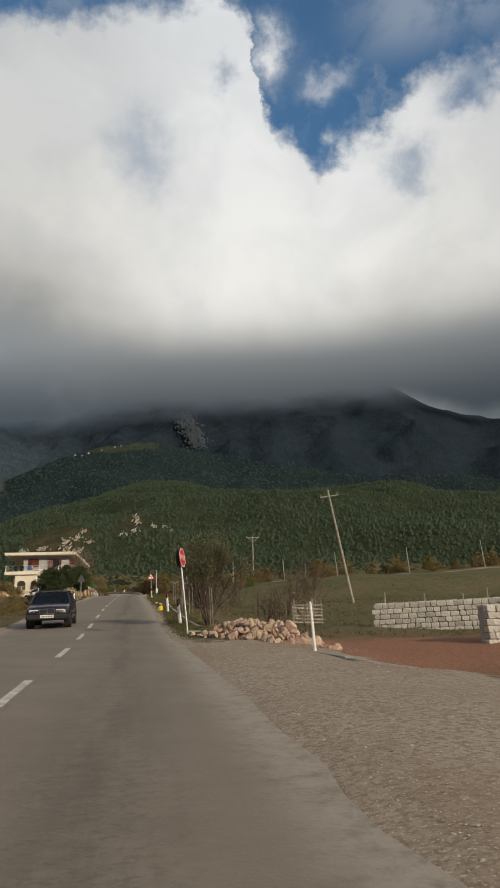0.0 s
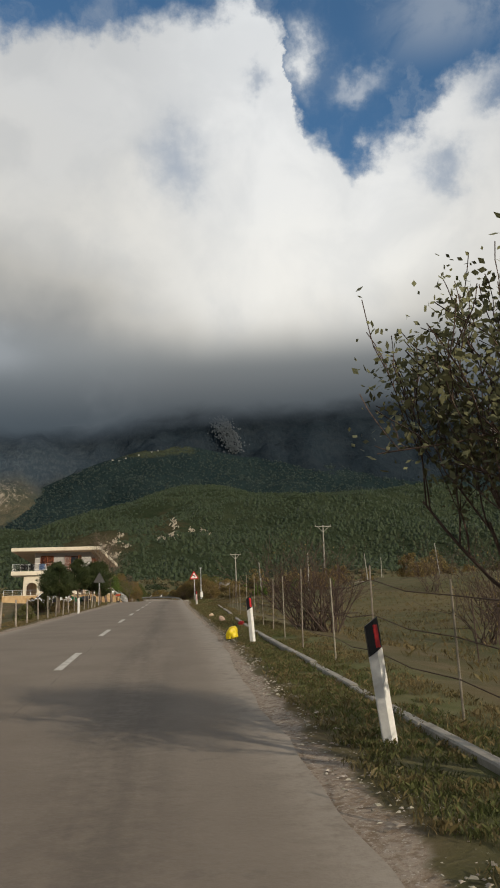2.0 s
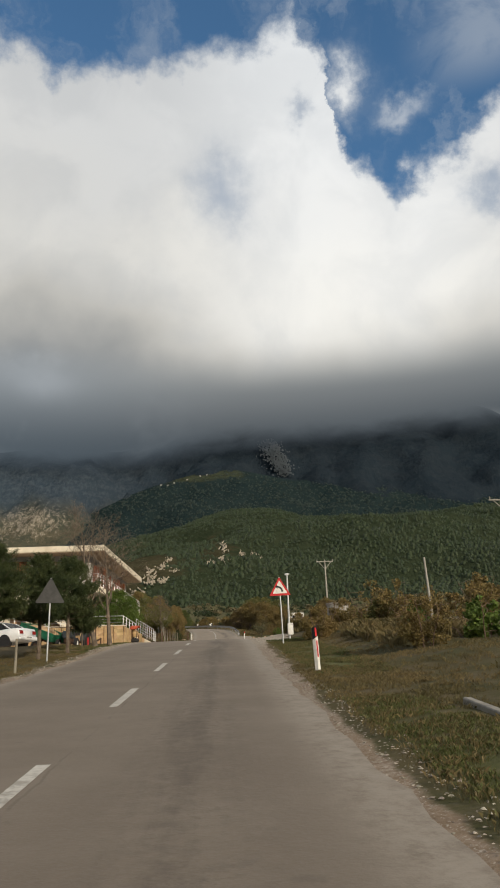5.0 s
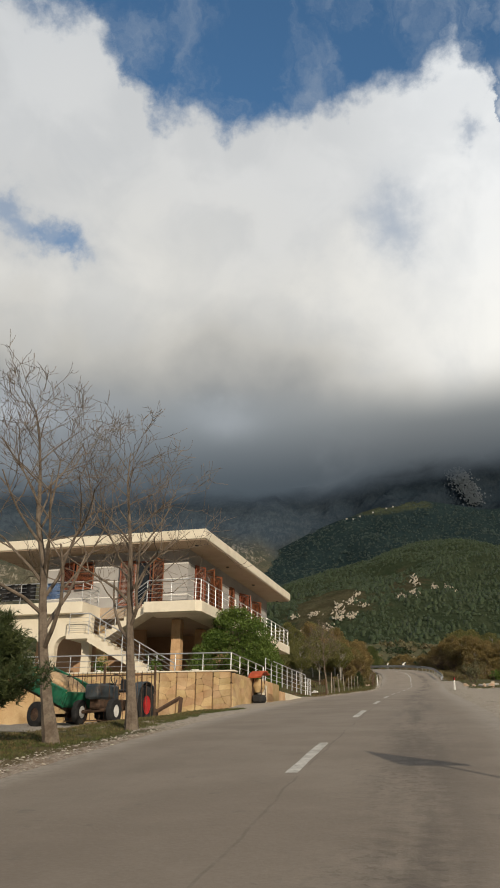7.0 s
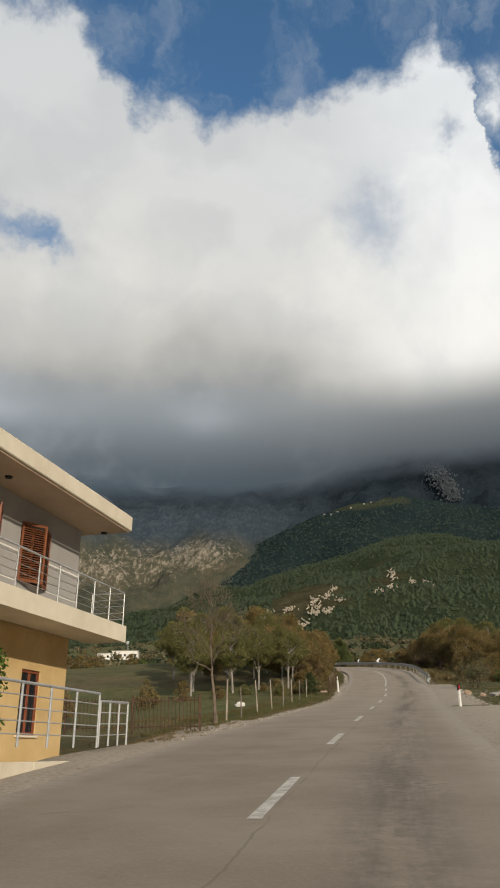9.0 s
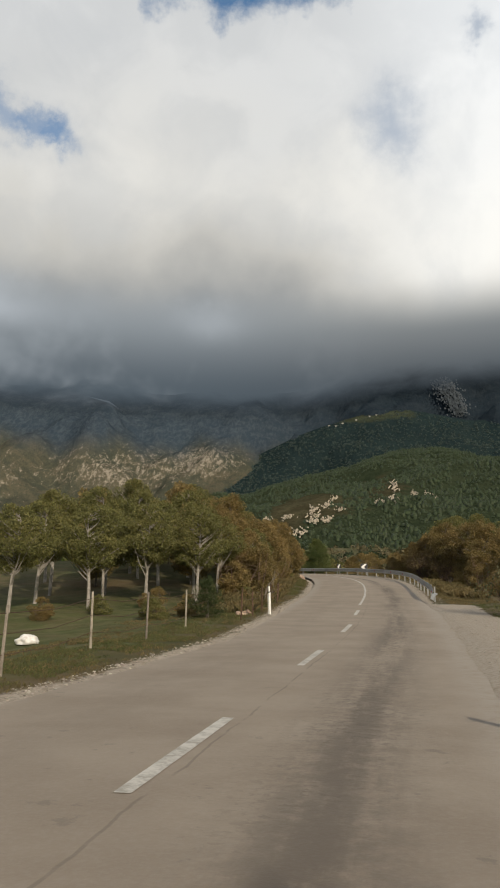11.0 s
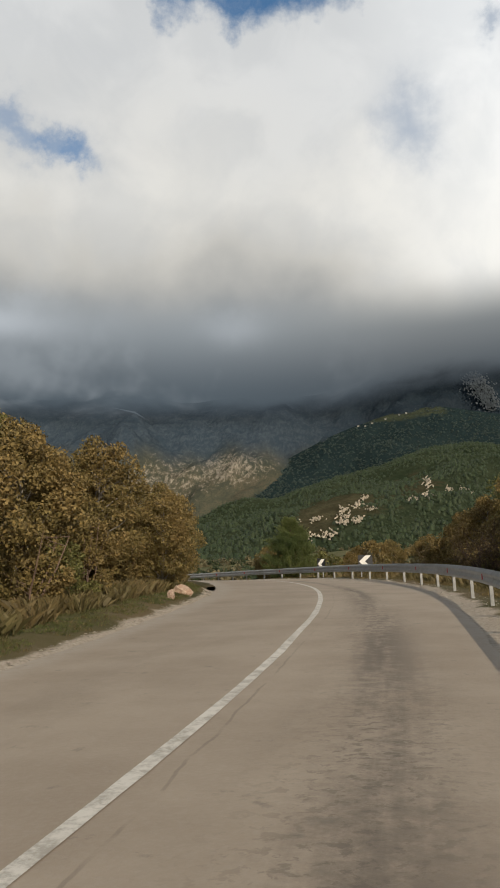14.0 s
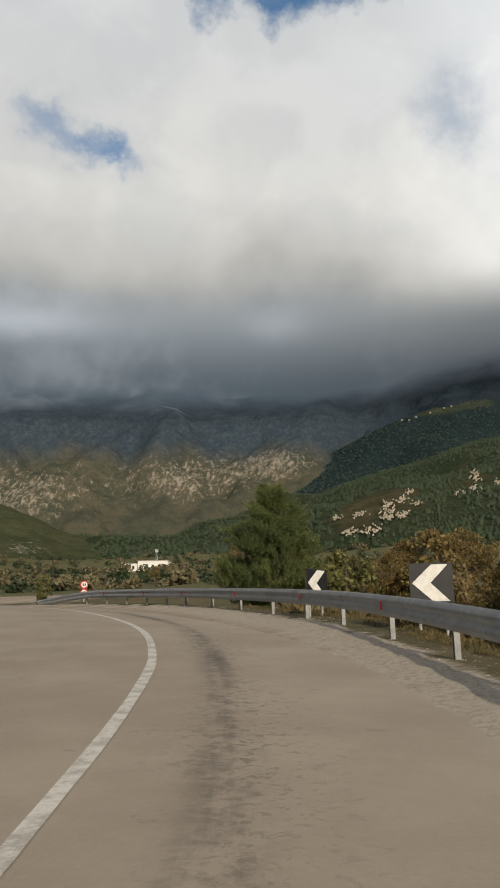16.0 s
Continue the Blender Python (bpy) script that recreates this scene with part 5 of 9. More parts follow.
    # scrub beyond the guard rail and along the far side of the bend
    for n in range(32):
        y = rng.uniform(196, 300)
        x = float(centre(min(y, 262))) + float(half_right(y)) + rng.uniform(5.5, 34) * (1 + (y - 196) / 60)
        put(scrub[int(rng.choice([0, 1, 2, 2, 0, 3]))], x, y, 0.9, 1.9)
    for n in range(30):
        y = rng.uniform(206, 300)
        x = float(centre(min(y, 262))) + rng.uniform(14, 46)
        put(far[int(rng.choice([0, 2, 3, 3]))], x, y, 0.55, 0.95)
    for n in range(34):
        y = rng.uniform(250, 400)
        x = float(centre(min(y, 285))) + rng.uniform(-70, 30)
        if abs(x - float(centre(min(y, 295)))) > 9:
            put(far[int(rng.choice([0, 1, 2, 3]))], x, y, 0.6, 1.0)
    # overgrown bank between the two warning posts
    for n in range(40):
        y = rng.uniform(97, 144)
        x = float(centre(y)) + float(half_right(y)) + rng.uniform(2.6, 15)
        kind = int(rng.choice([0, 0, 1, 2, 3]))
        put((bushes if x < 7 else scrub)[kind], x, y, 0.45, 0.95)
    for n in range(26):
        y = rng.uniform(172, 199)
        x = float(centre(y)) + float(half_right(y)) + rng.uniform(6.5, 26)
        put(scrub[int(rng.choice([0, 0, 1, 2, 2]))], x, y, 0.7, 1.5)
    for n in range(24):
        put(scrub[int(rng.choice([0, 1, 2, 2]))], rng.uniform(16, 60), rng.uniform(125, 235), 0.8, 1.7)
    # brown thicket along the far edge of the field
    for n in range(38):
        x = rng.uniform(7, 62)
        y = float(np.interp(x, (5, 12, 42, 70), (124, 119, 107, 96))) + rng.uniform(3.5, 12)
        put(scrub[int(rng.choice([0, 0, 2, 2, 1]))], x, y, 0.6, 1.3)
    # before the yard, and behind the house
    for n in range(30):
        y = rng.uniform(62, 104)
        x = float(centre(y)) - float(half_left(y)) - rng.uniform(1.9, 16)
        kind = int(rng.choice([0, 0, 1, 2]))
        put((bushes if x > -9 else scrub)[kind], x, y, 0.5, 1.0)
    for n in range(28):
        put(scrub[int(rng.choice([0, 2, 2, 1, 0]))], rng.uniform(-42, -13), rng.uniform(156, 190), 0.5, 0.9)
    for n in range(34):
        x, y = rng.uniform(-70, -24), rng.uniform(175, 260)
        kind, low = int(rng.choice([0, 2, 3, 2])), x < -0.28 * (y - 139)
        put((scrub if low else far)[kind], x, y, 0.7, 1.1)
    for k, (x, y) in zip(kinds + far, ((-18, 209), (-16, 210), (-17.5, 217), (-18, 225), (-22, 228), (-24, 234), (-26, 242), (-20, 238))):
        k.matrix_basis = pose(x, y, land1(x, y))
    for k, (x, y) in zip(bushes + scrub, ((-24, 176), (-27, 168), (-31, 172), (-22, 170), (-34, 168), (-30, 180), (-26, 182), (-36, 176))):
        k.matrix_basis = pose(x, y, land1(x, y))


def plant_far():
    """Scrub on the rising land at the foot of the hill: ragged bushes of small leaf sprays, joined."""
    rng = np.random.default_rng(15)
    spots = np.c_[rng.uniform(-420, 420, 6800), 380 + 520 * rng.uniform(0, 1, 6800) ** 1.4]
    spots = spots[np.abs(np.degrees(np.arctan2(-spots[:, 0], spots[:, 1] - 12))) < 36]
    keep = lump(spots[:, 0], spots[:, 1], 0.05, 7.0) > -0.55
    keep &= ~((spots[:, 0] > 22) & (spots[:, 1] < 420) & (spots[:, 0] < 140))
    keep &= ~((np.abs(spots[:, 0] + 150) < 16) & (spots[:, 1] < 592) & (spots[:, 1] > 545))
    spots = spots[keep]
    z = land(spots[:, 0], spots[:, 1])
    size = rng.uniform(1.1, 3.0, len(spots))
    green = lump(spots[:, 0], spots[:, 1], 0.07, 2.0) > 0.0
    for pick, mat, label in ((green, "far_wood", "green scrub at the foot of the hill"), (~green, "far_brush", "brown autumn scrub at the foot of the hill")):
        n, per = int(pick.sum()), 64
        d = rng.normal(0, 1, (n, per, 3))
        d /= np.linalg.norm(d, axis=2, keepdims=True)
        d[..., 2] = np.abs(d[..., 2]) * 1.15
        p = np.c_[spots[pick], z[pick]][:, None] + d * (size[pick] * 0.9)[:, None, None] * rng.uniform(0.5, 1.1, (n, per, 1))
        v, f = leaf_quads(rng, p.reshape(-1, 3), np.repeat(size[pick], per) * 0.20, 0.0, 0.8)
        tagged(share("brushwood", data_mesh("brushwood", v, f, M[mat])), label, "woodland", kind="stuff")


def plant_single():
    """Trees that stand by themselves."""
    t = thing("fruit_tree", at_ground(2.95, 43.5), "small pear tree with thinning grey-green autumn leaves", "tree")
    tree_parts(t, 5, 3.6, M["leaf_pear"], M["twig_dark"], 12500, 0.030, 4, 0.56, 0.36, stems=5, loose=0.10, radius=0.045, forks=(3, 4))
    t = thing("bare_bush", at_ground(4.4, 62.0), "leafless reddish shrub behind the kerb", "bush")
    shrub_parts(t, 8, 2.5, 2.2, M["leaf_brown"], 300, 0.03, 60)
    t = thing("bare_bush", at_ground(5.6, 37.6), "bare forked shrub at the edge of the ploughed plot", "bush")
    tree_parts(t, 9, 2.2, M["leaf_pear"], M["bark"], 60, 0.04, 3, 0.6, 0.35, stems=2, loose=0.1, radius=0.035)
    for n, (x, y, h) in enumerate(((9.5, 62, 2.6), (7.2, 54, 1.8), (13, 70, 3.2), (8.5, 80, 3.0), (18, 92, 3.5), (6.8, 88, 2.6))):
        t = thing("bare_bush", at_ground(x, y, n), "leafless brown bush in the field", "bush", "field bushes")
        shrub_parts(t, 100 + n, h, h * 0.8, M["leaf_brown"], 200, 0.04, 22)
    # pines along the yard
    for n, (x, y, h, w) in enumerate(((-7.3, 105.6, 3.5, 1.45), (-6.35, 108.4, 3.35, 1.35), (-6.05, 112.2, 3.5, 1.42), (-6.3, 117.1, 1.75, 0.68), (-8.6, 103.0, 3.4, 1.3), (-8.0, 99.0, 3.2, 1.3), (-9.6, 107.0, 3.2, 1.3), (-7.4, 95.5, 3.0, 1.2))):
        t = thing("pine_tree", at_ground(x, y, n * 1.3), "dark green young pine beside the road" if h > 3 else "small dark green pine by the yard", "tree", "roadside pines")
        pine_parts(t, 70 + n, h * 1.06, w, M["needles"], 0.085, 12 if h > 2.5 else 8, 4.2, 0.34)
    for n, (x, y, h, lean, low) in enumerate(((-5.95, 118.8, 6.2, (-0.9, 0.3), 0.26), (-5.70, 121.9, 6.0, (-0.35, 0.2), 0.30), (-5.5, 157.1, 3.9, (-0.25, 0.1), 0.42))):
        t = thing("bare_tree", at_ground(x, y), "leafless roadside tree with a pale trunk and many thin twigs", "tree", "bare trees")
        bare_parts(t, 33 + n, h, lean, low, 0.125 if n < 2 else 0.07)
    for n, (x, y, s) in enumerate(((-7.75, 140.6, 1.42), (-7.4, 143.6, 1.12))):
        t = thing("lemon_tree", pose(x, y, 12.9), "bright green round citrus tree in front of the terrace", "tree", "citrus trees")
        bushy_parts(t, 52 + n, 2.5 * s, 2.5 * s, M["leaf_green"], M["bark"], 30000, 0.042, 0.20, 80, 0.06, 1, 0.4)
    t = thing("cedar", at_ground(-7.4, 249.2), "green cedar with sunlit tips beside the bend", "tree")
    pine_parts(t, 81, 4.05, 2.0, M["needles_sunny"], 0.105, 16, 4.6, 0.03)
    t = thing("small_fir", at_ground(-5.6, 187.2), "small dark fir in the grass by the fence", "tree")
    pine_parts(t, 83, 1.25, 0.6, M["needles"], 0.07, 8, 1.3, 0.04)
    t = thing("young_tree", at_ground(-5.2, 197.4), "young pale-barked tree without leaves", "tree")
    tree_parts(t, 85, 2.3, M["leaf_brown"], M["bark_pale"], 40, 0.03, 2, 0.7, 0.25, loose=0.1, radius=0.036)
    t = thing("pale_bush", at_ground(5.4, 190.5), "bush with pale dry seed heads", "bush")
    shrub_parts(t, 87, 2.1, 1.6, M["leaf_pear"], 1500, 0.055, 12)


def blades(name, spots, height, mat, label, seed, per=13):
    """Tufts of grass: thin bent blades in one object."""
    rng = np.random.default_rng(seed)
    n = len(spots) * per
    p = np.repeat(spots, per, 0) + np.c_[rng.normal(0, 0.05, (n, 2)), np.zeros(n)]
    h = height * rng.uniform(0.4, 1.25, n)[:, None]
    a = rng.uniform(0, 6.283, n)
    side = np.c_[np.cos(a), np.sin(a), np.zeros(n)] * 0.0022 * (1 + height * 2.5)
    lean = np.c_[rng.normal(0, 0.35, (n, 2)), np.ones(n)]
    v = np.stack([p - side, p + side, p + side * 0.7 + lean * h * 0.6, p + lean * h + np.c_[rng.normal(0, 0.25, (n, 2)), -0.1 * np.ones(n)] * h], 1)
    f = (np.array([[0, 1, 2], [0, 2, 3]])[None] + 4 * np.arange(n)[:, None, None]).reshape(-1, 3)
    tagged(share(name, data_mesh(name, v.reshape(-1, 3), f, mat)), label, "grass", kind="stuff")


def plant_grass():
    rng = np.random.default_rng(77)

    def strip(side, y0, y1, near, far, n, lift=0.0):
        y = rng.uniform(y0, y1, n)
        o = rng.uniform(near, far, n)
        s = slant(y)
        x = centre(y) + (half_right(y) + o) * s if side > 0 else centre(y) - (half_left(y) + o) * s
        keep = (lump(x, y, 1.7, 5.0) + 0.5 * lump(x, y, 4.1, 1.0)) > -0.35
        x, y = x[keep], y[keep]
        return np.c_[x, y, land(x, y) + lift]

    green = np.concatenate([strip(1, 37, 92, 0.45, 1.7, 9000), strip(1, 97, 118, 0.7, 2.4, 3000), strip(-1, 156, 200, 0.9, 3.0, 7000), strip(-1, 205, 240, 0.6, 2.2, 5000), strip(1, 168, 198, 2.0, 5.0, 2500), strip(-1, 112, 132, 0.7, 2.4, 3500)])
    dry = np.concatenate([strip(1, 37, 100, 0.35, 2.4, 7000), strip(1, 92, 116, 0.6, 6.0, 4500), strip(1, 118, 145, 3.6, 7.0, 4500), strip(-1, 60, 112, 0.5, 5.0, 8000), strip(-1, 150, 240, 0.5, 5.0, 9000), strip(1, 198, 246, 1.05, 4.0, 11000), strip(-1, 112, 132, 0.9, 3.0, 2500)])
    tall = np.concatenate([strip(1, 205, 246, 1.8, 4.0, 1800), strip(-1, 192, 232, 1.2, 3.5, 2500), strip(1, 102, 140, 3.4, 7.0, 1200)])
    field = np.c_[rng.uniform(4.6, 40, 9000), rng.uniform(44, 95, 9000)]
    field = np.c_[field, land(field[:, 0], field[:, 1])]
    blades("grass", green, 0.052, M["grass_green"], "green roadside grass", 1)
    blades("grass", dry, 0.062, M["grass_dry"], "dry yellow-brown roadside grass", 2)
    blades("grass", tall, 0.36, M["grass_dry"], "tall dry grass and stalks", 3)
    blades("grass", field, 0.15, M["grass_dry"], "short dry grass of the field", 4, 4)


plant_far()
plant_forest()
plant_single()
plant_grass()

# ---------------------------------------------------------------- the house by the road

HOUSE = Vector((-8.92, 137.97, 0.0))
ALONG, INWARD = Vector((0.084, 0.9965, 0.0)), Vector((-0.9965, 0.084, 0.0))
FALL = 0.042
HOUSE_M = Matrix(((ALONG.x, INWARD.x, 0, HOUSE.x), (ALONG.y, INWARD.y, 0, HOUSE.y), (-FALL, 0, 1, 0.05), (0, 0, 0, 1)))

M["wall_grey"] = material("grey_plaster", (0.34, 0.325, 0.31), (0.42, 0.405, 0.385), 1.2, 0.9, 0.15, 40, stain=(0.30, 0.285, 0.265))
M["wall_ochre"] = material("ochre_plaster", (0.55, 0.38, 0.17), (0.68, 0.50, 0.25), 0.9, 0.9, 0.15, 40, stain=(0.48, 0.33, 0.16))
M["wall_tan"] = material("brown_plaster", (0.36, 0.22, 0.125), (0.46, 0.29, 0.17), 0.9, 0.9, 0.15, 40)
M["cream"] = material("cream_plaster", (0.64, 0.57, 0.44), (0.76, 0.69, 0.55), 1.0, 0.85, 0.12, 40, stain=(0.55, 0.47, 0.35))
M["soffit"] = material("eaves_plaster", (0.40, 0.31, 0.225), (0.48, 0.38, 0.28), 1.0, 0.9, 0.1, 40)
M["stripe"] = material("white_stripe", (0.70, 0.68, 0.63), (0.78, 0.76, 0.72), 2.0, 0.85, 0.05, 40)
M["shutter"] = material("red_brown_wood", (0.17, 0.052, 0.024), (0.27, 0.092, 0.042), 5.0, 0.55, 0.15, 50, vary=0.12)
M["clad_stone"] = material("sandstone_cladding", (0.37, 0.235, 0.110), (0.53, 0.385, 0.215), 2.2, 0.9, 0.5, 25, vary=0.17, stain=(0.34, 0.19, 0.085), stain_scale=1.1)
M["mortar"] = material("tan_mortar", (0.23, 0.155, 0.085), (0.34, 0.24, 0.14), 6, 0.95, 0.3, 40)
M["joint"] = material("dark_joint", (0.11, 0.07, 0.04), (0.17, 0.11, 0.065), 6, 0.95, 0.2, 40)
# near-black base colour holds the dimness of the rooms behind the windows
M["dark_inside"] = material("dim_interior", (0.030, 0.024, 0.020), (0.055, 0.044, 0.036), 3, 0.95, 0.0, 30)
M["blue_cloth"] = material("blue_cloth", (0.10, 0.17, 0.33), (0.20, 0.29, 0.46), 5, 0.9, 0.3, 40)
M["green_metal"] = material("green_trailer_paint", (0.014, 0.115, 0.058), (0.026, 0.17, 0.09), 4, 0.5, 0.1, 40, stain=(0.09, 0.10, 0.06), stain_scale=2.5)
M["tractor_paint"] = material("faded_blue_grey_paint", (0.032, 0.043, 0.050), (0.065, 0.078, 0.085), 5, 0.6, 0.1, 40, stain=(0.09, 0.06, 0.04), stain_scale=3)
M["rubber"] = material("rubber", (0.014, 0.014, 0.014), (0.032, 0.031, 0.030), 8, 0.85, 0.3, 50)
M["orange_paint"] = material("orange_red_paint", (0.33, 0.055, 0.022), (0.50, 0.11, 0.045), 5, 0.6, 0.1, 40)
M["car_white"] = material("white_car_paint", (0.66, 0.665, 0.66), (0.74, 0.745, 0.74), 2, 0.28, 0.0, 30, spec=0.55)
M["car_dark"] = material("dark_aubergine_car_paint", (0.018, 0.011, 0.017), (0.030, 0.018, 0.028), 2, 0.24, 0.0, 30, spec=0.6)
M["chrome"] = material("chrome", (0.62, 0.62, 0.62), (0.72, 0.72, 0.72), 4, 0.15, 0.0, 30, metal=1.0)
M["plastic"] = material("black_plastic", (0.016, 0.016, 0.017), (0.028, 0.028, 0.029), 6, 0.6, 0.05, 40)
M["lamp_red"] = material("red_lamp_glass", (0.22, 0.012, 0.010), (0.30, 0.02, 0.018), 6, 0.25, 0.0, 30, spec=0.6)


def glass_material(name, tint, rough=0.03):
    m = bpy.data.materials.new(name)
    m.use_nodes = True
    k = Nodes(m.node_tree)
    b = k.node("ShaderNodeBsdfPrincipled")
    k.put(b.inputs["Base Color"], (*tint, 1.0)), k.put(b.inputs["Roughness"], rough), k.put(b.inputs["Specular IOR Level"], 0.7)
    out = k.node("ShaderNodeOutputMaterial")
    k.put(out.inputs["Surface"], b.outputs[0])
    return m


M["glass"] = glass_material("dark_window_glass", (0.018, 0.021, 0.024))
M["headlamp"] = glass_material("headlamp_glass", (0.55, 0.54, 0.50), 0.08)


def slab(bm, u0, u1, v0, v1, z0, z1, bevel=0.0):
    box(bm, (u1 - u0, v1 - v0, z1 - z0), ((u0 + u1) / 2, (v0 + v1) / 2, (z0 + z1) / 2), bevel=bevel)


def one(name, mat, parent, u0, u1, v0, v1, z0, z1, bevel=0.0, label=""):
    bm = bmesh.new()
    slab(bm, u0, u1, v0, v1, z0, z1, bevel)
    return part(name, bm, mat, parent, label)


def wall_with_holes(name, mat, parent, axis, at, thick, a0, a1, z0, z1, holes):
    """A wall along u (axis 'u', at v) or along v (axis 'v', at u), with openings (a, b, low, high) right through it."""
    bm = bmesh.new()

    def block(p, q, lo, hi):
        if q - p < 1e-3 or hi - lo < 1e-3:
            return
        if axis == "u":
            slab(bm, p, q, at, at + thick, lo, hi)
        else:
            slab(bm, at, at + thick, p, q, lo, hi)

    last = a0
    for p, q, lo, hi in sorted(holes):
        block(last, p, z0, z1)
        block(p, q, z0, lo), block(p, q, hi, z1)
        last = q
    block(last, a1, z0, z1)
    return part(name, bm, mat, parent)


def shuttered(parent, axis, at, a, b, lo, hi, door=False, shut=(70, 70)):
    """A window or balcony door with a frame, glass and a pair of slatted wooden shutters, standing open."""
    width = b - a
    root = new("balcony_door" if door else "window")
    root.parent = parent
    root.matrix_basis = pose(a, at, 0) if axis == "u" else pose(at, a, 0, 0, 0, 90) @ Matrix.Diagonal((1, -1, 1, 1))
    bm = bmesh.new()
    f = 0.06
    for p, q, l, h in ((0, f, lo, hi), (width - f, width, lo, hi), (f, width - f, hi - f, hi), (f, width - f, lo, lo + f), (width / 2 - f / 2, width / 2 + f / 2, lo + f, hi - f)):
        slab(bm, p, q, 0.05, 0.12, l, h)
    part("window_frame", bm, M["shutter"], root)
    one("pane", M["glass"], root, f, width / 2 - f / 2, 0.08, 0.09, lo + f, hi - f)
    one("pane", M["glass"], root, width / 2 + f / 2, width - f, 0.08, 0.09, lo + f, hi - f)
    for side in (0, 1):
        bm = bmesh.new()
        w = width / 2
        sgn = 1 if side == 0 else -1
        slab(bm, 0, 0.05, -0.02, 0.02, lo, hi), slab(bm, w - 0.05, w, -0.02, 0.02, lo, hi)
        slab(bm, 0.05, w - 0.05, -0.02, 0.02, hi - 0.07, hi), slab(bm, 0.05, w - 0.05, -0.02, 0.02, lo, lo + 0.07)
        z = lo + 0.10
        while z < hi - 0.10:
            box(bm, (w - 0.10, 0.035, 0.012), (w / 2, 0, z), Matrix.Rotation(0.6, 4, "X"))
            z += 0.055
        s = part("shutter", bm, M["shutter"], root)
        angle = radians(shut[side])
        s.matrix_basis = Matrix.Translation((0 if side == 0 else width, -0.025, 0)) @ Matrix.Rotation(-angle if side == 0 else angle, 4, "Z") @ Matrix.Diagonal((sgn, 1, 1, 1))


def railing(parent, points, height, gap=0.95, bars=4, mat="steel", name="railing", post=0.022, bar=0.010):
    """A metal railing through the points (u, v, z of its foot): posts, handrail and thin bars."""
    root = new(name)
    root.parent = parent
    bm_posts = []
    for a, b in zip(points, points[1:]):
        a, b = Vector(a), Vector(b)
        n = max(1, round((b - a).length / gap))
        for i in range(n + (1 if b == Vector(points[-1]) else 0)):
            p = a.lerp(b, i / n)
            bm = bmesh.new()
            rod(bm, (0, 0, 0), (0, 0, height), post, n=8)
            part("post", bm, M[mat], root).location = p
        bm = bmesh.new()
        up = Vector((0, 0, 1))
        rod(bm, a + up * height, b + up * height, post * 1.1, n=8)
        part("handrail", bm, M[mat], root)
        for k in range(bars):
            bm = bmesh.new()
            h = height * (k + 1) / (bars + 1.0)
            rod(bm, a + up * h, b + up * h, bar, n=6)
            part("bar", bm, M[mat], root)
    return root


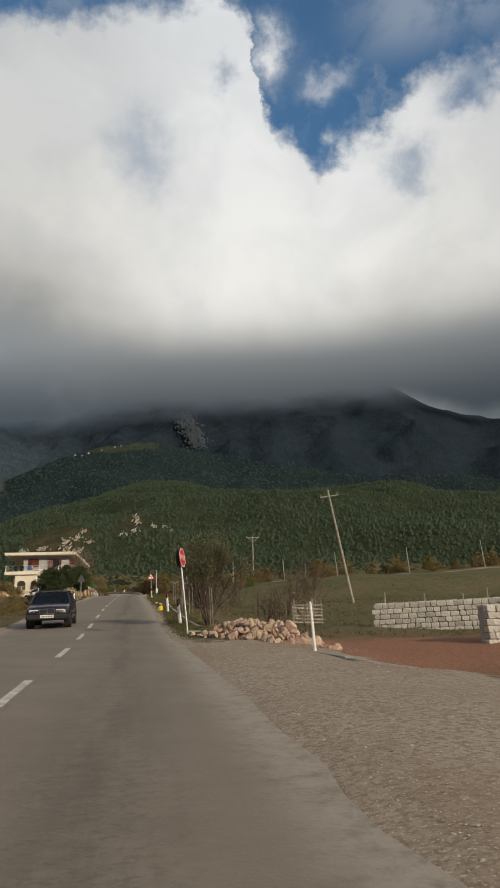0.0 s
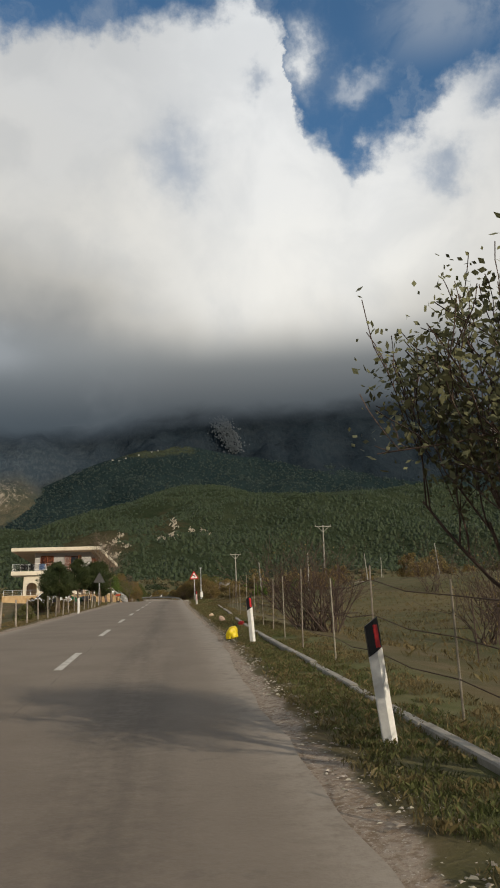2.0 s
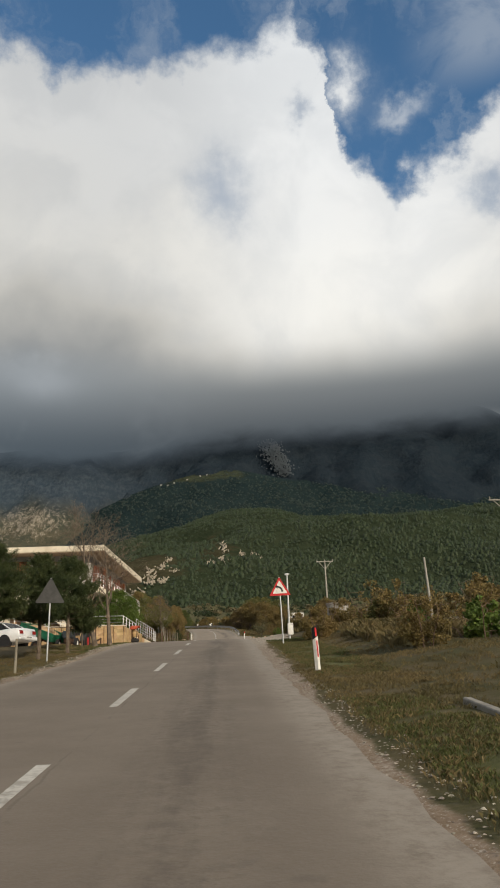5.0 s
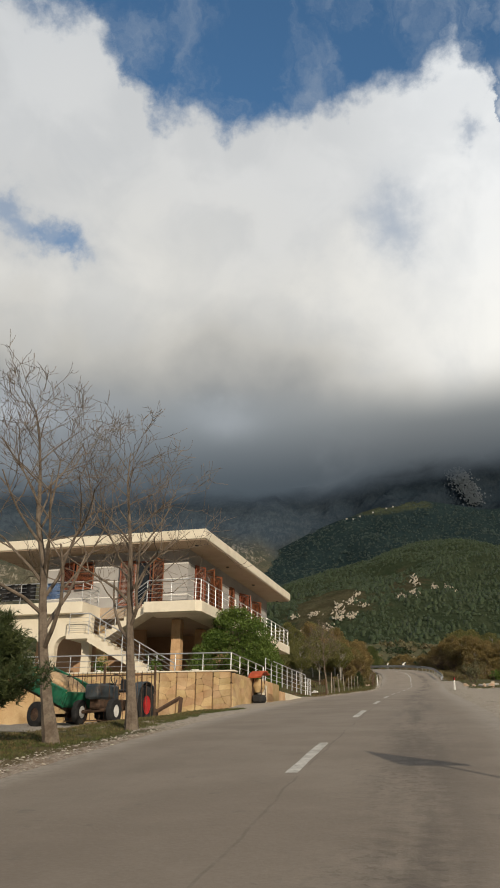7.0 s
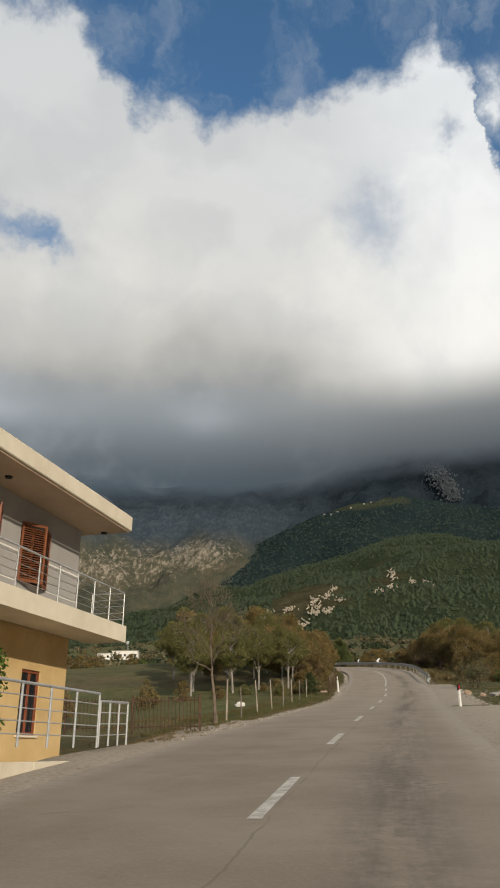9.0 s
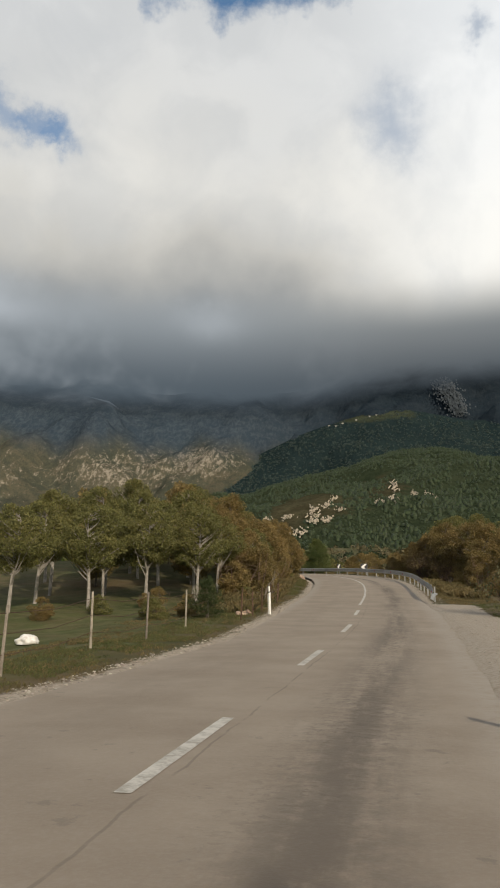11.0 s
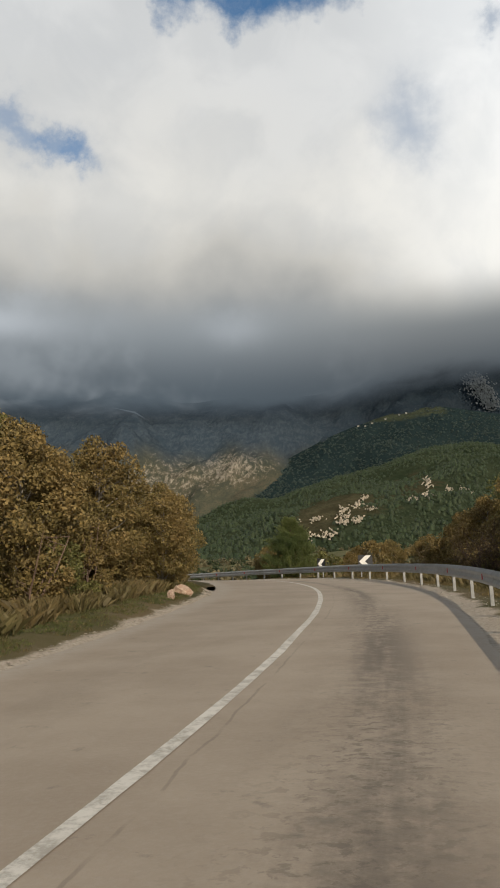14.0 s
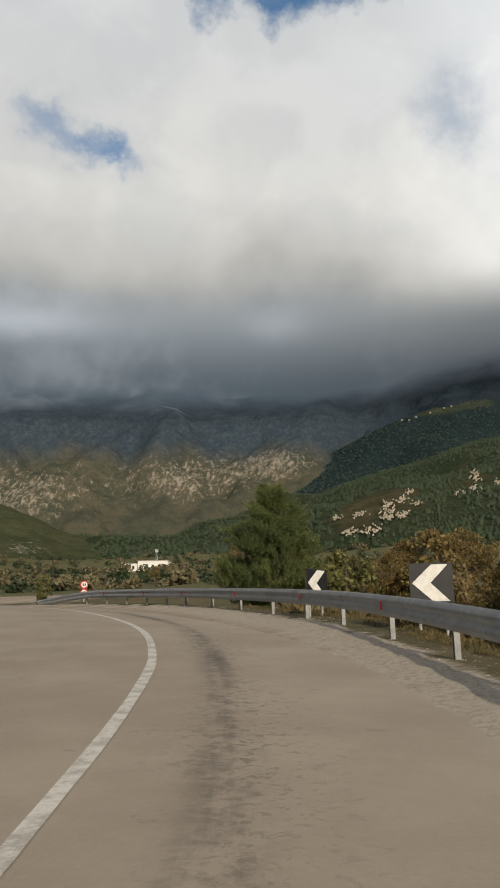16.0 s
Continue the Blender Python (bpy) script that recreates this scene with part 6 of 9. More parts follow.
def make_house():
    h = thing("house", HOUSE_M, "two-storey grey and cream house with a wide flat overhanging roof", "house")
    # flat roof with its pale edge and the plastered underside
    roof = one("roof", M["cream"], h, -0.35, 14.85, -0.2, 10.6, 19.10, 19.52, 0.02, "flat white-edged roof slab")
    one("soffit", M["soffit"], roof, -0.29, 14.79, -0.14, 10.54, 19.055, 19.098)
    for u, v in ((0.6, 0.55), (5.0, 0.55), (9.5, 0.55), (14.6, 0.55)):
        bm = bmesh.new()
        rod(bm, (u, v, 19.054), (u, v, 19.01), 0.09, 0.07, 12)
        part("downlight", bm, M["plastic"], roof)
    # upper storey
    side_holes = [(1.95, 3.27, 16.62, 18.50), (4.10, 5.52, 16.62, 18.50), (7.04, 7.85, 17.25, 18.50), (8.78, 10.22, 17.05, 18.50), (11.17, 12.57, 17.05, 18.50)]
    front_holes = [(2.25, 3.60, 16.62, 18.62), (5.65, 7.30, 17.45, 18.68)]
    wall_with_holes("wall_side", M["wall_grey"], h, "u", 1.1, 0.28, 1.1, 14.3, 16.6, 19.05, side_holes)
    wall_with_holes("wall_front", M["wall_grey"], h, "v", 1.1, 0.28, 1.382, 8.0, 16.6, 19.05, front_holes)
    one("wall_rear", M["wall_grey"], h, 14.02, 14.3, 1.382, 8.0, 16.6, 19.05)
    one("wall_far", M["wall_grey"], h, 1.382, 14.018, 7.72, 8.0, 16.6, 19.05)
    one("room_floor", M["dark_inside"], h, 1.382, 14.018, 1.382, 7.718, 16.60, 16.65)
    one("room_wall", M["dark_inside"], h, 1.5, 14.0, 3.8, 3.9, 16.652, 19.04)
    one("room_wall", M["dark_inside"], h, 4.6, 4.7, 3.902, 7.7, 16.652, 19.04)
    for z in (17.05, 17.75, 18.42):
        last = 1.095
        for a, b, lo, hi in side_holes + [(14.302, 14.302, 0, 99)]:
            if lo <= z <= hi or a > 14:
                one("stripe", M["stripe"], h, last, a, 1.088, 1.0995, z - 0.022, z + 0.022)
                last = b
        last = 1.1
        for a, b, lo, hi in front_holes + [(8.0, 8.0, 0, 99)]:
            if lo <= z <= hi or a > 7.9:
                one("stripe", M["stripe"], h, 1.088, 1.0995, last, a, z - 0.022, z + 0.022)
                last = b
    for n, (a, b, lo, hi) in enumerate(side_holes):
        shuttered(h, "u", 1.1, a, b, lo, hi, n < 2, ((24, 60), (30, 20), (10, 12), (22, 30), (28, 18))[n])
    shuttered(h, "v", 1.1, 2.25, 3.60, 16.62, 18.62, True, (70, 160))
    shuttered(h, "v", 1.1, 5.65, 7.30, 17.45, 18.68, False, (12, 20))
    # balcony round the corner, with a clipped corner
    bm = bmesh.new()
    outline = [(-0.15, -0.05), (15.2, -0.05), (15.2, 1.098), (14.4, 1.098), (1.098, 1.098), (1.098, 2.45), (-0.40, 2.45), (-0.40, 0.15)]
    low, top = [bm.verts.new((u, v, 16.06)) for u, v in outline], [bm.verts.new((u, v, 16.50)) for u, v in outline]
    bm.faces.new(list(reversed(low))), bm.faces.new(top)
    for i in range(len(outline)):
        j = (i + 1) % len(outline)
        bm.faces.new((low[i], low[j], top[j], top[i]))
    bmesh.ops.recalc_face_normals(bm, faces=bm.faces)
    part("balcony", bm, M["cream"], h, "cream balcony slab running along two sides")
    railing(h, [(-0.33, 2.35, 16.5), (-0.33, 0.18, 16.5), (-0.12, 0.03, 16.5), (15.12, 0.03, 16.5), (15.12, 1.0, 16.5)], 0.90)
    one("balcony", M["cream"], h, -0.6, 1.098, 5.2, 10.4, 16.12, 16.60, 0.01, "front balcony over the arches")
    railing(h, [(1.0, 5.28, 16.6), (-0.52, 5.28, 16.6), (-0.52, 10.3, 16.6), (1.0, 10.3, 16.6)], 0.86)
    # lower storey: set back behind columns at the front, ochre rooms at the rear
    wall_with_holes("lower_wall", M["wall_ochre"], h, "u", 1.25, 0.28, 7.2, 14.4, 12.75, 16.09, [(8.6, 9.5, 12.9, 15.0), (12.15, 13.05, 13.62, 15.12)])
    one("lower_wall", M["wall_ochre"], h, 14.12, 14.4, 1.532, 8.0, 12.75, 16.09)
    one("lower_wall", M["wall_tan"], h, 7.0, 7.198, 1.25, 8.0, 12.75, 16.09)
    one("lower_wall", M["wall_tan"], h, 4.4, 4.6, 4.4, 10.2, 12.75, 16.09, label="brown plastered rear wall of the porch")
    one("room_wall", M["dark_inside"], h, 7.3, 14.1, 3.2, 3.3, 12.77, 16.08)
    for a, b, lo, hi in ((8.6, 9.5, 12.9, 15.0), (12.15, 13.05, 13.62, 15.12)):
        root = new("window")
        root.parent = h
        bm = bmesh.new()
        f = 0.07
        for p, q, l, t in ((a, a + f, lo, hi), (b - f, b, lo, hi), (a + f, b - f, hi - f, hi), (a + f, b - f, lo, lo + f), ((a + b) / 2 - f / 2, (a + b) / 2 + f / 2, lo + f, hi - f)):
            slab(bm, p, q, 1.29, 1.37, l, t)
        part("window_frame", bm, M["shutter"], root)
        one("pane", M["glass"], root, a + f, b - f, 1.32, 1.33, lo + f, hi - f)
        one("window_sill", M["cream"], root, a - 0.05, b + 0.05, 1.20, 1.40, lo - 0.05, lo)
    one("ceiling_slab", M["soffit"], h, 1.1, 14.3, 1.1, 8.0, 16.10, 16.598)
    for u, v in ((1.6, 1.55), (4.6, 1.55), (1.6, 5.1), (1.6, 7.8)):
        column = one("column", M["clad_stone"], h, u, u + 0.42, v, v + 0.42, 12.9, 16.058, 0.02, "stone-clad square column")
    # arches under the front balcony
    for v0 in (4.9, 6.9):
        bm = bmesh.new()
        pts = [(v0, 16.1), (v0, 12.9), (v0 + 0.35, 12.9), (v0 + 0.35, 14.7)]
        for i in range(9):
            a = math.pi - math.pi * i / 8
            pts.append((v0 + 1.0 + 0.65 * math.cos(a), 14.75 + 0.5 * math.sin(a)))
        pts += [(v0 + 1.65, 14.7), (v0 + 1.65, 12.9), (v0 + 2.0, 12.9), (v0 + 2.0, 16.1)]
        prism(bm, pts, 0.3, Matrix.Rotation(math.pi / 2, 4, "Z") @ Matrix.Translation((0, -0.05, 0)))
        bmesh.ops.recalc_face_normals(bm, faces=bm.faces)
        part("arch", bm, M["cream"], h)
    # stairs: two flights with a landing, open underneath
    stair = new("staircase")
    stair.parent = h
    tagged(stair, "outside staircase of white stone with steel handrails")

    def flight(u0, u1, v0, v1, z0, z1, n):
        bm = bmesh.new()
        dv = (v1 - v0) / n
        t = 0.20
        pts = [(v0, z0 - t)]
        for i in range(n):
            pts += [(v0 + dv * i, z0 + (z1 - z0) * (i + 1) / n), (v0 + dv * (i + 1), z0 + (z1 - z0) * (i + 1) / n)]
        pts += [(v1, z1 - t * 1.6)]
        prism(bm, pts, u1 - u0, Matrix(((0, 1, 0, u0), (1, 0, 0, 0), (0, 0, 1, 0), (0, 0, 0, 1))))
        bmesh.ops.recalc_face_normals(bm, faces=bm.faces)
        part("flight", bm, M["cream"], stair)

    flight(-1.05, -0.15, 0.6, 4.6, 12.95, 15.15, 13)
    one("landing", M["cream"], stair, -1.05, 0.95, 4.602, 5.6, 14.97, 15.15)
    flight(0.05, 0.95, 4.598, 2.46, 15.15, 16.5, 8)
    railing(stair, [(-1.0, 0.7, 13.05), (-1.0, 4.6, 15.15), (-1.0, 5.5, 15.15)], 0.85)
    railing(stair, [(0.0, 4.6, 15.15), (0.0, 2.5, 16.6)], 0.85)
    # laundry on the front balcony
    for v, mat in ((6.2, "blue_cloth"), (7.6, "plastic"), (8.5, "plastic")):
        bm = bmesh.new()
        for i in range(13):
            for j in range(8):
                x, z = i / 12.0, j / 7.0
                bm.verts.new((-0.50 + 0.05 * math.sin(9 * x + v) + 0.02 * math.sin(17 * z), v + x * 0.85, 16.75 + 0.72 * z))
        bm.verts.ensure_lookup_table()
        for i in range(12):
            for j in range(7):
                bm.faces.new([bm.verts[q] for q in (i * 8 + j, i * 8 + 8 + j, i * 8 + 9 + j, i * 8 + j + 1)])
        bmesh.ops.solidify(bm, geom=bm.faces[:], thickness=0.015)
        tagged(part("laundry", bm, M[mat]), "blue cloth drying on the balcony rail" if mat == "blue_cloth" else "dark clothes drying on the balcony rail", "laundry", "laundry").matrix_basis = HOUSE_M


def make_terrace():
    """The raised terrace in front, faced with tall sandstone slabs, and its railings."""
    t = thing("terrace", HOUSE_M, "raised terrace faced with yellow-brown sandstone slabs", "terrace", kind="structure")
    one("core", M["mortar"], t, -3.62, 4.3, -2.50, 10.4, 11.3, 12.9)
    one("paving", M["concrete"], t, -3.30, 6.9, -2.2, 10.4, 12.902, 12.95)
    one("parapet", M["joint"], t, -3.62, -3.32, -2.50, 10.4, 12.952, 13.28)
    one("parapet", M["joint"], t, -3.318, 0.9, -2.50, -2.22, 12.952, 13.24)
    rng = random.Random(3)

    def panel(a0, a1, z0, z1, turn):
        """Crazy paving: irregular flat stones, each by itself, set close together."""
        cols, rows = max(1, round((a1 - a0) / 0.28)), 8
        grid = {}
        for i in range(cols + 1):
            for j in range(rows + 1):
                e = 0.0 if i in (0, cols) else 0.13
                f = 0.0 if j in (0, rows) else 0.10
                grid[i, j] = Vector((a0 + (a1 - a0) * i / cols + rng.uniform(-e, e), z0 + (z1 - z0) * j / rows + rng.uniform(-f, f)))
        for i in range(cols):
            for j in range(rows):
                quad = [grid[i, j], grid[i + 1, j], grid[i + 1, j + 1], grid[i, j + 1]]
                mid = sum(quad, Vector((0, 0))) / 4
                quad = [q + (mid - q).normalized() * 0.005 for q in quad]
                bm = bmesh.new()
                prism(bm, rounded([tuple(q) for q in quad], 0.03, 2), 0.05 + rng.uniform(0, 0.014), turn)
                bmesh.ops.recalc_face_normals(bm, faces=bm.faces)
                part("cladding_stone", bm, M["clad_stone"], t)

    v = -2.48
    while v < 5.0:
        w = min(rng.uniform(0.62, 0.8), 5.2 - v)
        panel(v + 0.02, v + w - 0.02, 11.5, 13.30, Matrix(((0, 1, 0, -3.68), (1, 0, 0, 0), (0, 0, 1, 0), (0, 0, 0, 1))))
        v += w
    one("cladding_slab", M["clad_stone"], t, -3.68, -3.622, 5.25, 10.4, 11.5, 13.30, 0.006)
    u = -3.62
    while u < 0.85:
        w = rng.uniform(0.75, 1.0)
        panel(u + 0.015, u + w - 0.015, 11.7, 13.26, Matrix.Translation((0, -2.56, 0)))
        u += w
    one("coping", M["cream"], t, -3.72, -3.28, -2.62, 10.4, 13.302, 13.35, 0.008)
    railing(t, [(-3.5, 10.3, 13.35), (-3.5, -2.42, 13.35), (0.8, -2.42, 13.28)], 0.62, 1.1, 2)
    # low wall and railing along the road, falling in with the rising road
    for n in range(8):
        u0 = 0.95 + n * 1.08
        top = 13.36 if n < 2 else 13.13
        one("low_wall", M["clad_stone"] if n < 3 else M["cream"], t, u0, u0 + 1.07, -2.50, -2.24, 12.2, top, 0.01)
    railing(t, [(1.3, -2.38, 13.34), (8.8, -2.38, 13.34)], 0.95, 1.0, 4, "zinc")
    railing(t, [(8.86, -2.38, 13.36), (10.25, -2.34, 13.40)], 0.80, 0.45, 3, "zinc")
    one("fill", M["concrete"], t, 4.302, 12.4, -2.2, 1.2, 12.0, 13.0)
    one("gate_leaf", M["cream"], t, -0.9, 0.35, -2.70, -2.662, 12.22, 13.12, 0.004, "pale metal hatch leaning on the wall")
    # potted plants behind the parapet
    for v, s in ((2.6, 0.5), (0.4, 0.42), (-1.2, 0.4)):
        p = thing("flower_pot", HOUSE_M @ pose(-2.9, v, 12.95), "white plastic flower pot with a low green plant", "flower pot", "flower pots")
        bm = bmesh.new()
        rod(bm, (0, 0, 0), (0, 0, s), 0.13, 0.19, 14)
        part("pot", bm, M["stripe"], p)
        rng2 = np.random.default_rng(int(v * 10) + 30)
        q = rng2.normal(0, 0.14, (260, 3)) + (0, 0, s + 0.16)
        a, f = leaf_quads(rng2, q, 0.05)
        share("plant", data_mesh("plant", a, f, M["leaf_green"]), p)


# ---------------------------------------------------------------- vehicles


def wheel(parent, x, y, r, w, rim="chrome", name="wheel", hub=0.58):
    root = new(name)
    root.parent = parent
    root.matrix_basis = pose(x, y, r)
    bm = bmesh.new()
    n, prof = 28, [(hub * r, -w / 2), (0.86 * r, -w / 2), (0.97 * r, -w * 0.42), (r, -w * 0.25), (r, w * 0.25), (0.97 * r, w * 0.42), (0.86 * r, w / 2), (hub * r, w / 2)]
    rings = [[bm.verts.new((q * math.cos(6.2832 * i / n), s, q * math.sin(6.2832 * i / n))) for q, s in prof] for i in range(n)]
    for i in range(n):
        a, b = rings[i], rings[(i + 1) % n]
        for k in range(len(prof)):
            bm.faces.new((a[k], a[(k + 1) % len(prof)], b[(k + 1) % len(prof)], b[k]))
    part("tyre", bm, M["rubber"], root)
    bm = bmesh.new()
    rod(bm, (0, -w * 0.40, 0), (0, w * 0.40, 0), hub * r * 1.02, n=24)
    rod(bm, (0, -w * 0.46, 0), (0, w * 0.46, 0), hub * r * 0.42, n=12)
    part("rim", bm, M[rim], root)
    return root


def make_sedan(name, m, paint, label, lamps_on=False):
    """A boxy three-volume saloon car, 4.45 m long, nose towards +x."""
    c = thing(name, m, label, "car")
    half = 0.84
    # stations along the body: x, half width at sill, half width at shoulder, sill z, shoulder z
    stations = [(-2.20, 0.74, 0.72, 0.42, 0.80), (-2.12, 0.80, 0.79, 0.30, 0.93), (-1.3, 0.83, 0.82, 0.26, 0.97), (-0.6, 0.84, 0.83, 0.24, 0.95), (0.5, 0.84, 0.83, 0.24, 0.93), (1.1, 0.83, 0.82, 0.25, 0.90), (1.95, 0.81, 0.78, 0.28, 0.82), (2.18, 0.76, 0.72, 0.34, 0.74), (2.24, 0.70, 0.66, 0.42, 0.66)]
    bm = bmesh.new()
    rings = []
    for x, ws, wt, zs, zt in stations:
        mid = (zs + zt) / 2
        ring = [(-ws * 0.9, zs), (-ws, zs + 0.10), (-ws - 0.015, mid), (-wt, zt - 0.05), (-wt + 0.07, zt), (0, zt + 0.025), (wt - 0.07, zt), (wt, zt - 0.05), (ws + 0.015, mid), (ws, zs + 0.10), (ws * 0.9, zs)]
        rings.append([bm.verts.new((x, y, z)) for y, z in ring])
    for a, b in zip(rings, rings[1:]):
        for i in range(len(a)):
            bm.faces.new((a[i], a[(i + 1) % len(a)], b[(i + 1) % len(a)], b[i]))
    bm.faces.new(rings[0]), bm.faces.new(list(reversed(rings[-1])))
    bmesh.ops.recalc_face_normals(bm, faces=bm.faces)
    body = part("body", bm, M[paint], c)
    smooth(body)
    # cabin: pillars and roof in paint, glass set in
    base = [(-1.62, 0.76, 0.95), (1.02, 0.76, 0.91)]
    top = [(-0.98, 0.60, 1.385), (0.30, 0.60, 1.40)]
    bm = bmesh.new()
    prof = [(-0.98, 1.345), (-0.90, 1.385), (-0.2, 1.415), (0.25, 1.40), (0.34, 1.36)]
    rr = []
    for x, z in prof:
        rr.append([bm.verts.new((x, y, z - dz)) for y, dz in ((-0.645, 0.07), (-0.60, 0.012), (-0.3, -0.008), (0, -0.012), (0.3, -0.008), (0.60, 0.012), (0.645, 0.07))])
    for a, b in zip(rr, rr[1:]):
        for i in range(len(a) - 1):
            bm.faces.new((a[i], a[i + 1], b[i + 1], b[i]))
    bmesh.ops.solidify(bm, geom=bm.faces[:], thickness=0.03)
    smooth(part("roof", bm, M[paint], c))
    for s in (-1, 1):
        for a, b in (((1.02, 0.77 * s, 0.90), (0.33, 0.63 * s, 1.36)), ((-0.35, 0.80 * s, 0.93), (-0.38, 0.645 * s, 1.37)), ((-1.62, 0.76 * s, 0.95), (-0.97, 0.63 * s, 1.36))):
            bm = bmesh.new()
            rod(bm, a, b, 0.035, 0.03, 6)
            part("pillar", bm, M[paint], c)
        for xs in (((0.93, 0.90), (-0.31, 0.93), (-0.345, 1.34), (0.31, 1.34)), ((-0.39, 0.93), (-1.53, 0.95), (-0.95, 1.34), (-0.42, 1.35))):
            bm = bmesh.new()
            vs = []
            for x, z in xs:
                y = (0.79 - (z - 0.92) * 0.36) * s
                vs.append(bm.verts.new((x, y, z)))
            bm.faces.new(vs)
            bmesh.ops.solidify(bm, geom=bm.faces[:], thickness=0.006)
            part("side_window", bm, M["glass"], c)
    for xs, nm in ((((1.0, 0.905), (0.335, 1.355)), "windscreen"), (((-1.60, 0.955), (-0.985, 1.355)), "rear_window")):
        bm = bmesh.new()
        (x0, z0), (x1, z1) = xs
        vs = [bm.verts.new(p) for p in ((x0, -0.73, z0), (x0, 0.73, z0), (x1, 0.60, z1), (x1, -0.60, z1))]
        bm.faces.new(vs)
        bmesh.ops.solidify(bm, geom=bm.faces[:], thickness=0.006)
        part(nm, bm, M["glass"], c)
    for s in (-1, 1):
        bm = bmesh.new()
        box(bm, (0.05, 0.36, 0.15), (2.215, 0.50 * s, 0.63), bevel=0.02)
        part("headlight", bm, M["headlamp"], c)
        bm = bmesh.new()
        box(bm, (0.05, 0.34, 0.20), (-2.185, 0.56 * s, 0.72), bevel=0.02)
        part("tail_light", bm, M["lamp_red"], c)
        bm = bmesh.new()
        box(bm, (0.10, 0.16, 0.11), (0.82, 0.93 * s, 0.97), bevel=0.03)
        part("wing_mirror", bm, M["plastic"], c)
        for x in (0.25, -0.75):
            bm = bmesh.new()
            box(bm, (0.16, 0.03, 0.025), (x, 0.865 * s, 0.80), bevel=0.008)
            part("door_handle", bm, M["plastic"], c)
        bm = bmesh.new()
        box(bm, (3.0, 0.02, 0.09), (0.0, 0.858 * s, 0.50), bevel=0.006)
        part("side_trim", bm, M["plastic"], c)
    bm = bmesh.new()
    box(bm, (0.05, 0.56, 0.17), (2.225, 0, 0.64), bevel=0.015)
    grille = part("grille", bm, M["plastic"], c)
    bm = bmesh.new()
    for y in (-0.28, 0.28):
        box(bm, (0.06, 0.025, 0.19), (2.228, y, 0.64), bevel=0.006)
    for z in (0.55, 0.73):
        box(bm, (0.06, 0.58, 0.022), (2.228, 0, z), bevel=0.006)
    box(bm, (0.06, 0.02, 0.17), (2.232, 0, 0.64))
    part("grille_frame", bm, M["chrome"], grille)
    for x, s in ((2.22, 1), (-2.20, -1)):
        bm = bmesh.new()
        box(bm, (0.16, 1.62, 0.20), (x, 0, 0.42), bevel=0.05)
        bumper = part("bumper", bm, M["plastic"] if s > 0 else M[paint], c)
        bm = bmesh.new()
        box(bm, (0.012, 0.50, 0.11), (x + 0.087 * s, 0, 0.45), bevel=0.003)
        plate = part("number_plate", bm, M["white_paint"], bumper)
        bm = bmesh.new()
        for k in range(7):
            box(bm, (0.004, 0.034, 0.06), (x + 0.0955 * s, -0.18 + 0.06 * k, 0.45))
        part("plate_bar", bm, M["black_paint"], plate)
    for x in (1.36, -1.30):
        for y in (-0.74, 0.74):
            wheel(c, x, y, 0.305, 0.20)
            bm = bmesh.new()
            rod(bm, (x, y * 0.80, 0.32), (x, y * 1.145, 0.32), 0.36, n=24)
            part("wheel_arch", bm, M["plastic"], c)
    return c


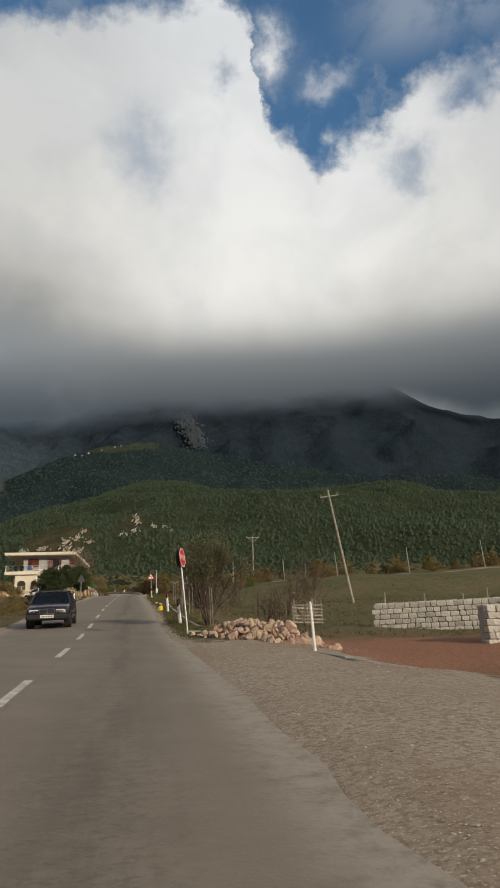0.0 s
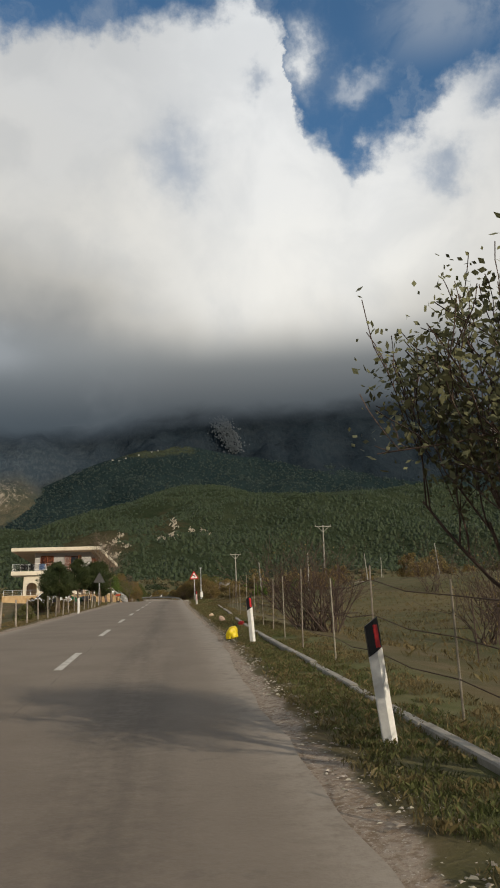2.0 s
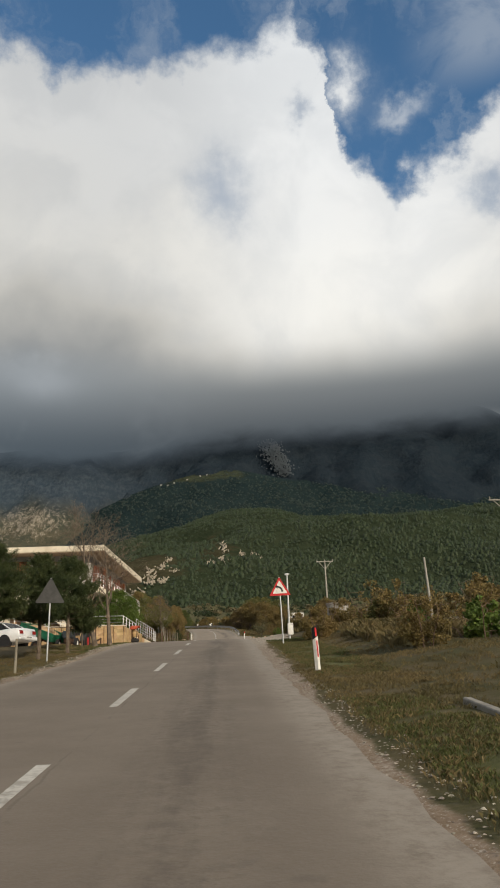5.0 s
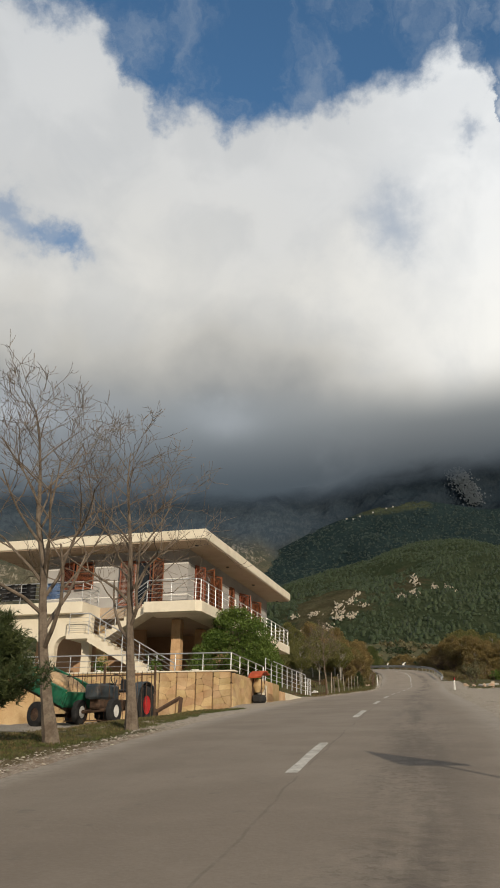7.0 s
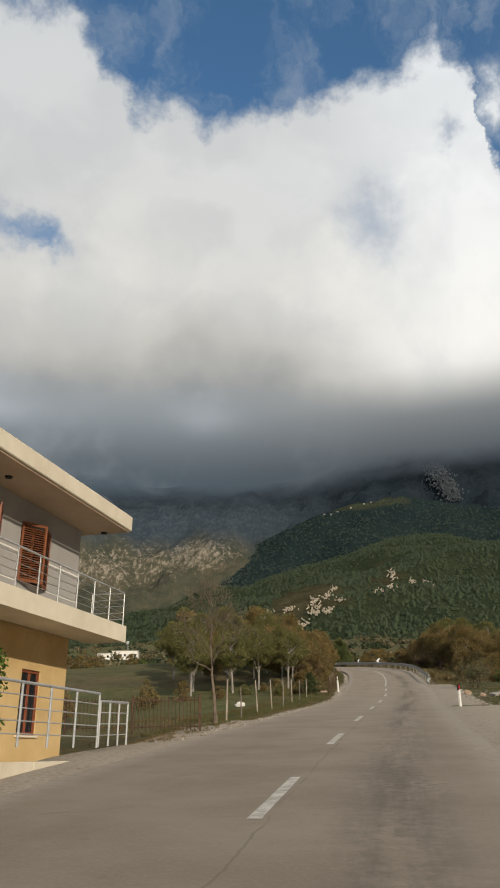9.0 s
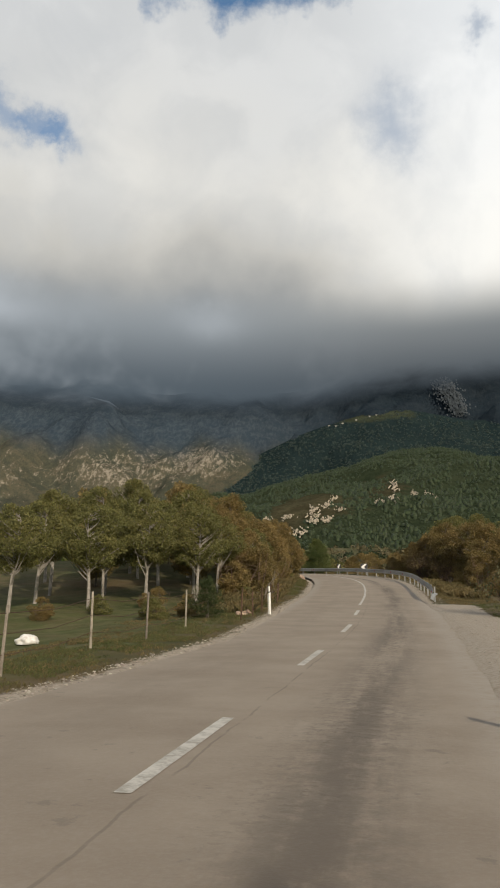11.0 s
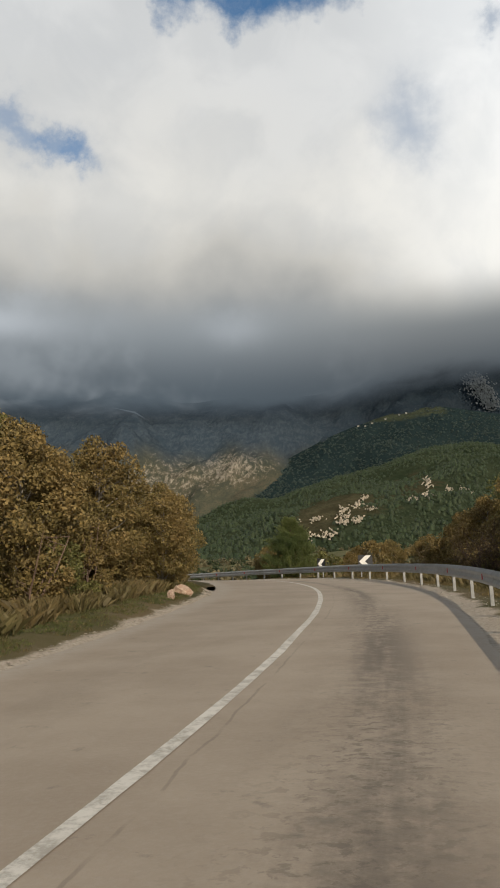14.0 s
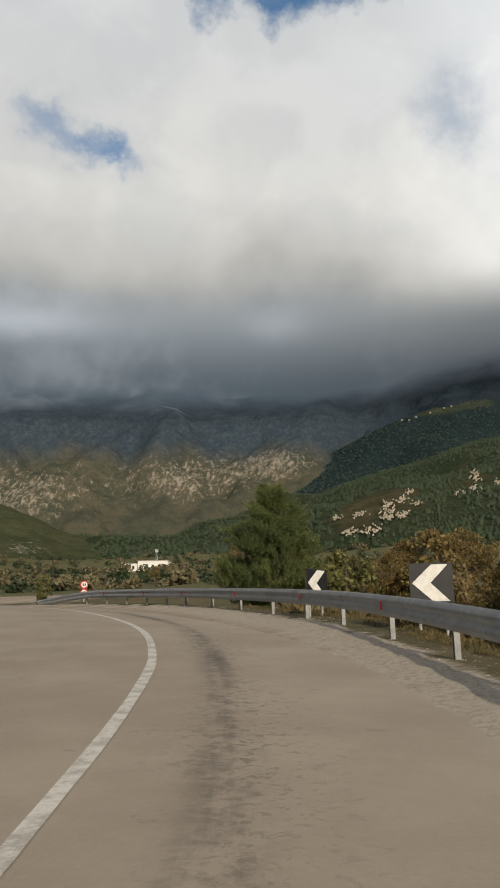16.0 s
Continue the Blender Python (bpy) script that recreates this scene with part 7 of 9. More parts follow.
def make_tractor():
    """A small old tractor with an upright grille, standing beside the terrace wall."""
    c = thing("tractor", pose(-8.95, 129.5, land1(-8.95, 129.5), 0, 0, -98), "small old blue-grey tractor with red wheel rims", "tractor")
    wheel(c, -0.65, -0.62, 0.56, 0.30, "red_paint", hub=0.5), wheel(c, -0.65, 0.62, 0.56, 0.30, "red_paint", hub=0.5)
    wheel(c, 1.0, -0.55, 0.34, 0.18, "white_paint", hub=0.5), wheel(c, 1.0, 0.55, 0.34, 0.18, "white_paint", hub=0.5)
    bm = bmesh.new()
    box(bm, (1.25, 0.46, 0.42), (0.72, 0, 0.88), bevel=0.06)
    part("bonnet", bm, M["tractor_paint"], c)
    bm = bmesh.new()
    box(bm, (1.9, 0.34, 0.30), (0.2, 0, 0.56), bevel=0.04)
    rod(bm, (-0.65, -0.6, 0.56), (-0.65, 0.6, 0.56), 0.09), rod(bm, (1.0, -0.52, 0.34), (1.0, 0.52, 0.40), 0.05)
    part("chassis", bm, M["rust"], c)
    for s in (-1, 1):
        bm = bmesh.new()
        for i in range(9):
            a = 0.2 + i * 0.28
            box(bm, (0.22, 0.32, 0.02), (-0.65 + 0.66 * math.cos(a), 0.62 * s, 0.56 + 0.66 * math.sin(a)), Matrix.Rotation(-(a - math.pi / 2), 4, "Y"))
        part("mudguard", bm, M["tractor_paint"], c)
    bm = bmesh.new()
    box(bm, (0.42, 0.44, 0.08), (-0.55, 0, 0.98), bevel=0.03), box(bm, (0.08, 0.44, 0.34), (-0.78, 0, 1.16), bevel=0.03)
    part("seat", bm, M["plastic"], c)
    bm = bmesh.new()
    rod(bm, (0.1, 0, 0.95), (-0.12, 0, 1.28), 0.02)
    n = 20
    for i in range(n):
        a, b = 6.2832 * i / n, 6.2832 * (i + 1) / n
        rod(bm, (-0.12 + 0.10 * math.sin(a), 0.19 * math.cos(a), 1.28 + 0.15 * math.sin(a)), (-0.12 + 0.10 * math.sin(b), 0.19 * math.cos(b), 1.28 + 0.15 * math.sin(b)), 0.014, n=6)
    part("steering_wheel", bm, M["plastic"], c)
    bm = bmesh.new()
    rod(bm, (0.85, 0.12, 1.05), (0.85, 0.12, 1.65), 0.03, n=10)
    part("exhaust_pipe", bm, M["rust"], c)
    t = thing("farm_trailer", pose(-11.0, 129.4, land1(-11.0, 129.4), 0, 20, -25), "green metal farm trailer tipped up and loaded with sand", "trailer")
    bm = bmesh.new()
    for y in (-0.75, 0.75):
        box(bm, (2.5, 0.05, 0.42), (0, y, 1.12), bevel=0.008)
        for k in range(6):
            box(bm, (0.05, 0.03, 0.42), (-1.15 + k * 0.46, y + math.copysign(0.04, y), 1.12))
        box(bm, (2.5, 0.09, 0.05), (0, y, 1.34), bevel=0.008)
    for x in (-1.27, 1.27):
        box(bm, (0.05, 1.45, 0.42), (x, 0, 1.12), bevel=0.008)
    box(bm, (2.5, 1.45, 0.05), (0, 0, 0.90))
    part("trailer_body", bm, M["green_metal"], t)
    bm = bmesh.new()
    bmesh.ops.create_icosphere(bm, subdivisions=3, radius=1.0)
    for v in bm.verts:
        v.co = Vector((v.co.x * 1.1, v.co.y * 0.66, 1.2 + max(v.co.z, -0.2) * 0.28 + 0.03 * noise.noise(v.co * 4)))
    part("load", bm, M["clad_stone"], t)
    bm = bmesh.new()
    box(bm, (2.3, 0.12, 0.14), (0, -0.4, 0.80)), box(bm, (2.3, 0.12, 0.14), (0, 0.4, 0.80)), rod(bm, (0.3, -0.7, 0.34), (0.3, 0.7, 0.34), 0.05), rod(bm, (-1.1, 0, 0.8), (-2.0, 0, 0.45), 0.05)
    box(bm, (0.12, 0.12, 0.5), (0.3, -0.45, 0.55)), box(bm, (0.12, 0.12, 0.5), (0.3, 0.45, 0.55))
    part("trailer_frame", bm, M["rust"], t)
    wheel(t, 0.3, -0.72, 0.36, 0.20, "rust", hub=0.5), wheel(t, 0.3, 0.72, 0.36, 0.20, "rust", hub=0.5)


def make_yard():
    make_sedan("white_car", pose(-12.3, 124.5, land1(-12.3, 124.5), 0, 3.5, 158), "car_white", "white saloon car parked in the yard")
    make_tractor()
    # dark box scraper by the wall
    x, y = -7.9, 131.6
    b = thing("loader_bucket", pose(x, y, land1(x, y), 0, 0, 10), "dark rusty loader bucket lying in the grass", "bucket")
    bm = bmesh.new()
    pts = [(-0.5, 0.0), (0.5, 0.0), (0.58, 0.2), (0.5, 0.24), (0.42, 0.05), (-0.40, 0.05), (-0.46, 0.42), (-0.54, 0.42)]
    prism(bm, pts, 0.8)
    bmesh.ops.recalc_face_normals(bm, faces=bm.faces)
    part("shell", bm, M["rust"], b)
    bm = bmesh.new()
    for s in (0.15, 0.65):
        rod(bm, (-0.48, s, 0.3), (0.35, s, 0.75), 0.04, n=6), rod(bm, (0.35, s, 0.75), (0.30, s, 0.2), 0.035, n=6)
    part("arm", bm, M["rust"], b)
    # iron gate at the near end of the wall
    g = thing("iron_gate", pose(-10.1, 128.6, land1(-10.1, 128.6), 0, 0, 4), "dark iron gate of thin upright bars", "gate")
    bm = bmesh.new()
    for z in (0.12, 1.35):
        rod(bm, (0, 0, z), (2.6, 0, z), 0.02, n=6)
    part("gate_frame", bm, M["rust"], g)
    for n in range(19):
        bm = bmesh.new()
        rod(bm, (0, 0, 0.12), (0, 0, 1.45), 0.010, n=5)
        part("bar", bm, M["rust"], g).location = (0.07 + 0.137 * n, 0, 0)
    bm = bmesh.new()
    rod(bm, (2.64, 0, -0.1), (2.64, 0, 1.6), 0.035, n=8)
    part("gate_post", bm, M["rust"], g)
    # handcart with a red canopy on a tyre base
    p = HOUSE_M @ Vector((-0.9, -3.05, 0))
    k = thing("concrete_mixer", pose(p.x, p.y, land1(p.x, p.y), 0, 0, 80), "small old mixer under a red metal cover beside the terrace wall", "machine")
    bm = bmesh.new()
    box(bm, (0.62, 0.42, 0.30), (0, 0, 0.15), bevel=0.08)
    part("base", bm, M["rubber"], k)
    bm = bmesh.new()
    for s in (-1, 1):
        rod(bm, (-0.22, 0.17 * s, 0.25), (-0.10, 0.17 * s, 1.0), 0.022), rod(bm, (0.24, 0.17 * s, 0.25), (0.12, 0.17 * s, 0.95), 0.022)
        rod(bm, (-0.20, 0.17 * s, 0.5), (0.22, 0.17 * s, 0.55), 0.018)
    part("stand", bm, M["rust"], k)
    bm = bmesh.new()
    rod(bm, (0, 0, 0.38), (0, 0, 0.62), 0.16, 0.24, 16), rod(bm, (0, 0, 0.62), (0, 0, 0.86), 0.24, 0.14, 16)
    part("drum", bm, M["clad_stone"], k)
    bm = bmesh.new()
    pts = [(-0.46, 0.93), (-0.30, 1.06), (-0.05, 1.16), (0.25, 1.18), (0.52, 1.06), (0.50, 1.02), (0.24, 1.12), (-0.05, 1.10), (-0.28, 1.00), (-0.44, 0.88)]
    prism(bm, pts, 0.5, Matrix.Translation((0, -0.25, 0)))
    bmesh.ops.recalc_face_normals(bm, faces=bm.faces)
    part("cover", bm, M["orange_paint"], k, "curved orange-red cover")


make_house()
make_terrace()
make_yard()
make_sedan("dark_car", Matrix.Translation((-3.2, 47.0, float(rise(47.0)) + 0.03)) @ Euler((0, 0, radians(-90))).to_matrix().to_4x4() @ Matrix.Rotation(radians(5.3), 4, "Y"), "car_dark", "dark aubergine saloon car coming down the opposite lane")

# ---------------------------------------------------------------- road furniture


def road_point(y, offset):
    c = Vector((float(centre(y)), y))
    d = Vector((float(centre(y + 0.5) - centre(y - 0.5)), 1.0)).normalized()
    p = c + Vector((d.y, -d.x)) * offset
    return p, math.degrees(math.atan2(d.y, d.x)) - 90.0


def make_guard_rail():
    root = thing("guard_rail", pose(0, 0, 0), "galvanised steel guard rail on the outside of the bend", "guard rail")
    ys = list(np.arange(199.4, 240, 1.0)) + list(np.arange(240, 257.3, 0.6))
    profile = [(0.0, -0.155), (-0.012, -0.150), (-0.020, -0.13), (-0.060, -0.095), (-0.066, -0.075), (-0.060, -0.055), (-0.022, -0.018), (-0.018, 0.0), (-0.022, 0.018), (-0.060, 0.055), (-0.066, 0.075), (-0.060, 0.095), (-0.020, 0.13), (-0.012, 0.150), (0.0, 0.155)]
    bm = bmesh.new()
    rings = []
    for y in ys:
        drop = 0.22 * max(0.0, 1 - (y - 199.4) / 2.0) ** 2 + 0.42 * max(0.0, (y - 252.5) / 4.5) ** 1.5
        p, turn = road_point(y, 3.30)
        side = Matrix.Rotation(radians(turn), 3, "Z") @ Vector((1, 0, 0))
        z = float(rise(y)) + 0.60 - drop
        rings.append([bm.verts.new((p.x + side.x * a, p.y + side.y * a, z + b)) for a, b in profile])
    for a, b in zip(rings, rings[1:]):
        for i in range(len(a) - 1):
            bm.faces.new((a[i], b[i], b[i + 1], a[i + 1]))
    bmesh.ops.solidify(bm, geom=bm.faces[:], thickness=0.004)
    smooth(part("beam", bm, M["zinc"], root, "long rolled steel beam"))
    bm = bmesh.new()
    for s in (-0.045, 0.045):
        box(bm, (0.07, 0.010, 1.25), (0, s * 0.7, 0.10))
    box(bm, (0.010, 0.056, 1.25), (0.03, 0, 0.10))
    post = bpy.data.meshes.new("rail_post")
    bm.to_mesh(post), bm.free()
    post.materials.append(M["zinc_dull"])
    bm = bmesh.new()
    box(bm, (0.012, 0.09, 0.12), (-0.075, 0, 0.0), bevel=0.004)
    eye = bpy.data.meshes.new("reflector")
    bm.to_mesh(eye), bm.free()
    eye.materials.append(M["red_paint"])
    y = 199.9
    n = 0
    while y < 254:
        p, turn = road_point(y, 3.38)
        share("rail_post", post, root, pose(p.x, p.y, float(rise(y)), 0, 0, turn))
        if n % 2 == 0:
            q, _ = road_point(y, 3.30)
            share("reflector", eye, root, pose(q.x, q.y, float(rise(y)) + 0.60 - 0.22 * max(0.0, 1 - (y - 199.4) / 2.0) ** 2, 0, 0, turn))
        y += 2.55 if y < 222 else 2.35 if y < 236 else 1.9 if y < 246 else 1.4
        n += 1
    # crumpled end piece
    bm = bmesh.new()
    p, turn = road_point(199.3, 3.32)
    z = float(rise(199.3))
    for k in range(7):
        a = k * 0.42
        rod(bm, (p.x - 0.10 + 0.10 * math.cos(a), p.y - 0.05 * k, z + 0.42 + 0.09 * math.sin(a) - 0.045 * k), (p.x + 0.05 + 0.10 * math.cos(a + 0.4), p.y - 0.05 * (k + 1), z + 0.36 + 0.09 * math.sin(a + 0.4) - 0.045 * k), 0.05, 0.04, 6)
    part("end_piece", bm, M["zinc"], root, "bent and crumpled end of the beam")


def chevron_sign(x, y, turn, w, h, z):
    base = land1(x, y)
    t = thing("chevron_sign", pose(x, y, base, 0, 0, turn), "black road sign with one white chevron arrow", "road sign", "chevron signs")
    bm = bmesh.new()
    box(bm, (w, 0.02, h), (0, 0, z - base), bevel=0.004)
    board = part("board", bm, M["black_paint"], t)
    bm = bmesh.new()
    a = w * 0.5
    pts = [(-0.44 * w, 0.0), (0.02 * w, 0.46 * h), (0.40 * w, 0.46 * h), (-0.02 * w, 0.0), (0.40 * w, -0.46 * h), (0.02 * w, -0.46 * h)]
    prism(bm, pts, 0.004, Matrix.Translation((0, -0.0145, z - base)))
    bmesh.ops.recalc_face_normals(bm, faces=bm.faces)
    part("chevron", bm, M["white_paint"], board, "white reflective arrow")
    for s in (-0.3 * w, 0.3 * w):
        bm = bmesh.new()
        rod(bm, (s, 0.04, -0.3), (s, 0.04, z - base + h * 0.4), 0.024, n=8)
        part("post", bm, M["zinc"], t)


M["sign_back"] = material("dull_grey_metal", (0.045, 0.045, 0.044), (0.075, 0.075, 0.072), 6, 0.6, 0.05, 40)


def triangle_sign(x, y, turn, tall, size, lean, front, label):
    base = land1(x, y)
    t = thing("warning_sign", pose(x, y, base, 0, lean, turn), label, "road sign")
    bm = bmesh.new()
    rod(bm, (0, 0.03, -0.3), (0, 0.03, tall), 0.028, n=10)
    part("post", bm, M["zinc"], t)
    h = size * 0.866
    outer = rounded([(-size / 2, 0), (size / 2, 0), (0, h)], size * 0.07)
    zc = tall - h * 0.98
    bm = bmesh.new()
    prism(bm, outer, 0.006, Matrix.Translation((0, -0.006, zc)))
    bmesh.ops.recalc_face_normals(bm, faces=bm.faces)
    plate = part("plate", bm, M["sign_back"] if not front else M["red_paint"], t, "" if front else "bare grey metal back")
    if front:
        s = 0.70
        inner = rounded([(-size / 2 * s, h * 0.115), (size / 2 * s, h * 0.115), (0, h * (0.115 + s))], size * 0.04)
        bm = bmesh.new()
        prism(bm, inner, 0.003, Matrix.Translation((0, -0.0095, zc)))
        bmesh.ops.recalc_face_normals(bm, faces=bm.faces)
        part("field", bm, M["white_paint"], plate)
        bm = bmesh.new()
        path, w = [], size * 0.040
        for k in range(9):
            a = k / 8 * 1.5
            path.append((size * (0.11 - 0.24 * (1 - math.cos(a))), h * 0.20 + size * 0.24 * math.sin(a)))
        left, right = [], []
        for k, p in enumerate(path):
            a, b = path[max(k - 1, 0)], path[min(k + 1, 8)]
            d = Vector((b[0] - a[0], b[1] - a[1])).normalized()
            left.append((p[0] - d.y * w, p[1] + d.x * w)), right.append((p[0] + d.y * w, p[1] - d.x * w))
        prism(bm, left + right[::-1], 0.002, Matrix.Translation((0, -0.012, zc)))
        tip = path[-1]
        prism(bm, [(tip[0] + 0.01, tip[1] + w * 2.1), (tip[0] - size * 0.12, tip[1]), (tip[0] + 0.01, tip[1] - w * 2.1)], 0.002, Matrix.Translation((0, -0.0122, zc)))
        bmesh.ops.recalc_face_normals(bm, faces=bm.faces)
        part("arrow", bm, M["black_paint"], plate, "black bent arrow")
    bm = bmesh.new()
    for z in (zc + h * 0.25, zc + h * 0.62):
        box(bm, (0.10, 0.03, 0.03), (0, 0.015, z))
    part("clamp", bm, M["zinc"], t)


def stop_sign():
    x, y = 1.74, 38.2
    base = land1(x, y)
    t = thing("stop_sign", pose(x, y, base, -2.5, -4.0, 0), "leaning red octagonal stop sign on a thin grey metal post", "road sign")
    bm = bmesh.new()
    rod(bm, (0, 0, -0.3), (0, 0, 2.62), 0.026, n=10)
    part("post", bm, M["zinc"], t)
    r = 0.32
    octagon = [(r * math.cos(math.pi / 8 + k * math.pi / 4), r * math.sin(math.pi / 8 + k * math.pi / 4)) for k in range(8)]
    for turn, mat, front in ((69, "red_paint", True), (67, "black_paint", False)):
        m = Matrix.Translation((0.06 if front else -0.05, -0.04 if front else 0.05, 2.42)) @ Matrix.Rotation(radians(turn), 4, "Z")
        bm = bmesh.new()
        prism(bm, octagon, 0.006, m)
        bmesh.ops.recalc_face_normals(bm, faces=bm.faces)
        plate = part("plate", bm, M[mat], t, "red octagonal plate" if front else "dark back of a second plate")
        if not front:
            continue
        bm = bmesh.new()
        for k in range(8):
            a, b = octagon[k], octagon[(k + 1) % 8]
            q = 0.90
            prism(bm, [(a[0] * 0.985, a[1] * 0.985), (b[0] * 0.985, b[1] * 0.985), (b[0] * q, b[1] * q), (a[0] * q, a[1] * q)], 0.002, m @ Matrix.Translation((0, -0.003, 0)))
        bmesh.ops.recalc_face_normals(bm, faces=bm.faces)
        part("rim", bm, M["white_paint"], plate)
        text = bpy.data.curves.new("lettering", "FONT")
        text.body, text.size, text.align_x, text.align_y, text.extrude = "STOP", 0.232, "CENTER", "CENTER", 0.001
        ob = new("lettering", text)
        dg = bpy.context.evaluated_depsgraph_get()
        mesh = bpy.data.meshes.new_from_object(ob.evaluated_get(dg))
        bpy.data.objects.remove(ob)
        mesh.materials.clear()
        mesh.materials.append(M["white_paint"])
        share("lettering", mesh, plate, m @ Matrix.Translation((0, -0.005, 0)) @ Matrix.Rotation(math.pi / 2, 4, "X"))


def delineator(x, y, tall, top, lean=0.0, lean2=0.0, stripe=False, label="white plastic roadside marker post"):
    t = thing("marker_post", pose(x, y, land1(x, y), lean2, lean, 0), label, "marker post", "marker posts")
    outline = [(-0.06, 0.0), (0.0, -0.05), (0.06, 0.0), (0.06, 0.04), (-0.06, 0.04)]

    def piece(name, z0, z1, mat, slope=0.0):
        bm = bmesh.new()
        low = [bm.verts.new((a, b, z0 + (slope * a if z0 > 0 else 0))) for a, b in outline]
        high = [bm.verts.new((a, b, z1 + slope * a)) for a, b in outline]
        bm.faces.new(list(reversed(low))), bm.faces.new(high)
        for i in range(5):
            bm.faces.new((low[i], low[(i + 1) % 5], high[(i + 1) % 5], high[i]))
        bmesh.ops.recalc_face_normals(bm, faces=bm.faces)
        return part(name, bm, mat, t)

    if top:
        piece("body", -0.15, tall * 0.74, M["white_paint"], 0.6)
        piece("head", tall * 0.745, tall, M["black_paint"], 0.6)
        bm = bmesh.new()
        box(bm, (0.05, 0.012, tall * 0.19), (0.018, -0.040, tall * 0.87), Matrix.Rotation(0.69, 4, "Z"))
        part("reflector", bm, M["red_paint"], t, "red reflector")
    elif stripe is None:
        piece("body", -0.15, tall * 0.76, M["white_paint"], 0.5)
        bm = bmesh.new()
        rod(bm, (0.01, 0, tall * 0.76), (0.01, 0, tall * 0.81), 0.03, n=8)
        part("neck", bm, M["black_paint"], t)
        bm = bmesh.new()
        rod(bm, (0.01, 0, tall * 0.81), (0.01, 0, tall), 0.034, n=8)
        part("cap", bm, M["white_paint"], t)
    else:
        piece("body", -0.15, tall, M["white_paint"], 0.5)
    if stripe:
        bm = bmesh.new()
        box(bm, (0.035, 0.010, tall * 0.36), (0.026, -0.036, tall * 0.50), Matrix.Rotation(0.69, 4, "Z"))
        part("stripe", bm, M["red_paint"], t)


def pole(name, x, y, tall, r, lean=(0, 0), cross=0.0, brace=False, mat="wood_grey", label="", category="utility pole", group=""):
    t = thing(name, pose(x, y, land1(x, y), lean[1], lean[0], 0), label, category, group)
    bm = bmesh.new()
    rod(bm, (0, 0, -0.3), (0, 0, tall), r, r * 0.7, 10)
    part("shaft", bm, M[mat], t)
    if cross:
        bm = bmesh.new()
        box(bm, (cross, 0.08, 0.09), (0, -0.06, tall - (0.12 if brace else 0.55)), bevel=0.01)
        part("crossarm", bm, M[mat], t)
        for s in (-0.46, 0, 0.46):
            bm = bmesh.new()
            rod(bm, (s * cross, -0.06, tall - (0.07 if brace else 0.5)), (s * cross, -0.06, tall + (0.10 if brace else -0.3)), 0.035, 0.02, 8)
            part("insulator", bm, M["concrete"], t)
        if brace:
            bm = bmesh.new()
            for s in (-1, 1):
                rod(bm, (0.05 * s, -0.05, tall - 0.75), (0.36 * cross * s, -0.05, tall - 0.14), 0.03, n=6)
            part("brace", bm, M[mat], t)
    return t


def fence_line(posts, tall, wires=3, mat="wood_grey", label="", category="fence", r=0.032, tops=None):
    """Posts with sagging wires."""
    x0, y0 = posts[0][:2]
    root = thing("wire_fence", pose(0, 0, 0), label, category)
    rng = random.Random(int(x0 * 10 + y0))
    tips = []
    for n, (x, y) in enumerate(posts):
        h = tall * rng.uniform(0.88, 1.12)
        z = land1(x, y)
        bm = bmesh.new()
        dx, dy = rng.uniform(-0.07, 0.07), rng.uniform(-0.05, 0.05)
        rod(bm, (x, y, z - 0.2), (x + dx, y + dy, z + h), r, r * 0.85, 7)
        part("post", bm, M[mat], root)
        tips.append((x, y, z, h, dx, dy))
    for k in range(wires):
        f = (k + 1) / (wires + 0.4)
        bm = bmesh.new()
        for a, b in zip(tips, tips[1:]):
            p = Vector((a[0] + a[4] * f, a[1] + a[5] * f, a[2] + a[3] * f))
            q = Vector((b[0] + b[4] * f, b[1] + b[5] * f, b[2] + b[3] * f))
            mid = (p + q) / 2 - Vector((0, 0, 0.02 * (q - p).length))
            rod(bm, p, mid, 0.006, n=4, caps=False), rod(bm, mid, q, 0.006, n=4, caps=False)
        part("wire", bm, M["rust"], root)
    return root


# ---------------------------------------------------------------- stones


def stone_mesh(seed, sub=2, rough=0.22, flat=0.8):
    rng = random.Random(seed)
    bm = bmesh.new()
    bmesh.ops.create_icosphere(bm, subdivisions=sub, radius=1.0)
    for _ in range(7):
        n = Vector((rng.gauss(0, 1), rng.gauss(0, 1), rng.gauss(0, 1))).normalized()
        d = rng.uniform(0.50, 0.85)
        for v in bm.verts:
            over = v.co.dot(n) - d
            if over > 0:
                v.co -= n * over
    for v in bm.verts:
        v.co *= 1 + rough * noise.noise(v.co * 1.6 + Vector((seed, 0, 0)))
        v.co.z *= flat
    mesh = bpy.data.meshes.new("stone")
    bm.to_mesh(mesh), bm.free()
    mesh.materials.append(M["stone"])
    return mesh


STONES = [stone_mesh(k) for k in range(8)]


def put_stone(parent, x, y, z, s, rng, name="stone"):
    m = Matrix.LocRotScale((x, y, z), Euler((rng.uniform(0, 6.3), rng.uniform(0, 6.3), rng.uniform(0, 6.3))), (s * rng.uniform(0.8, 1.3), s * rng.uniform(0.7, 1.1), s * rng.uniform(0.6, 1.0)))
    return share(name, rng.choice(STONES), parent, m)


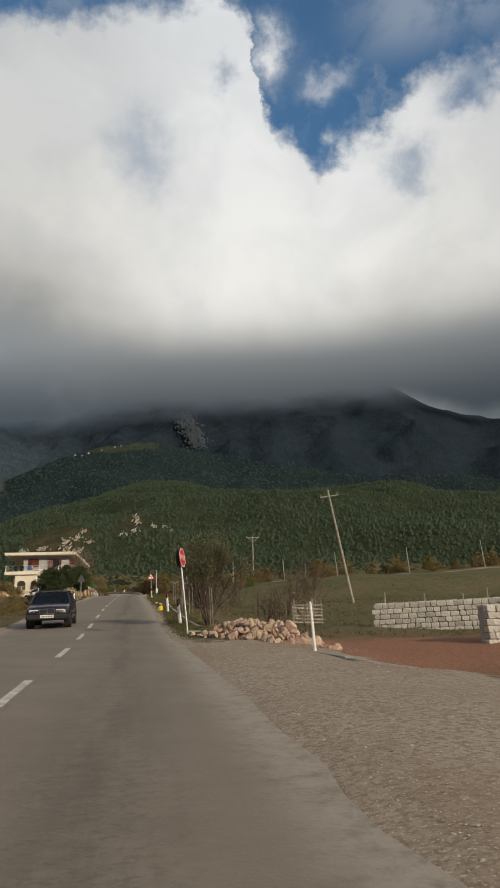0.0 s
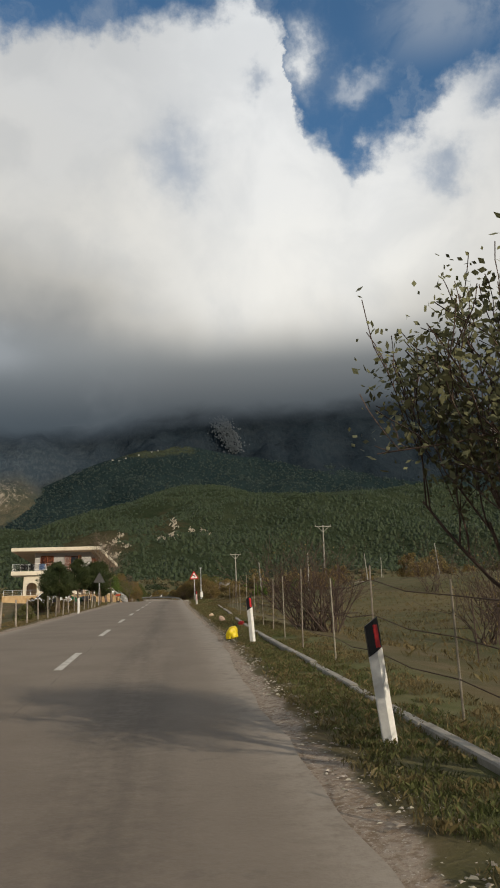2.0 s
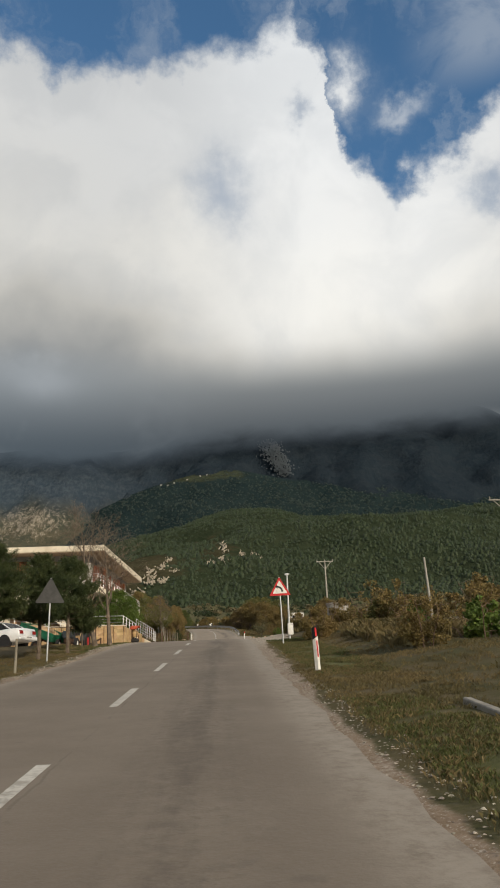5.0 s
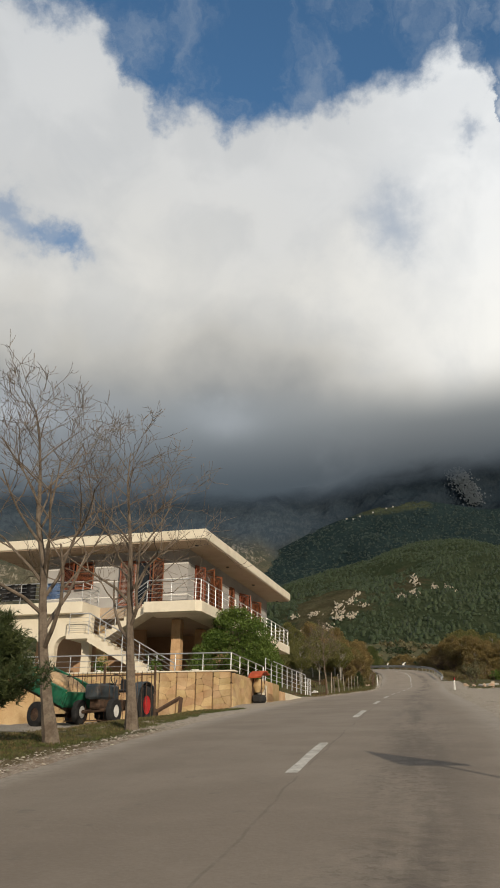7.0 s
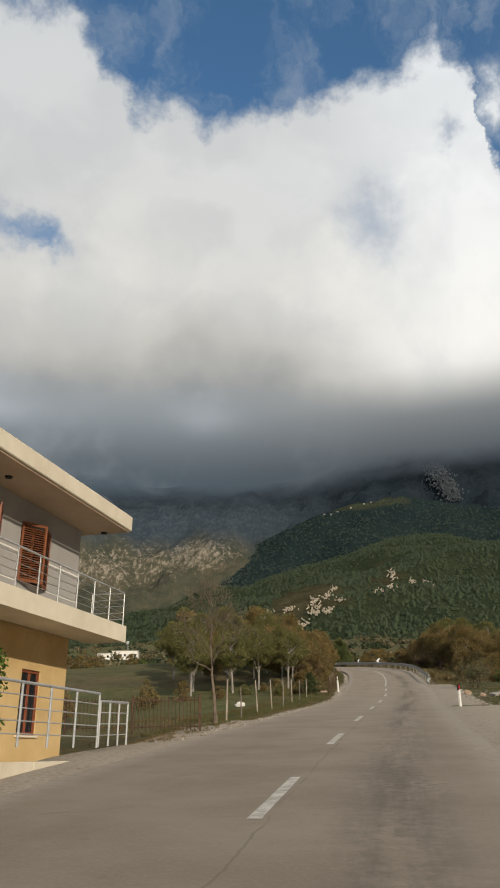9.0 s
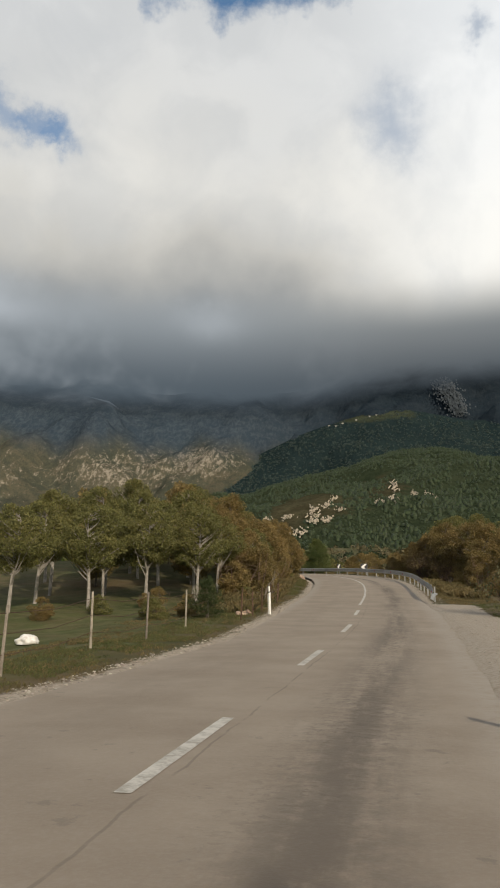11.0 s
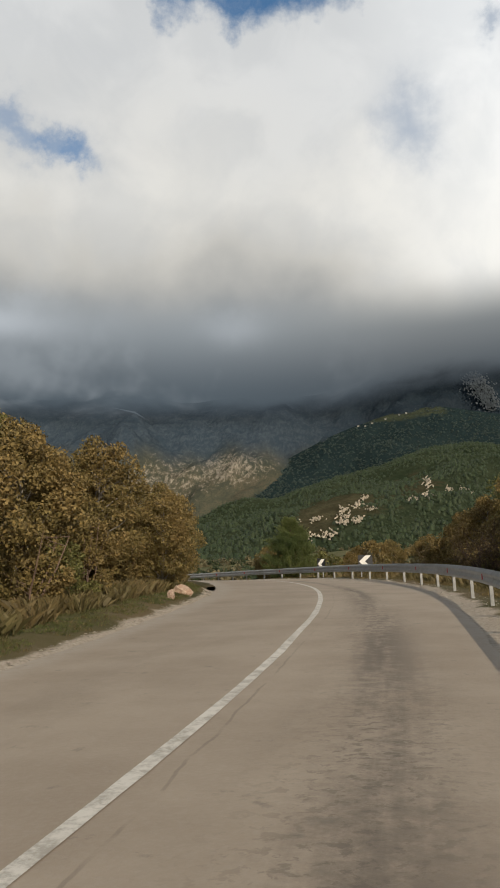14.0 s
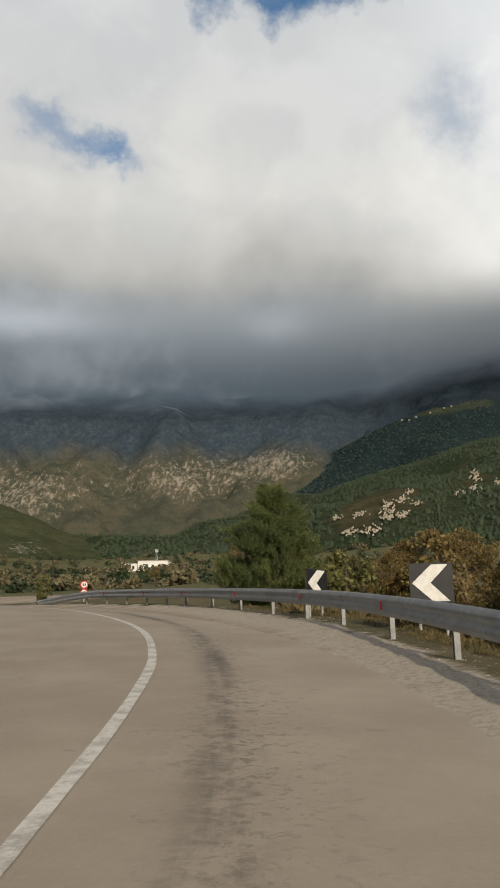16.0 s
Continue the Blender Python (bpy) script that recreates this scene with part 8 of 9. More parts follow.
def make_rubble():
    heap = thing("rubble_heap", pose(0, 0, 0), "heap of broken limestone and red earth beside the lay-by", "rubble heap")
    rng = random.Random(12)
    a, b = Vector((2.75, 38.0)), Vector((4.6, 33.6))
    # earth core
    bm = bmesh.new()
    n = 26
    rows = []
    for i in range(n):
        t = i / (n - 1)
        c = a.lerp(b, t)
        side = Vector((b.y - a.y, -(b.x - a.x))).normalized()
        env = max(0.03, math.sin(math.pi * min(1, t * 1.05)) ** 0.6) * (1 + 0.25 * noise.noise((t * 6, 0, 0)))
        rows.append([bm.verts.new((c.x + side.x * w * 1.05, c.y + side.y * w * 1.05, land1(c.x, c.y) - 0.05 + 0.50 * env * math.cos(w * 1.45) ** 1.3)) for w in np.linspace(-1, 1, 11)])
    for p, q in zip(rows, rows[1:]):
        for i in range(10):
            bm.faces.new((p[i], p[i + 1], q[i + 1], q[i]))
    bmesh.ops.recalc_face_normals(bm, faces=bm.faces)
    M["red_earth"] = material("red_earth", (0.19, 0.095, 0.055), (0.31, 0.185, 0.115), 3, 0.95, 0.8, 20)
    smooth(part("earth", bm, M["red_earth"], heap))
    side = Vector((b.y - a.y, -(b.x - a.x))).normalized()
    for k in range(290):
        t, w = rng.uniform(0.0, 1.0), rng.uniform(-1.1, 1.1)
        c = a.lerp(b, t)
        env = max(0.03, math.sin(math.pi * min(1, t * 1.05)) ** 0.6)
        x, y = c.x + side.x * w, c.y + side.y * w
        s = rng.choice((0.05, 0.06, 0.075, 0.09, 0.11, 0.15)) * (1.6 if rng.random() < 0.07 else 1)
        z = land1(x, y) + 0.46 * env * max(0.0, math.cos(w * 1.45)) ** 1.3 + s * 0.25
        put_stone(heap, x, y, z, s, rng)


def stone_wall(a, b, tall, thick, rows, label, seed):
    """A dry-stone field wall, each stone by itself in front of a rubble core."""
    a, b = Vector(a), Vector(b)
    way = (b - a)
    length = way.length
    way.normalize()
    turn = math.degrees(math.atan2(way.y, way.x))
    z = min(land1(a.x, a.y), land1(b.x, b.y)) - 0.1
    root = thing("stone_wall", pose(a.x, a.y, z, 0, 0, turn), label, "stone wall")
    tall += 0.1
    bm = bmesh.new()
    box(bm, (length - 0.06, thick * 0.8, tall - 0.06), (length / 2, thick / 2, (tall - 0.06) / 2))
    part("core", bm, M["concrete"], root)
    rng = random.Random(seed)
    M.setdefault("wall_stone", material("field_wall_stone", (0.27, 0.25, 0.215), (0.46, 0.43, 0.375), 3, 0.95, 0.7, 22, vary=0.25))
    h = tall / rows
    blocks = []
    for k in range(5):
        bm = bmesh.new()
        box(bm, (1, 1, 1), bevel=0.09)
        for v in bm.verts:
            v.co += Vector((noise.noise(v.co * 2 + Vector((k * 7, 0, 0))), noise.noise(v.co * 2 + Vector((0, k * 5, 3))), noise.noise(v.co * 2 + Vector((1, 0, k * 3))))) * 0.10
        mesh = bpy.data.meshes.new("wall_stone")
        bm.to_mesh(mesh), bm.free()
        mesh.materials.append(M["wall_stone"])
        blocks.append(mesh)
    for r in range(rows):
        x = -rng.uniform(0, 0.2)
        while x < length:
            w = rng.uniform(0.22, 0.48)
            share("stone", rng.choice(blocks), root, Matrix.LocRotScale((x + w / 2, 0.02 + rng.uniform(-0.02, 0.02), h * (r + 0.5)), Euler((0, 0, rng.uniform(-0.05, 0.05))), (w - 0.02, 0.22, h * rng.uniform(0.88, 1.0))))
            x += w
    x = 0
    while x < length:
        w = rng.uniform(0.3, 0.6)
        share("stone", rng.choice(blocks), root, Matrix.LocRotScale((x + w / 2, thick / 2, tall - 0.01), Euler((0, 0, rng.uniform(-0.05, 0.05))), (w - 0.02, thick, 0.10)))
        x += w


def pebbles():
    """Loose stones along both road borders and on the lay-by, in one object."""
    rng = np.random.default_rng(9)
    spots, sizes = [], []

    def strip(side, y0, y1, near, far, n, lo, hi):
        n = int(n * 1.9)
        y = rng.uniform(y0, y1, n)
        o = near + (far - near) * rng.uniform(0, 1, n) ** 1.4
        s = slant(y)
        x = centre(y) + (half_right(y) + o) * s if side > 0 else centre(y) - (half_left(y) + o) * s
        keep = lump(x, y, 2.1, 7.0) > -0.55
        r = 0.46 * rng.uniform(lo, hi, n) * rng.choice([0.45, 0.6, 0.8, 1.0, 1.4], n)
        spots.append(np.c_[x, y, land(x, y) + r * 0.15][keep]), sizes.append(r[keep])

    strip(1, 36, 95, -0.04, 0.60, 4200, 0.013, 0.055), strip(1, 95, 145, -0.05, 0.9, 1800, 0.012, 0.045), strip(1, 145, 199, 0.0, 1.2, 1200, 0.012, 0.045)
    strip(1, 199, 250, 0.0, 1.0, 3200, 0.010, 0.038), strip(-1, 40, 100, 0.0, 0.6, 900, 0.015, 0.05), strip(-1, 100, 124, 0.15, 0.85, 1500, 0.02, 0.065), strip(-1, 150, 205, 0.0, 0.6, 4200, 0.02, 0.075)
    strip(-1, 205, 245, 0.0, 0.45, 2600, 0.015, 0.06), strip(1, 8, 36, 0.02, 4.6, 7500, 0.010, 0.032), strip(1, 8, 36, 0.0, 0.35, 700, 0.012, 0.040), strip(1, 164, 186, 1.5, 7.0, 700, 0.04, 0.15), strip(1, 24, 40, 3.4, 5.6, 500, 0.015, 0.05)
    p, r = np.concatenate(spots), np.concatenate(sizes)
    n = len(p)
    unit = np.array([[1, 0, 0], [-0.5, 0.87, 0], [-0.5, -0.87, 0], [0.35, 0.3, 0.75], [-0.4, 0.1, 0.65], [0.1, -0.4, 0.7]])
    tri = np.array([[3, 4, 5], [0, 1, 3], [1, 4, 3], [1, 2, 4], [2, 5, 4], [2, 0, 5], [0, 3, 5]])
    v = unit[None] + rng.normal(0, 0.16, (n, 6, 3))
    a = rng.uniform(0, 6.283, n)
    c, s = np.cos(a)[:, None], np.sin(a)[:, None]
    v = np.stack([v[..., 0] * c - v[..., 1] * s, v[..., 0] * s + v[..., 1] * c, v[..., 2] * 0.55 - 0.1], -1) * r[:, None, None] + p[:, None]
    f = (tri[None] + 6 * np.arange(n)[:, None, None]).reshape(-1, 3)
    tagged(share("gravel", data_mesh("gravel", v.reshape(-1, 3), f, M["pebble"])), "loose pale stones along the edge of the road", "gravel", kind="stuff")


def concrete_edge(points, w, up, name, label):
    """A low concrete kerb that follows the ground through the points, cast in lengths with open joints."""
    root = thing(name, pose(0, 0, 0), label, "kerb", kind="structure")
    rng = random.Random(4)
    for (x0, y0), (x1, y1) in zip(points, points[1:]):
        n = max(1, round(math.dist((x0, y0), (x1, y1)) / 2.4))
        for k in range(n):
            a = Vector((x0, y0)).lerp(Vector((x1, y1)), k / n)
            b = Vector((x0, y0)).lerp(Vector((x1, y1)), (k + 0.985) / n)
            za, zb = float(rise(a.y)), float(rise(b.y))
            way = Vector((b.x - a.x, b.y - a.y, zb - za))
            m = Matrix.Translation((a.x, a.y, za)) @ way.to_track_quat("Y", "Z").to_matrix().to_4x4()
            bm = bmesh.new()
            lift = up + rng.uniform(-0.025, 0.025)
            box(bm, (w, way.length, 0.6), (0, way.length / 2, lift - 0.3), bevel=0.015)
            for v in bm.verts:
                v.co += Vector((noise.noise(v.co * 2 + m.translation), 0, noise.noise(v.co * 3 + m.translation))) * 0.012
            ob = part("kerb_length", bm, M["kerb"], root)
            ob.matrix_basis = m


def make_roadside():
    make_guard_rail()
    chevron_sign(-1.78, 236.75, 10, 0.68, 0.62, 21.93)
    chevron_sign(-4.42, 241.0, 64, 0.74, 0.60, 22.30)
    stop_sign()
    triangle_sign(2.44, 111.9, -3, 2.64, 0.86, -1.0, True, "triangular red and white road sign warning of a bend")
    triangle_sign(-5.69, 106.63, 3, 2.72, 0.98, 1.2, False, "grey metal back of a triangular road sign")
    delineator(1.95, 45.5, 1.0, True, -4.5, -2, label="white marker post with a dark head and red reflector, leaning")
    delineator(1.95, 56.5, 1.0, True, -3, 0, label="white marker post with a dark red reflector head")
    delineator(2.14, 98.2, 1.0, True, -2.0, 0, True, "white marker post with a red band and red-topped head")
    delineator(2.53, 167.0, 0.86, True, 0.5, 0, label="white marker post with a red reflector on its head")
    delineator(-3.97, 191.0, 1.05, False, -2.0, 0, None, "white plastic marker post with a loose white cap")
    delineator(-4.95, 43.4, 0.95, False, 1.0, 0)
    delineator(-4.95, 85.0, 0.9, False, 0.0, 0)
    # poles
    pole("utility_pole", 17.1, 74.0, 9.2, 0.11, (-8.0, -3.0), 1.5, False, label="tall leaning wooden utility pole with a crossarm in the field")
    pole("utility_pole", 17.3, 126.5, 6.6, 0.09, (1.5, 0), 1.9, True, "concrete", "grey concrete utility pole with a braced crossarm")
    pole("utility_pole", 9.4, 150.0, 6.0, 0.09, (0, 0), 1.5, True, "concrete", "grey concrete utility pole among the bushes")
    t = pole("utility_pole", 3.25, 118.4, 3.1, 0.055, (0.5, 0), 0.0, False, "zinc", "thin metal pole with a white meter box at its foot")
    bm = bmesh.new()
    box(bm, (0.26, 0.20, 0.55), (0.05, -0.06, 0.45), bevel=0.02)
    part("meter_box", bm, M["white_paint"], t, "white meter box")
    bm = bmesh.new()
    box(bm, (0.22, 0.06, 0.08), (0, 0, 3.05), bevel=0.01)
    part("pole_cap", bm, M["zinc"], t)
    for n, (x, y, h, lean) in enumerate(((27.5, 118.0, 3.4, -4), (36.0, 113.5, 3.2, -3), (43.5, 107.0, 3.4, -5), (52.0, 101.0, 3.0, -4), (11.5, 104.0, 3.2, 2), (8.5, 112.0, 2.8, -2), (21.0, 122.0, 3.0, -3), (30.0, 150.0, 4.0, 2), (38.0, 178.0, 4.0, -2), (17.5, 176.0, 3.6, 1))):
        pole("field_post", x, y, h, 0.06, (lean, 0), 0, False, "concrete", "pale concrete post at the edge of the field", "post", "field posts")
    t = pole("gate_post", 4.26, 31.55, 1.14, 0.042, (-2.5, 1), 0, False, "white_paint", "white concrete post at the end of the lay-by", "post")
    # fences of the field on the right
    fence_line([(2.62, 38.9), (2.75, 41.2), (2.8, 43.6), (2.8, 46.1), (2.7, 48.8), (2.75, 51.5), (2.7, 54.4), (2.8, 57.5), (2.85, 60.0), (2.9, 62.6), (3.0, 66), (3.05, 69.3), (3.1, 72.5), (3.3, 76), (3.5, 80), (3.7, 84.5), (3.9, 89)], 1.45, 3, "wood_grey", "wire fence on thin weathered posts along the field", r=0.013)
    fence_line([(5.2, 46.2), (6.8, 56), (5.9, 66), (6.0, 75), (5.3, 85.6), (7.2, 83), (8.2, 78), (6.9, 70)], 1.55, 0, "twig_dark", "tall thin vine stakes standing in the field", "stakes", r=0.017)
    fence_line([(15.5, 61), (17.7, 60), (19.9, 59.5), (22, 60.5), (24.5, 61.5), (27, 62)], 1.25, 2, "wood_grey", "row of rough wooden posts with wire", r=0.05)
    # wooden pen
    pen = thing("animal_pen", pose(7.8, 51.8, land1(8.2, 52.2), 0, 0, 42), "grey wooden hurdle of an animal pen", "pen")
    for x in (0.0, 1.25, 2.5):
        bm = bmesh.new()
        rod(bm, (x, 0, -0.2), (x + 0.02, 0, 1.15), 0.04, n=7)
        part("post", bm, M["wood_grey"], pen)
    for n in range(6):
        bm = bmesh.new()
        box(bm, (2.6, 0.03, 0.08), (1.25, -0.05, 0.18 + n * 0.17), Matrix.Rotation(0.02 * math.sin(n * 2.1), 4, "Y"), 0.006)
        part("board", bm, M["wood_grey"], pen)
    for n in range(14):
        t_ = n / 13
        x, y = 7.9 + 3.8 * t_ + 0.3 * math.sin(n), 54.0 + 8.5 * t_
        pole("pen_stake", x, y, 1.0 + 0.2 * math.sin(n * 1.7), 0.035, (4 * math.sin(n * 2.3), 3 * math.cos(n)), 0, False, "wood_grey", "rough grey wooden stake of the pen", "stake", "pen stakes")
    make_rubble()
    stone_wall((11.2, 49.2), (20.5, 46.6), 1.55, 0.45, 7, "long low dry-stone wall of pale grey stones", 5)
    stone_wall((12.0, 38.9), (15.6, 40.6), 1.25, 0.5, 6, "short dry-stone wall of pale grey stones", 6)
    concrete_edge([(2.42, 37.2), (2.50, 39.3), (2.42, 43.4), (2.32, 53.9), (2.32, 59.6), (2.42, 63.5), (2.80, 75.3), (3.3, 91)], 0.12, 0.06, "kerb", "low broken concrete kerb along the verge")
    concrete_edge([(4.25, 31.8), (4.8, 27.1), (5.15, 23.7), (5.6, 15)], 0.20, -0.13, "kerb", "concrete edging of the lay-by")
    pebbles()
    # left-hand fences
    fence_line([(-5.6, y) for y in (62, 64.6, 67.1, 70, 72.4, 75.2, 78, 80.6, 83.4, 86, 88.8, 91.6, 94.2, 97, 99.6, 102.2)], 0.95, 2, "wood_grey", "low fence of rough posts along the road", r=0.04)
    fence_line([(-5.35, 157.9), (-5.5, 161.4), (-5.5, 165), (-5.45, 168.6), (-5.4, 172), (-5.45, 176), (-5.5, 180), (-5.5, 184), (-5.6, 187.5)], 1.15, 3, "wood_grey", "wire fence on grey posts along the meadow", r=0.03)
    fence_line([(-4.35, 187.0), (-4.4, 189.7), (-4.5, 192.4), (-4.55, 195.0), (-4.6, 197.4), (-5.0, 200.6)], 0.98, 4, "rust", "rusty wire fence in front of the wood", r=0.03)
    f = thing("iron_fence", pose(-14.4, 153.0, 13.45, 0, 0, 5.5), "dark iron fence of thin upright bars beside the drive", "fence")
    for n in range(6):
        bm = bmesh.new()
        box(bm, (0.05, 0.05, 1.0), (n * 1.84, 0, 0.45), bevel=0.004)
        part("post", bm, M["rust"], f)
    for z in (0.14, 0.80):
        bm = bmesh.new()
        rod(bm, (0, 0, z), (9.2, 0, z), 0.016, n=6)
        part("crossbar", bm, M["rust"], f)
    bar = bmesh.new()
    rod(bar, (0, 0, 0.05), (0, 0, 0.90), 0.013, n=5)
    mesh = bpy.data.meshes.new("bar")
    bar.to_mesh(mesh), bar.free()
    mesh.materials.append(M["rust"])
    for n in range(91):
        share("bar", mesh, f, Matrix.Translation((0.06 + n * 0.101, 0, 0)))
    # concrete well ring
    t = thing("concrete_tank", pose(5.6, 118.2, land1(5.6, 118.2)), "round concrete water tank among the bushes", "tank")
    bm = bmesh.new()
    rod(bm, (0, 0, -0.3), (0, 0, 1.15), 0.52, n=28)
    part("ring", bm, M["concrete"], t)
    bm = bmesh.new()
    rod(bm, (0, 0, 1.15), (0, 0, 1.22), 0.55, n=28)
    part("lid", bm, M["concrete"], t)
    # single rocks and slabs
    rng = random.Random(8)
    for x, y, s in ((-4.85, 190.2, 0.20), (-4.95, 190.7, 0.15), (-5.1, 190.4, 0.17), (-4.9, 191.7, 0.13), (-5.1, 194.4, 0.18), (-6.2, 222.0, 0.30), (-5.7, 219.5, 0.2), (1.95, 66.8, 0.16), (1.8, 71.2, 0.13), (2.6, 36.4, 0.12), (3.1, 35.4, 0.10), (5.2, 175.5, 0.3), (6.1, 178.5, 0.42), (4.6, 178.0, 0.22), (7.4, 176.5, 0.35), (4.2, 182.4, 0.25), (8.3, 180.3, 0.4), (5.6, 172.0, 0.22), (-9.6, 231, 0.2)):
        ob = put_stone(None, x, y, land1(x, y) + s * 0.25, s, rng, "rock")
        tagged(ob, "pale limestone rock lying in the grass", "rock", "rocks")
    t = thing("concrete_slab", pose(5.9, 179.4, land1(5.9, 179.4) + 0.12, 8, -6, 30), "broken concrete slab lying on the rubble", "slab")
    bm = bmesh.new()
    box(bm, (1.7, 0.6, 0.14), bevel=0.02)
    part("slab", bm, M["concrete"], t)
    t = thing("stone_slab", pose(2.15, 39.1, land1(2.15, 39.1) + 0.02, 2, 3, 12), "flat pale stone slab lying in the verge", "slab")
    bm = bmesh.new()
    box(bm, (0.75, 0.32, 0.07), bevel=0.015)
    part("slab", bm, M["concrete"], t)
    # litter
    M["yellow_bag"] = material("yellow_plastic", (0.62, 0.46, 0.01), (0.78, 0.60, 0.02), 6, 0.4, 0.2, 30)
    for x, y, s, mat, tall, label in ((1.60, 57.75, 0.15, "yellow_bag", 1.20, "crumpled bright yellow plastic bag on the verge"), (2.33, 63.6, 0.10, "red_paint", 0.9, "crumpled red and white litter on the kerb"), (-9.2, 181.0, 0.35, "white_paint", 0.5, "white plastic sheet lying in the meadow")):
        bm = bmesh.new()
        bmesh.ops.create_icosphere(bm, subdivisions=4, radius=1.0)
        for v in bm.verts:
            c = v.co.copy()
            v.co *= 1 + 0.34 * noise.noise(c * 1.7 + Vector((x, y, 0))) + 0.20 * abs(noise.noise(c * 5.1))
            v.co = Vector((v.co.x * s * 0.85 + (0.12 * v.co.z * s), v.co.y * s * 0.75, max(v.co.z, -0.55) * s * tall + 0.5 * s * tall))
        ob = smooth(part("plastic_bag", bm, M[mat]))
        ob.location = (x, y, land1(x, y))
        tagged(ob, label, "litter")
    # speed limit signs at the end of the bend
    x, y = -20.5, 261.5
    t = thing("speed_sign", pose(x, y, land1(x, y), 0, 0, 18), "two small round white signs with red rims on one post", "road sign")
    bm = bmesh.new()
    rod(bm, (0, 0.03, -0.2), (0, 0.03, 1.35), 0.03, n=8)
    part("post", bm, M["zinc"], t)
    for z in (1.15, 0.74):
        bm = bmesh.new()
        rod(bm, (0, -0.01, z), (0, 0.0, z), 0.20, n=28)
        disc = part("disc", bm, M["red_paint"], t)
        bm = bmesh.new()
        rod(bm, (0, -0.016, z), (0, -0.0102, z), 0.15, n=28)
        part("field", bm, M["white_paint"], disc)
        bm = bmesh.new()
        box(bm, (0.055, 0.003, 0.13), (-0.05, -0.0185, z)), box(bm, (0.055, 0.003, 0.13), (0.05, -0.0185, z))
        part("numeral_bar", bm, M["black_paint"], disc)


def far_house(x, y, w, d, h, turn, label, mast=False, floors=2):
    base = land1(x, y) - 1.0
    t = thing("far_house", pose(x, y, base, 0, 0, turn), label, "house", "far houses")
    bm = bmesh.new()
    box(bm, (w, d, h + 1.0), (0, 0, (h + 1.0) / 2))
    part("wall", bm, M["stripe"], t)
    bm = bmesh.new()
    box(bm, (w + 0.6, d + 0.6, 0.3), (0, 0, h + 1.15), bevel=0.05)
    part("roof", bm, M["concrete"], t)
    n = max(2, int(w / 3))
    for fl in range(floors):
        for k in range(n):
            bm = bmesh.new()
            box(bm, (1.1, 0.1, 1.3), (-w / 2 + w * (k + 0.5) / n, -d / 2 - 0.02, 1.0 + h * (fl + 0.5) / floors))
            part("window", bm, M["glass"], t)
    if mast:
        bm = bmesh.new()
        for sx, sy in ((-0.5, -0.5), (0.5, -0.5), (0, 0.6)):
            rod(bm, (sx + 1, sy, h + 1.3), (sx * 0.3 + 1, sy * 0.3, h + 6.5), 0.08, n=5)
        for k in range(5):
            rod(bm, (0.6, -0.4, h + 1.6 + k), (1.35, -0.4, h + 2.2 + k), 0.05, n=4)
        box(bm, (1.6, 0.5, 1.5), (1, 0, h + 6.4))
        part("mast", bm, M["zinc"], t, "lattice radio mast on the roof")


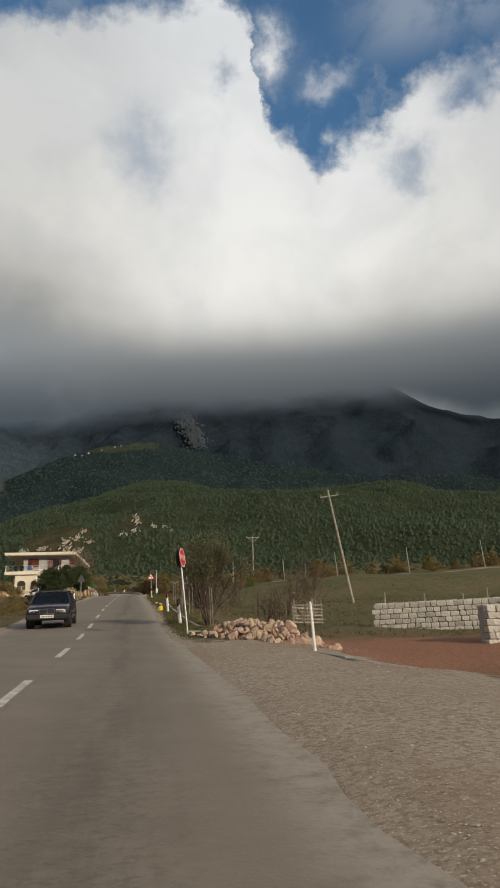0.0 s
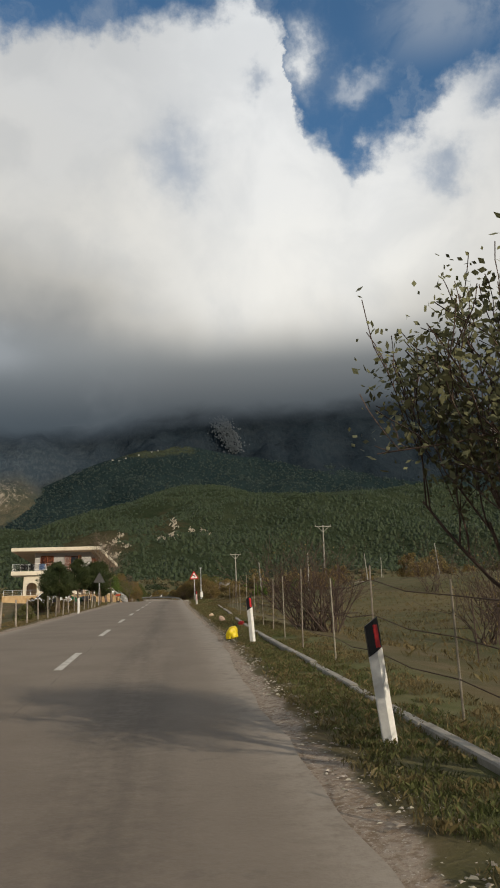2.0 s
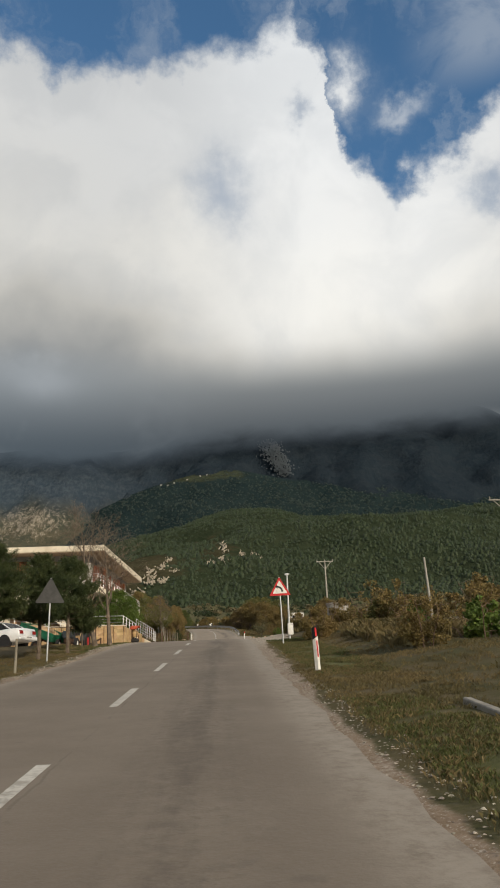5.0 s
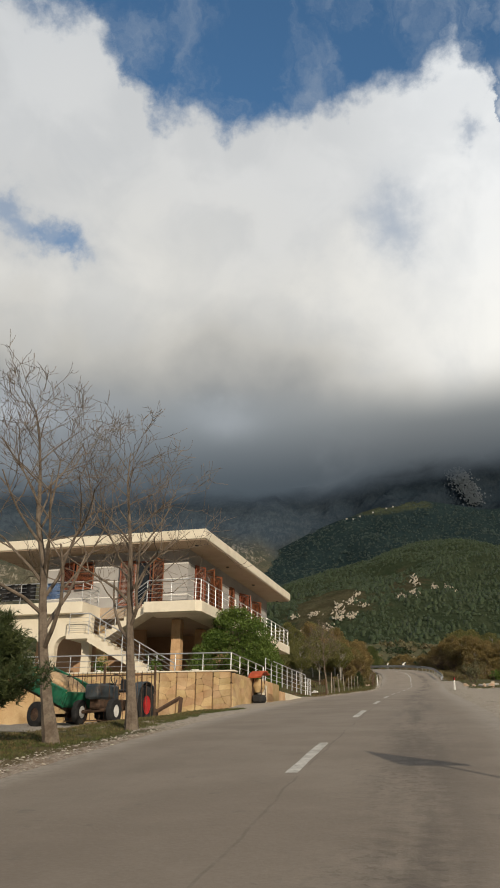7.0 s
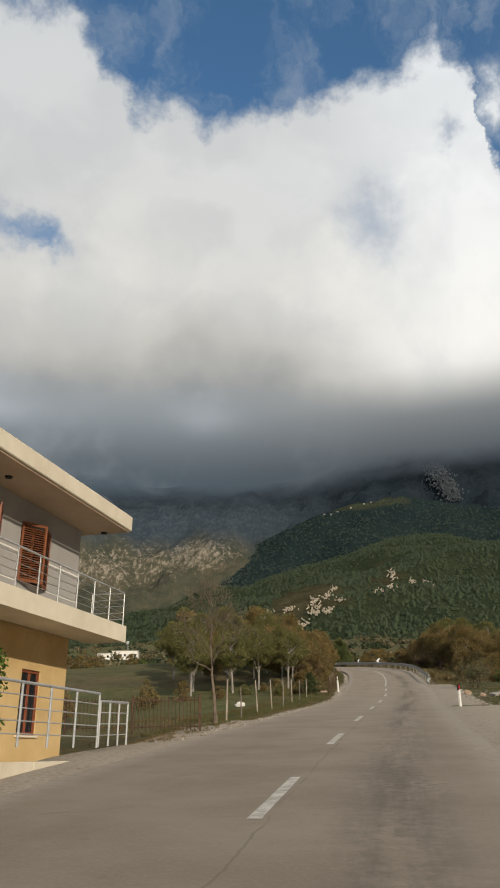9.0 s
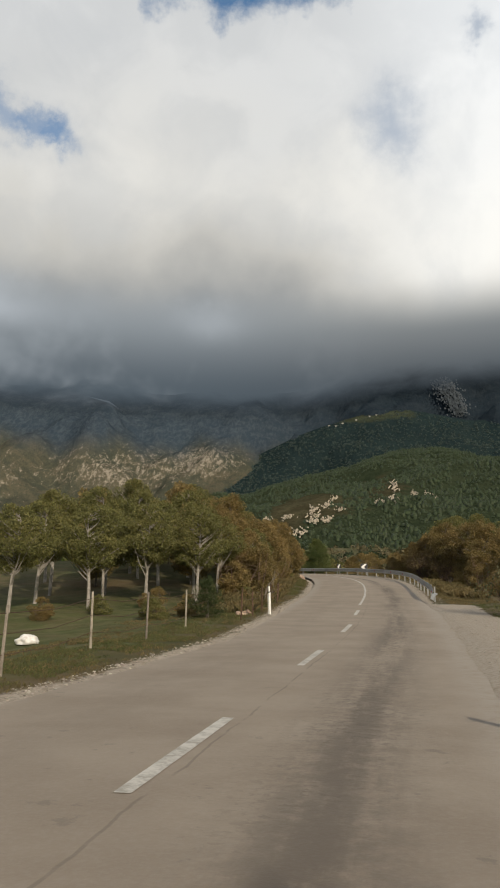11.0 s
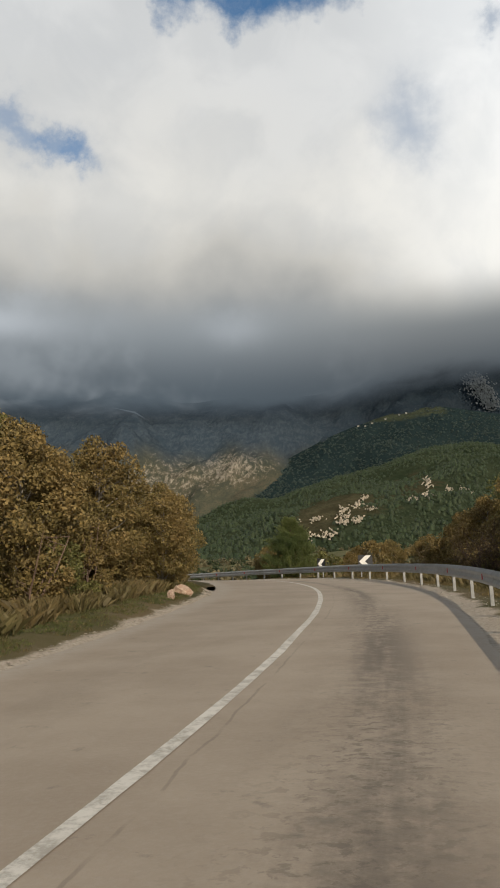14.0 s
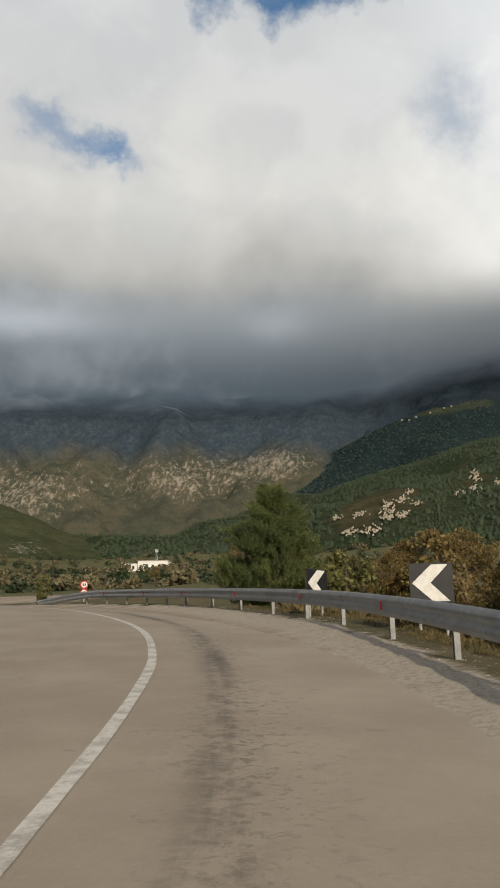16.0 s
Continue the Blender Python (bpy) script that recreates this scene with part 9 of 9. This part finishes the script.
def make_far():
    far_house(-154, 595, 15, 10, 5.0, 12, "white flat-roofed house with a radio mast on the hillside", True, 1)
    far_house(-166, 593, 8, 7, 3.6, 12, "white annexe of the hillside house", False, 1)
    far_house(34.2, 454, 9.0, 7, 3.6, -8, "small white house half hidden by scrub", False, 1)
    far_house(60.5, 161, 5.2, 3.5, 1.6, -6, "low white shed at the far edge of the field", False, 1)
    far_house(-72, 262, 8, 6, 3.0, 30, "low white house with a red roof across the meadow", False, 1)
    rng = random.Random(2)
    for az, el in ((3.9, 14.50), (3.5, 14.52), (3.2, 14.58), (2.9, 14.60), (2.2, 14.80), (1.2, 14.98), (0.5, 15.10)):
        x, y, z = sheet_point(RIDGE, EYE, az, el)
        t = thing("far_house", pose(x, y, z, 0, 0, rng.uniform(-20, 20)), "tiny pale house of a village on the ridge", "house", "village houses")
        bm = bmesh.new()
        box(bm, (rng.uniform(4, 7), 5, 4), (0, 0, 1))
        part("wall", bm, M["concrete"], t)
        bm = bmesh.new()
        box(bm, (7.4, 5.6, 0.6), (0, 0, 3.3))
        part("roof", bm, M["concrete"], t)
    # rock scars on the green hill and the scree below the summit
    M["scar"] = material("pale_rock_scar", (0.27, 0.225, 0.165), (0.50, 0.44, 0.345), 0.12, 0.95, 0.6, 0.9, vary=0.1)
    M["scree"] = material("grey_scree", (0.050, 0.061, 0.070), (0.070, 0.082, 0.091), 0.02, 0.95, 0.3, 0.2)
    # azimuth, height, width and length of each scar, as seen from the last house
    groups = ((-0.55, 10.55, 5, 20), (-0.60, 9.8, 6, 14), (-1.6, 10.1, 4, 8), (-2.7, 10.1, 5, 9), (0.55, 9.6, 5, 7), (4.0, 9.85, 4, 8), (4.6, 9.5, 6, 10), (5.2, 8.9, 6, 16), (5.7, 8.4, 7, 12), (4.3, 8.3, 6, 9), (7.6, 8.5, 6, 9), (6.6, 7.6, 8, 9), (7.9, 7.4, 8, 7), (8.6, 8.3, 4, 7), (3.4, 9.1, 4, 6), (-3.2, 9.8, 4, 6))
    for k, (az, el, wide, tall) in enumerate(groups):
        x, y, z = sheet_point(HILL, FAR_EYE, az, el)
        t = thing("rock_outcrop", pose(x, y, z), "pale weathered rock scar on the wooded hill", "rock", "rock scars")
        for j in range(30):
            s = rng.uniform(0.09, 0.30)
            run = rng.gauss(0, tall * 0.75)
            m = Matrix.LocRotScale((rng.gauss(0, wide * 0.55), run - 3.0, run * 0.42 + 1.0), Euler((0.42 + rng.uniform(-0.15, 0.35), rng.uniform(-0.25, 0.25), rng.uniform(-0.9, 0.9))), (wide * 0.62 * s, tall * 1.1 * s, 1.1))
            ob = share("rock_face", STONES[(k + j) % 8].copy(), t, m)
            ob.data.materials.clear()
            ob.data.materials.append(M["scar"])


make_roadside()
make_far()


def make_scree():
    """A tongue of grey scree on the dark flank below the summit."""
    rng = np.random.default_rng(3)
    eye = np.array((0.0, 12.6, 2.3))
    verts, faces = [], []
    for n in range(1100):
        t = rng.uniform(0, 1)
        el = 17.2 - 2.2 * t
        az = -3.9 - 1.1 * t + rng.normal(0, 0.10 + 0.42 * (1 - t) * (0.35 + t))
        x, y, z = sheet_point(MOUNTAIN, EYE, az, el)
        x, y, z = x + rng.normal(0, 13), y - 24, z + rng.normal(0, 7)
        r = rng.uniform(1.5, 4.0)
        ring = []
        for a in np.linspace(0, 6.283, 7)[:-1]:
            up = 1.8 * r * math.sin(a) * rng.uniform(0.6, 1.2)
            ring.append((x + r * math.cos(a) * rng.uniform(0.6, 1.2), y + 1.1 * up, z + up))
        base = len(verts)
        verts += ring + [(x, y - r * 0.15, z)]
        faces += [(base + k, base + (k + 1) % 6, base + 6) for k in range(6)]
    tagged(share("scree", data_mesh("scree", verts, faces, M["scree"])), "tongue of grey scree on the dark mountain flank", "scree", kind="stuff")


make_scree()
